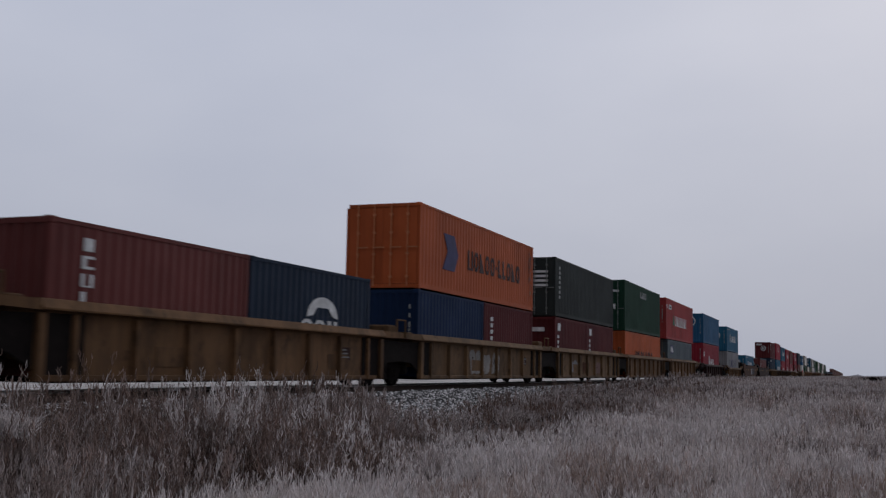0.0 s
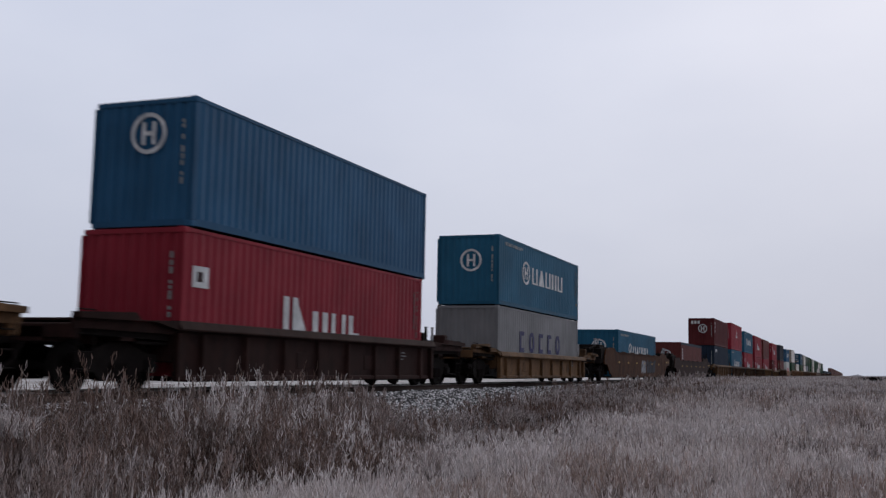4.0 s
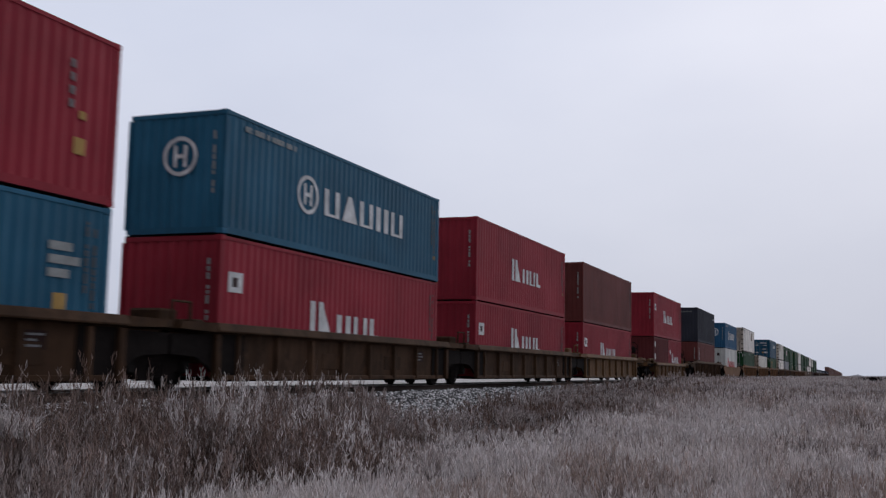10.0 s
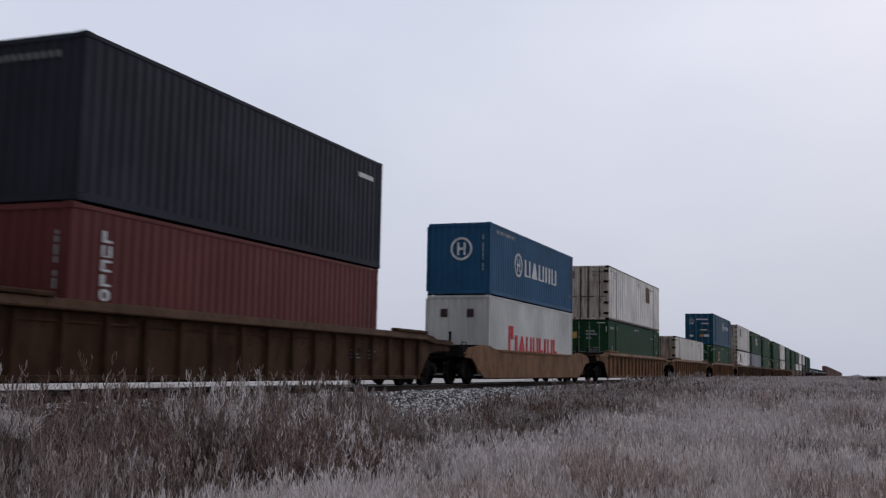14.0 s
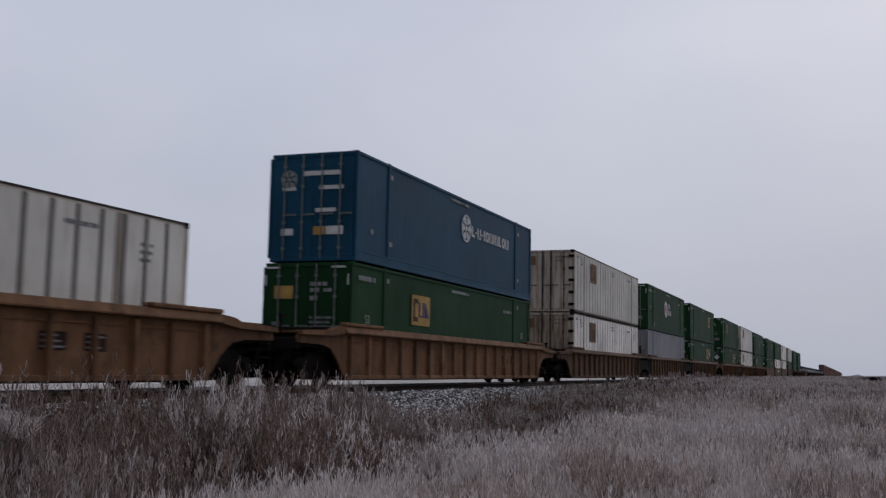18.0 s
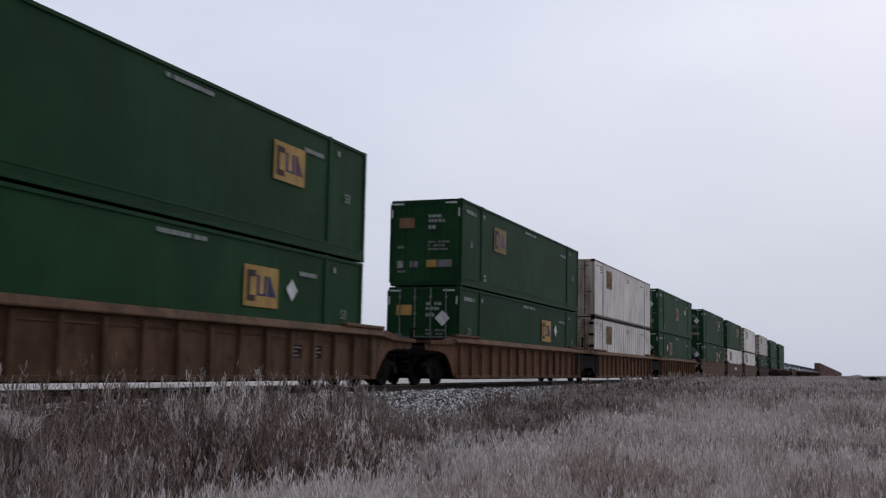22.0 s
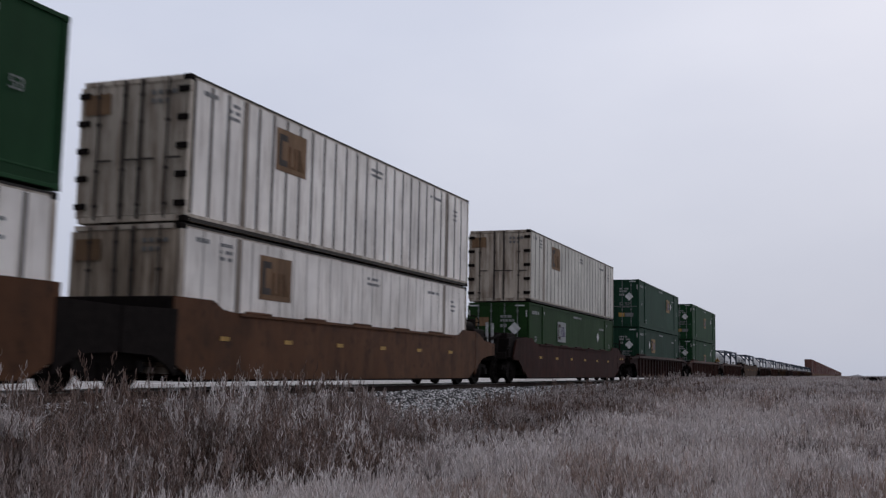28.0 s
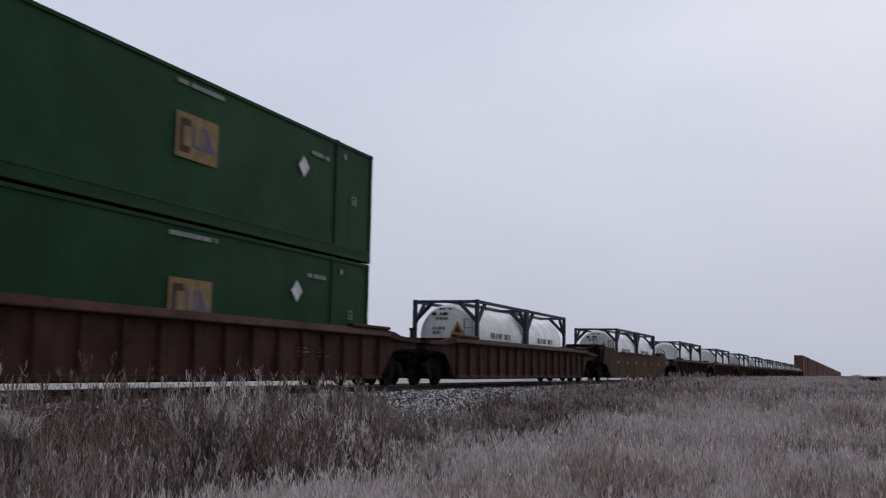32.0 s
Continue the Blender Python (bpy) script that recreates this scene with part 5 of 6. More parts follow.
for k in range(3):
    mark(c, 10.7, 2.05 - 0.22 * k, (0.55, 0.75, 0.5)[k], 0.14, "faded", "writing_bar")
for z in (0.75, 1.1):
    mark(c, 10.85, z, 0.3, 0.26, "yellow")
c = container(-55.82, FT40, HIGH, upper(HIGH), "crimson", "corr", "plain", "crimson corrugated container with a small white emblem")
ring(c, 6.05, 2.0, 0.34, 0.25)
word(c, 5.0, 1.4, 1.9, 0.28, "pvqdbvb")
mark(c, 11.1, 0.75, 0.28, 0.28, "yellow")
mark(c, 11.2, 1.35, 0.16, 0.14, "yellow")
column(c, 10.95, 1.5, 0.1, 0.9, 4, "dim")
code_column(c, 9)
endmark(c, 1.0, 2.0, 0.22, 0.2, "yellow")
c = container(-40.2, FT40, HIGH, F40, "crimson", "corr", "plain", "crimson corrugated container with white wordmark")
k_word(c, 0.98)
c = container(-40.17, FT40, LOW, upper(HIGH), "teal", "corr", "plain", "teal corrugated container with white ring emblem and wordmark")
ringed_word(c, 3.1, 1.0)
for z0, h0 in ((F40, LOW), (upper(LOW), HIGH)):
    c = container(-24.3, FT40, h0, z0, "crimson", "corr", "plain", "crimson corrugated container with white wordmark")
    k_word(c, 1.0 if h0 == LOW else 1.02, 4.0, plate=h0 == LOW)
    endmark(c, 0.7, 0.5, 0.3, 0.3, "yellow")
c = container(-8.55, FT40, LOW, F40, "crimson", "corr", "plain", "crimson corrugated container with white wordmark")
k_word(c, 0.9)
c = container(-8.5, FT40, HIGH, upper(LOW), "brown", "corr", "plain", "plain red-brown corrugated steel container")
code_column(c, 10)
codes(c, 2)

well_car(17.45, "ribbed", "tan", seed=14, gear="stand")
c = container(11.45, FT20, LOW, F40, "maroon", "corr", "plain", "maroon corrugated twenty-foot container with white marks")
mark(c, 0.35, 1.95, 0.3, 0.33)
mark(c, 0.35, 1.1, 0.3, 0.4)
c = container(17.55, FT20, LOW, F40, "crimson", "corr", "plain", "crimson corrugated twenty-foot container with white wordmark")
word(c, 1.45, 0.95, 0.85, 0.66, "bs")
word(c, 2.6, 0.95, 2.0, 0.45, "bbpq")
mark(c, 0.6, 1.55, 0.4, 0.3)
c = container(11.5, FT40, HIGH, upper(LOW), "crimson", "corr", "plain", "crimson corrugated container with white wordmark")
k_word(c, 1.05)

u = well_car(39.4, "long", "umber", seed=15)
c = container(33.25, FT40, HIGH, F40, "brown", "corr", "plain", "red-brown corrugated container with an upright white word")
for k, kind in enumerate("dqepq"):
    part("letter_block", ("glyph", kind, 0.26, 0.2), block(kind, 0.26, 0.2), M["lettering"], c, (c["w"] / 2, 0.8 - c["l"] / 2, 1.3 + 0.25 * k))
code_column(c, 11)
c = container(33.36, FT40, HIGH, upper(HIGH), "black", "corr", "plain", "plain blue-black corrugated steel container")
for k in range(9):
    endmark(c, 0.55 + 0.16 * k, HIGH - 0.42, 0.1, 0.12, "dim")
mark(c, 10.7, HIGH - 0.6, 0.9, 0.12)
well_car(61.1, "smoothshort", "rusty", label="smooth-sided orange-brown well car", seed=16)
c = container(55.05, FT40, HIGH, F40, "ltgrey", "corr", "plain", "off-white corrugated container with red wordmark, rust at its corner")
word(c, 3.2, 0.95, 6.2, 0.62, "bvppqbpq", "redmark")
mark(c, 2.3, 0.9, 0.28, 1.0, "redmark")
mark(c, 2.65, 1.4, 0.3, 0.5, "redmark")
for k in range(2):
    endmark(c, 0.6 + 1.0 * k, 2.1, 0.25, 0.3, "darkmark")
c = container(55.07, FT40, LOW, upper(HIGH), "blue", "corr", "plain", "blue corrugated container with white ring emblem and wordmark")
ringed_word(c, 3.0, 1.0)

U53 = upper(HIGH, F53)
# single long cars
well_car(83.1, "long", "rusty", seed=17)
green_box(74.8, HIGH, F53, None, (), label="dark green steel domestic container in a well car", seed=1)
white_box(74.82, HIGH, U53, 11.15, seed=1)
well_car(106.3, "long", "rusty", seed=18)
white_box(98.2, HIGH, F53, None, seed=2, panel="bone", label="yellowed white ribbed domestic container in a well car")
well_car(129.95, "long", "rusty", seed=19)
green_box(121.6, HIGH, F53, (4.0, 1.45), (), seed=2, label="dark green steel domestic container with a yellow square emblem")
c = container(121.75, FT53, HIGH, U53, "chblue", "smooth", "doors", "deep blue steel domestic container with white emblem and wordmark")
rosette(c, 0.46, M["lettering"], (c["w"] / 2, 8.45 - FT53 / 2, 1.93))
word(c, 9.0, 1.72, 4.1, 0.36, "q-p-bdpbpqdp")
tiny_rows(c, 6.95, HIGH - 0.25, 1.7, 1, 0.1, 0.09, 6)
for k, (y, z) in enumerate(((2.15, HIGH - 0.42), (14.3, HIGH - 0.5), (2.15, 0.6), (14.3, 0.6), (0.9, 0.8))):
    mark(c, y, z, 0.14, 0.13, "faded")
rosette(c, 0.24, M["faded"], (0.6 - c["w"] / 2, -FT53 / 2 - 0.02, HIGH - 0.7), (0, 0, -90))
for x, z, w, hh, m in ((1.0, HIGH - 0.62, 1.1, 0.12, "lettering"), (1.5, HIGH - 1.0, 0.7, 0.1, "lettering"), (0.4, HIGH - 1.0, 0.4, 0.1, "lettering"), (1.35, 0.7, 0.34, 0.22, "yellow"), (1.72, 0.7, 0.5, 0.22, "lettering"), (0.4, 0.7, 0.35, 0.18, "lettering"), (1.4, 1.3, 0.6, 0.1, "lettering")):
    endmark(c, x, z, w, hh, m, 0.012)
# three-unit sets
THREE = [(153.15, 172.7, 192.2), (215.9, 235.4, 254.9), (278.5, 298.1, 317.7)]
for i, units in enumerate(THREE):
    for k, s in enumerate(units):
        well_car(s, "smooth" if i == 2 else "long", ("sepia", "rustred", "cinnamon")[i], "single" if k == 0 else "art", "single" if k == 2 else "art", 9.78, truck_front=(k == 0), seed=20 + 3 * i + k, gear="tall")
        if s == 298.1:
            u = TRAIN[-1][0]
            part("sign_board", "sign_board", lambda bm: bevelled(bm, 0, 0.012, 0, 2.6, 0, 0.52, 0.003), M["sooty"], u, (SIDE_X - 0.058, -1.25, 0.78), "black board with pale blocks")
            for q in range(3):
                part("letter_block", ("slab", 0.6, 0.34), slab(0.6, 0.34), M["lettering"], u, (SIDE_X - 0.042, -1.05 + 0.78 * q, 0.87))
white_box(145.05, HIGH, F53, 3.3, seed=3)
white_box(145.1, HIGH, U53, 3.4, seed=4, panel="bone", label="yellowed white ribbed domestic container in a well car")
c = container(164.55, FT53, HIGH, F53, "midgrey", "smooth", "plain", "mid grey steel domestic container in a well car")
tiny_rows(c, 7.5, HIGH - 0.3, 1.7, 1, 0.1, 0.09, 6)
tiny_rows(c, 0.9, HIGH - 0.35, 1.0, 1, 0.1, 0.16, 7)
c = green_box(164.6, HIGH, U53, None, (), seed=3, label="green steel domestic container with white six-sided emblem")
part("emblem", "hexagon", lambda bm: prism(bm, [(0, 0.3), (0.62, 0), (1.24, 0.3), (1.24, 0.9), (0.62, 1.2), (0, 0.9)], -0.003, 0.004), M["lettering"], c, (c["w"] / 2, 6.6 - FT53 / 2, 1.05))
for y, z, w, hh in ((0.3, 0.3, 0.18, 0.6), (0.76, 0.3, 0.18, 0.6), (0.48, 0.52, 0.28, 0.16)):
    part("emblem_bar", ("slab", w, hh), slab(w, hh), M["redmark"], c, (c["w"] / 2 + 0.006, 6.6 + y - FT53 / 2, 1.05 + z))
word(c, 8.1, 1.75, 0.95, 0.34, "pdp")
word(c, 8.1, 1.3, 1.5, 0.34, "dqdds")
green_box(184.08, HIGH, F53, (10.35, 1.45), (12.4,), seed=4, label="green steel domestic container with yellow square emblem and diamond placard")
green_box(184.13, HIGH, U53, (11.35, 1.4), (), seed=5, doors=False, label="dark green steel domestic container with yellow square emblem")
green_box(207.7, HIGH, F53, (9.95, 1.4), (12.15,), seed=6, label="green steel domestic container with yellow square emblem and diamond placard")
green_box(207.8, HIGH, U53, (3.4, 1.5), (), seed=7, doors=False, label="dark green steel domestic container with yellow square emblem", bleached=True)
white_box(227.3, HIGH, F53, 2.95, seed=5)
white_box(227.35, HIGH, U53, 2.95, seed=6, style="fine")
green_box(246.75, HIGH, F53, (4.35, 1.45), (3.7,), seed=8, doors=False, label="green steel domestic container with yellow square emblem and diamond placard", bleached=True)
green_box(246.8, HIGH, U53, (7.5, 1.13), (12.35,), seed=9, label="green steel domestic container with yellow square emblem and diamond placard", bleached=True)
green_box(270.4, HIGH, F53, (9.5, 1.3), (12.3,), seed=10, label="green steel domestic container with yellow square emblem and diamond placard")
green_box(270.45, HIGH, U53, (10.6, 1.4), (12.5,), seed=11, bleached=True)
white_box(290.08, HIGH, F53, 3.0, seed=7)
green_box(290.13, HIGH, U53, (10.1, 1.45), (12.35,), seed=12, label="green steel domestic container with yellow square emblem and diamond placard")
white_box(309.66, HIGH, F53, 2.95, seed=8, style="fine")
white_box(309.73, HIGH, U53, 3.4, seed=9)
well_car(341.3, "smooth", "oxblood", seed=30, gear="near")
green_box(333.28, HIGH, F53, (4.45, 1.45), (12.4,), seed=13, colour="olive", label="bright green steel domestic container with a bleached pale emblem", bleached="pale")
white_box(333.33, HIGH, U53, 3.4, seed=10, panel="bone", rusty=True, label="rust-stained white ribbed domestic container")
well_car(365.05, "long", "oxdark", seed=31)
green_box(357.06, HIGH, F53, (4.35, 1.45), (3.65,), seed=14, doors=False, label="green steel domestic container with yellow square emblem and diamond placard", bleached=True, colour="firgreen")
green_box(357.06, HIGH, U53, (10.4, 1.45), (12.35,), seed=15, label="green steel domestic container with yellow square emblem and diamond placard", bleached=True, colour="firgreen")
well_car(388.9, "long", "russet", seed=32)
green_box(380.8, HIGH, F53, (7.35, 0.95), (12.25,), seed=16, label="green steel domestic container with yellow square emblem and diamond placard", bleached=True)
green_box(380.85, HIGH, U53, (7.3, 1.2), (12.35,), seed=17, label="green steel domestic container with yellow square emblem and diamond placard", bleached=True)
# tank containers, then the far tail
for k in range(12):
    s = 412.2 + 23.7 * k
    well_car(s, "long" if k != 1 else "smooth", ("russet", "umber", "oxdark")[k % 3], gear=k < 2, seed=33 + k)
    for j in (-1, 1):
        tank_box(s - 3.03 - 3.07 + (6.12 if j > 0 else 0), F40 + 0.06, far=k > 1)
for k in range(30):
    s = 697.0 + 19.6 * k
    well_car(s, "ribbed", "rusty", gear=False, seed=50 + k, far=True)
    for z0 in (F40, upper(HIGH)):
        container(s - 6.1, FT40, HIGH, z0, ("dullred", "dullred", "brown", "dullred", "dullred")[k % 5], "corr", "plain", "red-brown corrugated container far down the train", far=True)



def far_box(bm):
    """A freight box too far off to show more than its posts, rails and panels."""
    L, W, h = FT40, W40, HIGH
    box(bm, -W / 2 + 0.03, W / 2 - 0.03, -L / 2 + 0.03, L / 2 - 0.03, 0.1, h - 0.04)
    for sx in (-1, 1):
        x0, x1 = sorted((sx * W / 2, sx * (W / 2 - 0.1)))
        for y in (-L / 2, L / 2 - 0.16):
            box(bm, x0, x1, y, y + 0.16, -GAP, h)
        for z in (0, h - 0.1):
            box(bm, x0, x1, -L / 2 + 0.16, L / 2 - 0.16, z, z + 0.1)


def far_well(bm):
    """A well car at that distance: sides, sills, end platforms, wheels."""
    for sx in (-1, 1):
        box(bm, min(sx * 1.36, sx * 1.4), max(sx * 1.36, sx * 1.4), -6.4, 6.4, 0.2, 1.1)
        box(bm, min(sx * 1.3, sx * 1.52), max(sx * 1.3, sx * 1.52), -6.5, 6.5, 0.98, 1.14)
        for y in (-8.6, -6.9, 6.9, 8.6):
            rod(bm, (sx * 0.7, y, 0.457), (sx * 0.8, y, 0.457), 0.457, 14)
    box(bm, -1.3, 1.3, -6.4, 6.4, 0.14, 0.2)
    for sy in (-1, 1):
        box(bm, -1.3, 1.3, min(sy * 6.4, sy * 9.2), max(sy * 6.4, sy * 9.2), 0.8, 1.08)
        box(bm, -0.1, 0.1, min(sy * 9.2, sy * 9.8), max(sy * 9.2, sy * 9.8), 0.8, 0.95)


def far_thing(name, key, build, mat, s, z, label, category, group):
    """A car or box of one mesh, far down the train."""
    ob = new(name, mesh_of(key, build))
    ob.material_slots[0].link = "OBJECT"
    ob.material_slots[0].material = mat
    tagged(ob, label, category, group)
    TRAIN.append((ob, 0.11 + 0.99881 * s, z))


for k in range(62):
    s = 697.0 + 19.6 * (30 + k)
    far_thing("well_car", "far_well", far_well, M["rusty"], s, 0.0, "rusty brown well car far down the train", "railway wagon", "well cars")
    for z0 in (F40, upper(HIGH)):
        far_thing("container", "far_box", far_box, M[("dullred", "brown", "dullred")[(k + (z0 > 2)) % 3]], s, z0, "red-brown container far down the train", "shipping container", "containers on the train")


# ---- ground, track bed ----
def smooth(u):
    u = np.clip(u, 0, 1)
    return u * u * (3 - 2 * u)


def lie(x, y):
    """Height of the ground."""
    near = -1.15 + 0.95 * smooth((y - 16) / 45) + 0.06 * np.sin(x * 0.7 + y * 0.23) + 0.04 * np.sin(y * 0.9 - x * 0.4)
    beyond = -0.75 + 0.05 * np.sin(x * 0.05) * np.sin(y * 0.03)
    bank = smooth((-9.9 - x) / 0.8)
    g = near * (1 - bank) + np.minimum(near, -0.62) * bank
    far = smooth((-16.5 - x) / 2.0)
    g = g * (1 - far) + beyond * far
    return g


def spaced(lo, hi, fine_lo, fine_hi, step):
    a = list(np.arange(fine_lo, fine_hi + 1e-6, step))
    d, v = step, fine_hi
    while v < hi:
        d *= 1.35
        v += d
        a.append(v)
    d, v = step, fine_lo
    while v > lo:
        d *= 1.35
        v -= d
        a.insert(0, v)
    return np.array(a)


def ground_material():
    m, nt, bs = material("frosted_earth_and_straw")
    n1, n2 = noise_at(nt, 0.35, 6), noise_at(nt, 9.0, 8, (1, 1, 1), 0.7)
    a = ramp(nt, n2, [(0.3, (0.06, 0.05, 0.044)), (0.5, (0.13, 0.11, 0.10)), (0.8, (0.34, 0.32, 0.32))])
    b = ramp(nt, n2, [(0.3, (0.07, 0.058, 0.052)), (0.7, (0.26, 0.24, 0.24))])
    col = blend(nt, ramp(nt, n1, [(0.4, (0, 0, 0)), (0.65, (1, 1, 1))]), a, b)
    # snow lies on the open field beyond the track
    tc, sep = nt.nodes.new("ShaderNodeTexCoord"), nt.nodes.new("ShaderNodeSeparateXYZ")
    nt.links.new(tc.outputs["Object"], sep.inputs[0])
    mr = nt.nodes.new("ShaderNodeMapRange")
    mr.inputs["From Min"].default_value, mr.inputs["From Max"].default_value = -18.0, -24.0
    nt.links.new(sep.outputs["X"], mr.inputs["Value"])
    drift = noise_at(nt, 1.3, 6, (1.0, 0.035, 1), 0.65)
    col = blend(nt, mr.outputs[0], col, ramp(nt, drift, [(0.36, (0.14, 0.125, 0.11)), (0.5, (0.40, 0.37, 0.345)), (0.64, (0.66, 0.62, 0.59))]))
    nt.links.new(col, bs.inputs["Base Color"])
    bs.inputs["Roughness"].default_value = 0.9
    bump(nt, n2, bs, 0.6, 0.08)
    return m


def sheet(name, xs, ys, zs, mat):
    X, Y = np.meshgrid(xs, ys)
    co = np.stack([X.ravel(), Y.ravel(), zs(X, Y).ravel()], 1)
    nx, ny = len(xs), len(ys)
    i = np.arange((nx - 1) * (ny - 1))
    r, c_ = i // (nx - 1), i % (nx - 1)
    a = r * nx + c_
    faces = np.stack([a, a + 1, a + nx + 1, a + nx], 1)
    return from_arrays(name, co, faces, mat)


def from_arrays(name, co, faces, mat, smooth_shade=True):
    me = bpy.data.meshes.new(name)
    k = faces.shape[1]
    me.vertices.add(len(co))
    me.vertices.foreach_set("co", co.astype(np.float32).ravel())
    me.loops.add(faces.size)
    me.loops.foreach_set("vertex_index", faces.astype(np.int32).ravel())
    me.polygons.add(len(faces))
    me.polygons.foreach_set("loop_start", np.arange(0, faces.size, k, dtype=np.int32))
    me.update(calc_edges=True)
    me.materials.append(mat)
    if smooth_shade:
        me.polygons.foreach_set("use_smooth", np.ones(len(faces), dtype=bool))
    return new(name, me)


GROUND = sheet("ground", spaced(-2500, 2500, -20, 6, 0.5), spaced(-900, 4200, -6, 80, 1.0), lie, ground_material())
tagged(GROUND, "frost-covered prairie with snow on the far field", "ground", "", "structure")


def ballast_material():
    m, nt, bs = material("frosted_ballast")
    tc, vo = nt.nodes.new("ShaderNodeTexCoord"), nt.nodes.new("ShaderNodeTexVoronoi")
    vo.inputs["Scale"].default_value = 11.0
    nt.links.new(tc.outputs["Object"], vo.inputs["Vector"])
    n = noise_at(nt, 2.0, 5)
    frost = ramp(nt, vo.outputs["Distance"], [(0.12, (0.86, 0.84, 0.83)), (0.34, (0.40, 0.38, 0.37)), (0.5, (0.03, 0.028, 0.028))])
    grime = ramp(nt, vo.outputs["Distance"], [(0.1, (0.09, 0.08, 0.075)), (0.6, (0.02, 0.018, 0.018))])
    # the stones between and beside the near rail are dark; frost lies on both shoulders and on the far side
    sep, at = nt.nodes.new("ShaderNodeSeparateXYZ"), nt.nodes.new("ShaderNodeMath")
    nt.links.new(tc.outputs["Object"], sep.inputs[0])
    at.operation = "SUBTRACT"
    at.inputs[1].default_value = TRACK
    nt.links.new(sep.outputs["X"], at.inputs[0])
    inky = nt.nodes.new("ShaderNodeMapRange")
    inky.inputs["From Min"].default_value, inky.inputs["From Max"].default_value = 1.45, 1.6
    inky.inputs["To Min"].default_value, inky.inputs["To Max"].default_value = 0.9, 0.0
    nt.links.new(at.outputs[0], inky.inputs["Value"])
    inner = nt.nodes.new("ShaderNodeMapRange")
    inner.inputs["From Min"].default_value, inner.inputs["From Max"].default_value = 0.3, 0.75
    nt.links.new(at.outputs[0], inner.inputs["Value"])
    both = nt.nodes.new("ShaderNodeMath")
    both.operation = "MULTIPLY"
    nt.links.new(inky.outputs[0], both.inputs[0])
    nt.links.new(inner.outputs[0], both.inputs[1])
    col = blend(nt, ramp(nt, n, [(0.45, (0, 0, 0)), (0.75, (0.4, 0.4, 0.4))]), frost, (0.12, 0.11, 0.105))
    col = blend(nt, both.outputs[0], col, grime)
    nt.links.new(col, bs.inputs["Base Color"])
    bs.inputs["Roughness"].default_value = 0.9
    bump(nt, vo.outputs["Distance"], bs, 0.9, -0.05)
    return m


BALLAST = ballast_material()


def bed_height(x, y):
    d = np.abs(x - TRACK)
    return -0.25 + 0.085 * smooth((d - 0.95) / 0.4) - 0.5 * np.maximum(0, d - 1.72) + 0.015 * np.sin(x * 9 + y * 5) * np.sin(y * 7)


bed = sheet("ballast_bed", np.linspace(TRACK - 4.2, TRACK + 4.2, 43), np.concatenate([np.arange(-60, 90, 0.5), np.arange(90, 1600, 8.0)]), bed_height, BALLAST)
tagged(bed, "grey crushed-stone track bed dusted with frost", "ballast", "", "structure")

track = new("railway_track")
track.location = (TRACK, 0, -0.04)
tagged(track, "single railway track with worn steel rails on wooden ties", "track", "", "structure")


def rail_section(bm):
    prof = [(-0.075, -0.18), (0.075, -0.18), (0.075, -0.165), (0.02, -0.15), (0.012, -0.05), (0.036, -0.035), (0.036, -0.006), (0.03, 0.0), (-0.03, 0.0), (-0.036, -0.006), (-0.036, -0.035), (-0.012, -0.05), (-0.02, -0.15), (-0.075, -0.165)]
    a = [bm.verts.new((x, -80, z)) for x, z in prof]
    b = [bm.verts.new((x, 1900, z)) for x, z in prof]
    for i in range(len(prof)):
        j = (i + 1) % len(prof)
        bm.faces.new((a[i], a[j], b[j], b[i]))


for sx in (-1, 1):
    # the far rail is much paler than the near one
    part("rail", "rail", rail_section, M["railside"] if sx > 0 else M["palerail"], track, (sx * 0.7535, 0, 0))
    part("rail_head", "rail_head", lambda bm: box(bm, -0.028, 0.028, -80, 1900, 0.0, 0.003), M["tread"], track, (sx * 0.7535, 0, 0), "polished running surface")


def tie(bm):
    bevelled(bm, -1.3, 1.3, -0.115, 0.115, -0.36, -0.182, 0.02)


for i in range(300):
    y = 2 + 0.52 * i
    part("tie", "tie", tie, M["tie"], track, (random.uniform(-0.03, 0.03), y + random.uniform(-0.02, 0.02), random.uniform(-0.006, 0.006)))


# ---- loose stones on the near shoulder ----
def stones(n, seed):
    rng = np.random.default_rng(seed)
    x = TRACK + rng.uniform(1.66, 4.0, n)
    y = rng.uniform(8, 70, n) ** 1.0
    z = bed_height(x, y)
    base = np.array([(1, 0, -.3), (-.5, .87, -.3), (-.5, -.87, -.3), (.5, .6, .5), (-.8, .1, .55), (.35, -.7, .5)]) * 0.5
    f = np.array([(3, 4, 5), (0, 3, 5), (1, 4, 3), (2, 5, 4), (0, 1, 3), (1, 2, 4), (2, 0, 5)])
    size = rng.uniform(0.035, 0.10, (n, 1, 3))
    a = rng.uniform(0, 6.28, n)
    rot = np.zeros((n, 3, 3))
    rot[:, 0, 0], rot[:, 0, 1], rot[:, 1, 0], rot[:, 1, 1], rot[:, 2, 2] = np.cos(a), -np.sin(a), np.sin(a), np.cos(a), 1
    v = np.einsum("nij,nkj->nki", rot, base[None] * size) + np.stack([x, y, z + 0.012], 1)[:, None]
    faces = (f[None] + 6 * np.arange(n)[:, None, None]).reshape(-1, 3)
    return v.reshape(-1, 3), faces


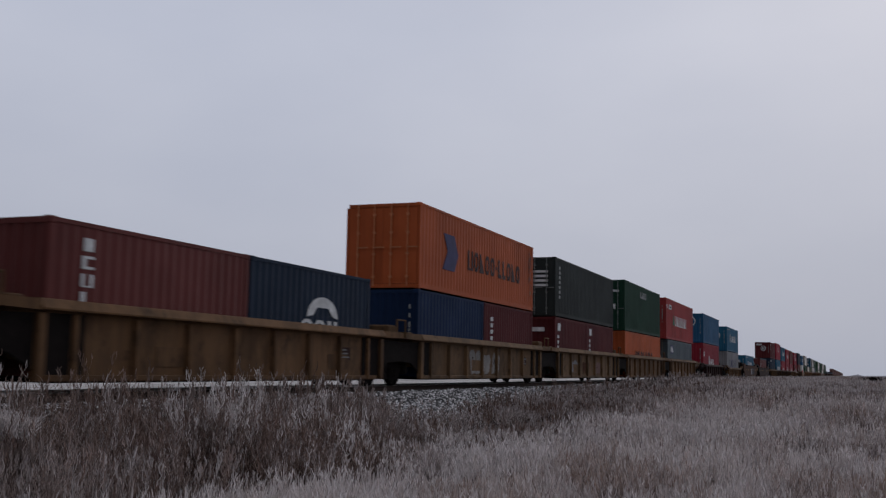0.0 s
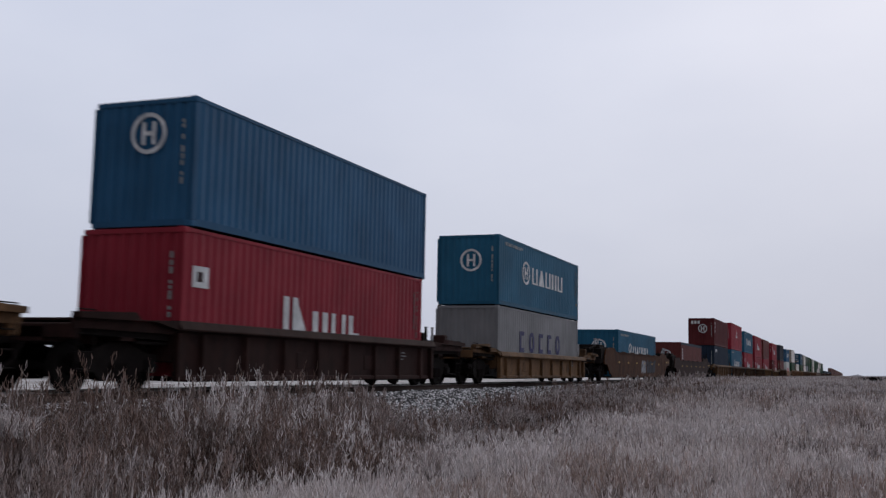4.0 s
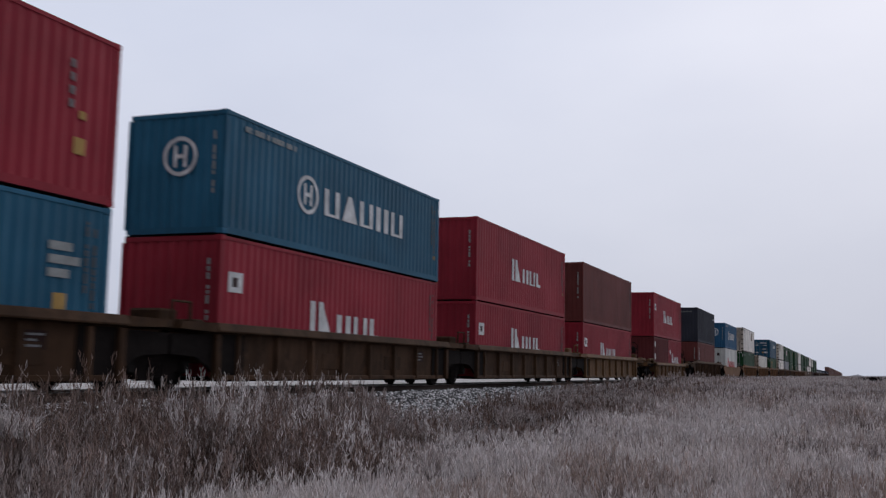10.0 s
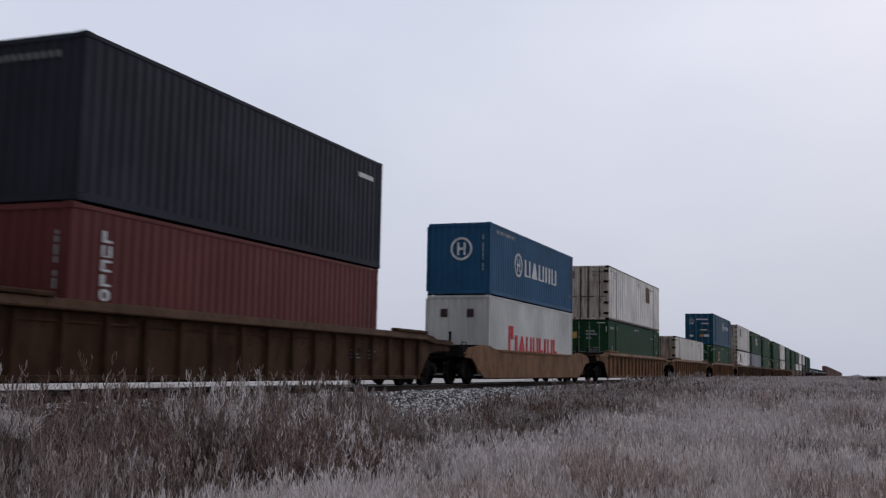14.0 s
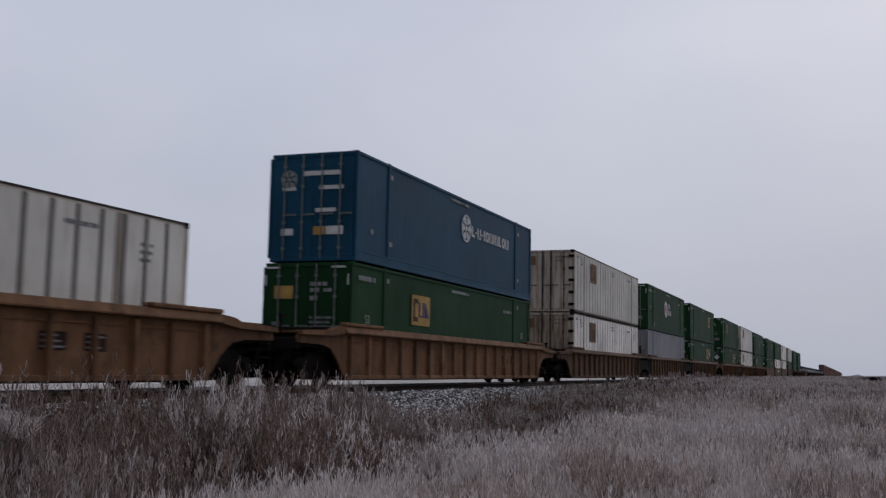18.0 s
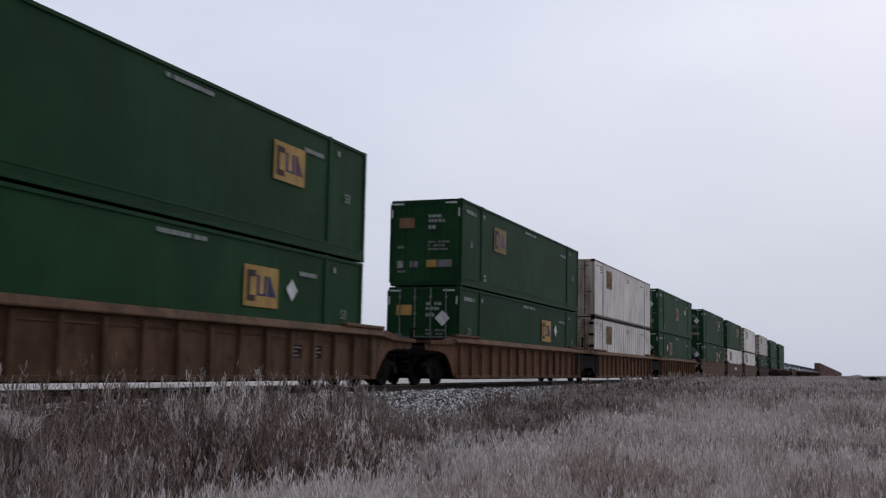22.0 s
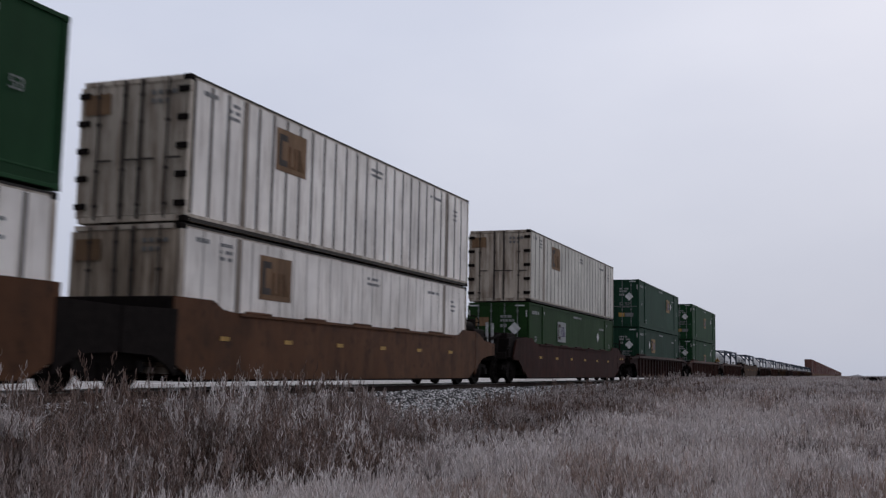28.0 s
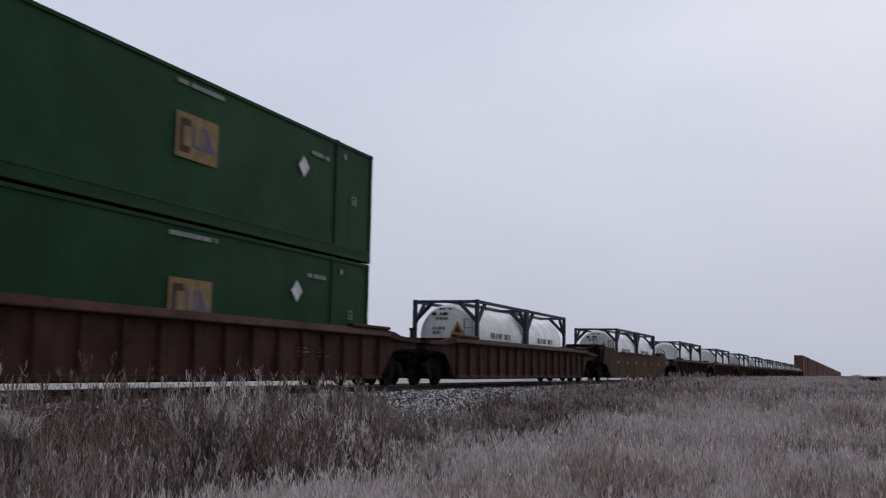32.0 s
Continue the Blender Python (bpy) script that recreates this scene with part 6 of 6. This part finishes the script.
def stone_material():
    m, nt, bs = material("frosted_stone")
    g = nt.nodes.new("ShaderNodeNewGeometry")
    nt.links.new(ramp(nt, g.outputs["Random Per Island"], [(0.0, (0.03, 0.027, 0.026)), (0.42, (0.09, 0.085, 0.082)), (0.55, (0.55, 0.53, 0.52)), (1.0, (0.92, 0.89, 0.88))]), bs.inputs["Base Color"])
    bs.inputs["Roughness"].default_value = 0.85
    return m


co, fa = stones(24000, 3)
tagged(from_arrays("ballast_stones", co, fa, stone_material(), False), "loose frosted ballast stones on the shoulder", "gravel", "", "stuff")


# ---- grass and weeds ----
def straw_material(name, base, stops, patch, pale, rough=0.85):
    """Dry stalks: roots coloured dark as the shaded gaps between them, frost on the tips, each a little different, in
    brown and pale patches.
    """
    m, nt, bs = material(name)
    g = nt.nodes.new("ShaderNodeNewGeometry")
    at = nt.nodes.new("ShaderNodeAttribute")
    at.attribute_name = "tip"
    col = ramp(nt, g.outputs["Random Per Island"], stops)
    big = noise_at(nt, 0.55, 5, (1, 0.55, 1), 0.6)
    col = blend(nt, ramp(nt, big, [(0.40, (0, 0, 0)), (0.60, (0.75, 0.75, 0.75))]), col, patch)
    cold = noise_at(nt, 0.8, 4, (1.3, 0.6, 1), 0.55)
    col = blend(nt, ramp(nt, cold, [(0.50, (0, 0, 0)), (0.68, (0.6, 0.6, 0.6))]), col, pale)
    small = noise_at(nt, 2.6, 5, (1.4, 0.8, 0.6), 0.65)
    col = blend(nt, 1.0, col, ramp(nt, small, [(0.3, (0.36, 0.33, 0.32)), (0.5, (0.88, 0.87, 0.86)), (0.68, (1.4, 1.39, 1.4))]), "MULTIPLY")
    fr = nt.nodes.new("ShaderNodeAttribute")
    fr.attribute_name = "frost"
    col = blend(nt, fr.outputs["Fac"], col, (0.82, 0.76, 0.735))
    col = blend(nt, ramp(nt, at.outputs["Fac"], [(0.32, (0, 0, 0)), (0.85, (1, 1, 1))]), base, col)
    nt.links.new(col, bs.inputs["Base Color"])
    bs.inputs["Roughness"].default_value = rough
    bs.inputs["Specular IOR Level"].default_value = 0.15
    return m


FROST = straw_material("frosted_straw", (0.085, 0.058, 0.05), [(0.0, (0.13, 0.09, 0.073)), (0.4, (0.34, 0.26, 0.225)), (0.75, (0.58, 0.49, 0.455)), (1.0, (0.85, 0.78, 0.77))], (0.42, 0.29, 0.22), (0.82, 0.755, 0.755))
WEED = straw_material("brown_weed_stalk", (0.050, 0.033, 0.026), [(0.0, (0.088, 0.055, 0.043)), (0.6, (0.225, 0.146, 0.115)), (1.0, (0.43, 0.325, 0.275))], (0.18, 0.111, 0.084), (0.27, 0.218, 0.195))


def ribbons(root, tilt, length, width, bend, rng, wave=0.06, heads=(1.0, 0.85), levels=(0.0, 0.6, 1.0), heading=None):
    """Tapered, crooked, leaning ribbons as triangles; also the points along them and the level of each corner."""
    n = len(root)
    a = rng.uniform(0, 2 * np.pi, n) if heading is None else heading
    lean = np.stack([np.cos(a), np.sin(a), np.zeros(n)], 1)
    b = a + rng.uniform(-1.2, 1.2, n) + np.pi / 2
    side = np.stack([np.cos(b), np.sin(b), np.zeros(n)], 1)
    pts = []
    for u in levels:
        p = root + length[:, None] * (np.array([0, 0, 1.0]) * (u - bend * u * u * 0.45)[:, None] + lean * (tilt * u + bend * u * u)[:, None])
        if 0 < u:
            p = p + rng.normal(0, 1, (n, 3)) * np.array([1, 1, 0.2]) * (length * wave)[:, None]
        pts.append(p)
    rows, tip = [], []
    for p, k, u in zip(pts[:-1], heads, levels):
        w = side * (width * k / 2)[:, None]
        rows += [p - w, p + w]
        tip += [u, u]
    v = np.stack(rows + [pts[-1]], 1)
    m = len(levels) - 1
    f = []
    for i in range(m - 1):
        f += [(2 * i, 2 * i + 1, 2 * i + 3), (2 * i, 2 * i + 3, 2 * i + 2)]
    f.append((2 * m - 2, 2 * m - 1, 2 * m))
    k = 2 * m + 1
    return v.reshape(-1, 3), (np.array(f)[None] + k * np.arange(n)[:, None, None]).reshape(-1, 3), pts, np.array(tip + [levels[-1]])


def gather(name, pieces, mat, label, category):
    off, vs, fs, ts, hs = 0, [], [], [], []
    for v, f, t, frost in pieces:
        hs.append(frost)
        vs.append(v)
        fs.append(f + off)
        ts.append(t)
        off += len(v)
    ob = from_arrays(name, np.concatenate(vs), np.concatenate(fs), mat, False)
    ob.data.attributes.new("tip", "FLOAT", "POINT").data.foreach_set("value", np.concatenate(ts).astype(np.float32))
    ob.data.attributes.new("frost", "FLOAT", "POINT").data.foreach_set("value", np.concatenate(hs).astype(np.float32))
    return tagged(ob, label, category, "", "stuff")


def tuft_roots(n, x0, x1, y0, y1, rng, clump=0.12, each=8):
    k = max(1, n // each)
    cx, cy = rng.uniform(x0, x1, k), rng.uniform(y0, y1, k)
    i = rng.integers(0, k, n)
    return cx[i] + rng.normal(0, clump, n), cy[i] + rng.normal(0, clump, n), i


def patches(x, y, size, seed):
    """Smooth random values between 0 and 1 over the ground."""
    g = np.random.default_rng(seed).uniform(0, 1, (64, 64))
    u, v = x / size, y / size
    i, j = np.floor(u).astype(int), np.floor(v).astype(int)
    a, b = smooth(u - i), smooth(v - j)
    at = lambda p, q: g[p % 64, q % 64]
    return at(i, j) * (1 - a) * (1 - b) + at(i + 1, j) * a * (1 - b) + at(i, j + 1) * (1 - a) * b + at(i + 1, j + 1) * a * b


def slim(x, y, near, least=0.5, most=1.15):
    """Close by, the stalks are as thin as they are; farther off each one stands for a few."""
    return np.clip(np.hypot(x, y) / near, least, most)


def twigs_on(pts, n, count, lo, reach, width, rng, tilt=(0.4, 1.0), curl=(-0.6, -0.1), blunt=False):
    """Short side twigs that leave each stalk between its level lo and its tip and curl upwards."""
    P = np.stack(pts, 1)
    m = P.shape[1] - 1
    out = []
    for _ in range(count):
        lev = rng.integers(lo, m, n)
        u = rng.uniform(0.0, 1.0, n)[:, None]
        r = P[np.arange(n), lev] * (1 - u) + P[np.arange(n), lev + 1] * u
        out.append(ribbons(r, rng.uniform(*tilt, n), reach * rng.uniform(0.6, 1.3, n), width * rng.uniform(0.7, 1.2, n), rng.uniform(*curl, n), rng, 0.07, (0.9, 1.0, 0.85) if blunt else (0.9, 1.05), (0.0, 0.5, 0.9, 1.0) if blunt else (0.0, 0.6, 1.0)))
    return out


def edge(y):
    """Where the meadow gives way to the brown weeds."""
    return -5.95 + 0.65 * smooth((y - 11) / 6) + 0.35 * np.sin(y * 0.9) * np.sin(y * 0.37 + 1)


def meadow():
    """Upright frosted stalks in tufts with gaps between them; each tuft has its own height, lean and share of frost."""
    rng = np.random.default_rng(7)
    pieces = []
    fine, coarse = (0.0, 0.45, 0.8, 1.0), (0.0, 0.7, 1.0)
    for n, x0, x1, y0, y1, h, w, lev, forks in ((26000, -6.3, 0.9, 6.5, 17, 0.52, 0.0125, fine, 6), (26000, -6.0, 1.6, 17, 36, 0.5, 0.019, fine, 3), (34000, -8.0, 4.0, 36, 75, 0.42, 0.034, coarse, 0), (30000, -10.6, 9, 75, 180, 0.42, 0.06, coarse, 0), (20000, -10.6, 26, 180, 600, 0.45, 0.17, coarse, 0)):
        x, y, i = tuft_roots(n, x0, x1, y0, y1, rng, 0.035 + w * 3, 9)
        x = np.where(x < -10.6, -10.6, x)
        if forks:
            keep = (x > edge(y) + rng.normal(0, 0.12, n)) & (patches(x, y, 0.35 + w * 8, 21) > rng.uniform(0.0, 0.32, n))
            x, y, i = x[keep], y[keep], i[keep]
            n = len(x)
        k = i.max() + 1
        grow = rng.uniform(0.55, 1.2, k)[i]
        mound = patches(x, y, 0.55 + w * 12, 5) * 0.6 + patches(x, y, 1.7 + w * 20, 6) * 0.4
        L = h * grow * rng.uniform(0.6, 1.1, n) * (0.62 + 0.72 * mound)
        aim = rng.uniform(0, 2 * np.pi, k)[i] + rng.normal(0, 0.9, n)
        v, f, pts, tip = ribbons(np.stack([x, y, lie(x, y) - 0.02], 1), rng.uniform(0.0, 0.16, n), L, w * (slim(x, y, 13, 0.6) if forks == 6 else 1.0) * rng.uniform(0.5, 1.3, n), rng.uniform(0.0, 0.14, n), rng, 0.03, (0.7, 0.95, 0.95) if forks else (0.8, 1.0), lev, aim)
        rime = patches(x, y, 0.9 + w * 14, 8) * 0.55 + patches(x, y, 2.6 + w * 20, 11) * 0.45
        frost = np.minimum(0.88, ((rng.uniform(0, 1, k) ** 1.4)[i] * 0.5 + 0.85 * smooth((rime - 0.36) / 0.3)) * rng.uniform(0.35, 1.2, n))
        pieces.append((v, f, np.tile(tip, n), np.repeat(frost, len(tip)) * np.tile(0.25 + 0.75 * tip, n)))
        if forks:
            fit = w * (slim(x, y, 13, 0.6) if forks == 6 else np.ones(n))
            for v2, f2, _, t2 in twigs_on(pts, n, forks, 1, 0.075 * (0.5 + L), fit * 0.85, rng):
                pieces.append((v2, f2, np.full(len(v2), 0.92), np.repeat(np.minimum(0.95, frost * rng.uniform(0.6, 1.5, n)), len(t2))))
    # single tall stalks with frosted heads stand out of the rest
    for n, x0, x1, y0, y1, w in ((900, -5.8, 0.9, 7, 17, 0.012), (900, -5.2, 1.6, 17, 40, 0.02)):
        x, y, i = tuft_roots(n, x0, x1, y0, y1, rng, 0.2, 5)
        L = 0.52 * rng.uniform(0.85, 1.35, n)
        v, f, pts, tip = ribbons(np.stack([x, y, lie(x, y) - 0.02], 1), rng.uniform(0.0, 0.2, n), L, w * rng.uniform(0.6, 1.1, n), rng.uniform(0.0, 0.2, n), rng, 0.03, (0.5, 0.7, 1.2), (0.0, 0.5, 0.82, 1.0))
        white = rng.uniform(0.3, 0.95, n)
        pieces.append((v, f, np.tile(tip, n), np.repeat(white, len(tip))))
        for v2, f2, _, t2 in twigs_on(pts, n, 7, 2, 0.05, np.full(n, w), rng):
            pieces.append((v2, f2, np.full(len(v2), 0.95), np.repeat(white, len(t2))))
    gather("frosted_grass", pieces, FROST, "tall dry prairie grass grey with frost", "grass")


def weed_height(x, y):
    """They stand high on the near stretch and lower where the shoulder is bare."""
    return (0.6 + 0.68 * smooth((-0.37 - x / y) / 0.15) + 0.14 * smooth((-0.6 - x / y) / 0.2)) * np.where(x > -7.2, 0.66, 1.0) * (1 + 0.1 * smooth((-9.2 - x) / 1.0))


def weeds():
    """Bushy brown weeds: a fuzz of fine twigs, and among it stalks whose forked heads are white with frost."""
    rng = np.random.default_rng(11)
    pieces = []
    for n, x0, x1, y0, y1, w in ((10500, -10.9, -5.6, 4.5, 23, 0.0095), (6500, -10.6, -5.0, 21, 42, 0.014), (3800, -10.8, -5.4, 42, 95, 0.028)):
        x, y, i = tuft_roots(n, x0, x1, y0, y1, rng, 0.17, 14)
        keep = x < edge(y) + 0.25
        x, y, i = x[keep], y[keep], i[keep]
        n = len(x)
        k = i.max() + 1
        tall = weed_height(x, y) * rng.uniform(0.72, 1.08, k)[i] * rng.uniform(0.6, 1.02, n)
        root = np.stack([x, y, lie(x, y) - 0.02], 1)
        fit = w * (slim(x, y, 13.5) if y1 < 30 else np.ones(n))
        v, f, pts, tip = ribbons(root, rng.uniform(0, 0.22, n), tall * 0.85, fit * 0.55, rng.uniform(0, 0.2, n), rng, 0.05, (1.0, 0.8, 0.5), (0.0, 0.5, 0.8, 1.0))
        pieces.append((v, f, np.tile(tip, n), np.repeat(rng.uniform(0, 0.08, n), len(tip))))
        P = np.stack(pts, 1)
        for j in range(10):
            lev = rng.integers(0, 3, n)
            u = rng.uniform(0.2, 1, n)[:, None]
            r = P[np.arange(n), lev] * (1 - u) + P[np.arange(n), lev + 1] * u
            v, f, _, tip = ribbons(r, rng.uniform(0.6, 1.8, n), tall * rng.uniform(0.05, 0.1, n), fit * 0.8, rng.uniform(-0.8, 0.2, n), rng, 0.15)
            up = (np.array((0.0, 0.5, 0.8))[lev] + 0.2)[:, None]
            pieces.append((v, f, np.minimum(1, up + 0.35 * tip[None]).ravel(), np.repeat(np.where(rng.uniform(0, 1, n) < 0.08, rng.uniform(0.1, 0.4, n), 0.02) + 0.38 * smooth((y - 17) / 5), len(tip))))
        # forked plants furred with frost, in drifts
        q = int(n * 0.5)
        x, y, i = tuft_roots(q, x0, x1, y0, y1, rng, 0.2, 9)
        drift = patches(x, y, 0.8, 31) * 0.5 + patches(x, y, 2.0, 32) * 0.5
        keep = (x < edge(y) + 0.4) & (drift + 0.25 * smooth((x + 8.2) / 2) > rng.uniform(0.34, 0.62, q)) & (np.abs(x / y) > rng.uniform(0.03, 0.4, q))
        x, y, i, drift = x[keep], y[keep], i[keep], drift[keep]
        q = len(x)
        tall = weed_height(x, y) * rng.uniform(0.72, 1.12, i.max() + 1)[i] * rng.uniform(0.7, 1.05, q)
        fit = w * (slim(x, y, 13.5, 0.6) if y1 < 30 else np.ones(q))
        white = np.minimum(0.92, (0.06 + 0.9 * smooth((rng.uniform(0, 1, i.max() + 1)[i] - 0.35) / 0.5)) * (0.6 + 0.8 * smooth((drift - 0.42) / 0.22)) * rng.uniform(0.6, 1.15, q)) * (1 - 0.5 * smooth((-0.66 - x / y) / 0.2)) * (1 - 0.45 * smooth((y - 18) / 6))
        v, f, pts, tip = ribbons(np.stack([x, y, lie(x, y) - 0.02], 1), rng.uniform(0, 0.3, q), tall, fit * 0.85, rng.uniform(0, 0.2, q), rng, 0.035, (0.8, 1.0, 0.9), (0.0, 0.55, 0.82, 1.0))
        pieces.append((v, f, np.tile(tip, q), np.repeat(white, len(tip)) * 0.7 * np.tile(tip, q) ** 2))
        for v2, f2, pts2, t2 in twigs_on(pts, q, 6, 1, 0.1 * (0.55 + 0.45 * tall), fit * 1.3, rng, (0.6, 1.3), (-0.9, -0.3), True):
            pieces.append((v2, f2, np.full(len(v2), 0.95), np.repeat(white, len(t2))))
            for v3, f3, _, t3 in twigs_on(pts2, q, 2, 0, 0.05 * (0.55 + 0.45 * tall), fit * 1.2, rng, (0.5, 1.3), (-0.9, -0.2), True):
                pieces.append((v3, f3, np.full(len(v3), 0.95), np.repeat(white, len(t3))))
    # one clump that is quite white
    q = 420
    hub = rng.uniform(-1, 1, (q, 3)) * np.array([0.16, 0.2, 0.07]) + np.array([-7.95, 8.6, -0.22])
    for j in range(2):
        v, f, _, tip = ribbons(hub + rng.normal(0, 0.02, (q, 3)), rng.uniform(0.3, 1.6, q), rng.uniform(0.05, 0.14, q), np.full(q, 0.009), rng.uniform(-0.6, 0.2, q), rng, 0.12, (0.9, 1.0, 0.9), (0.0, 0.45, 0.8, 1.0))
        pieces.append((v, f, np.full(len(v), 0.95), np.repeat(rng.uniform(0.5, 0.95, q), len(tip))))
    v, f, _, tip = ribbons(hub * np.array([1, 1, 0]) + np.array([0, 0, -1.1]), rng.uniform(0, 0.2, q), hub[:, 2] + 1.12, np.full(q, 0.009), rng.uniform(0, 0.1, q), rng, 0.03)
    pieces.append((v, f, np.tile(tip, q), np.repeat(0.1, len(v))))
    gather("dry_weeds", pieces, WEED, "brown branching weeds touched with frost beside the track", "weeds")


meadow()
weeds()


def shrub(x, y, size, n, seed):
    """A low dark bush of crooked twigs far off on the right of way."""
    rng = np.random.default_rng(seed)
    root = np.stack([x + rng.normal(0, size * 0.45, n), y + rng.normal(0, size * 0.3, n), np.full(n, float(lie(np.array([x]), np.array([y]))[0]) + 0.1)], 1)
    v, f, _, _ = ribbons(root, rng.uniform(0.1, 0.8, n), size * rng.uniform(0.5, 1.0, n), np.full(n, 0.05), rng.uniform(0, 0.5, n), rng, 0.1)
    ob = from_arrays("shrub", v, f, M["sooty"], False)
    tagged(ob, "low dark leafless shrub in frosted grass", "shrub", "far shrubs")


shrub(1.7, 84.0, 0.7, 260, 1)
shrub(2.6, 86.0, 0.5, 130, 2)


def thicket(x, y, width, height, n, seed):
    """A far stand of frosted brush on the horizon."""
    rng = np.random.default_rng(seed)
    at = rng.normal(0, 0.32, n)
    root = np.stack([x + at * width, y + rng.normal(0, 6, n), np.full(n, -0.4)], 1)
    v, f, _, _ = ribbons(root, rng.uniform(0.0, 0.5, n), height * np.exp(-at * at * 2.5) * rng.uniform(0.5, 1.0, n), np.full(n, 0.5), rng.uniform(0, 0.3, n), rng, 0.1)
    tagged(from_arrays("thicket", v, f, M["rime"], False), "far pale frosted thicket on the horizon", "thicket", "far shrubs")


thicket(9.0, 1250.0, 12.0, 2.8, 360, 4)
thicket(42.0, 1400.0, 20.0, 2.0, 260, 5)


# ---- movement ----
def motions():
    times = [0, 4, 8, 12, 16, 20, 24, 28, 32]
    for ob, s, z in TRAIN:
        walk(ob, [(t, pose(TRACK, s - run(t), z)) for t in times])
    # wheels turn with the way they run while they are near
    radius = 0.457
    for w, dy, s in WHEELS:
        rows, angle = [], 0.0
        near = [i / FPS for i in range(int(32 * FPS) + 1) if 2 < s - run(i / FPS) < 62]
        stops = sorted({0.0, 32.0, *near})
        before = None
        for t in stops:
            if before is not None and t - before < 1.5 / FPS:
                angle += math.degrees((run(t) - run(before)) / radius)
            rows.append((t, pose(0, dy, 0.457, angle % 360)))
            before = t
        walk(w, rows)


motions()
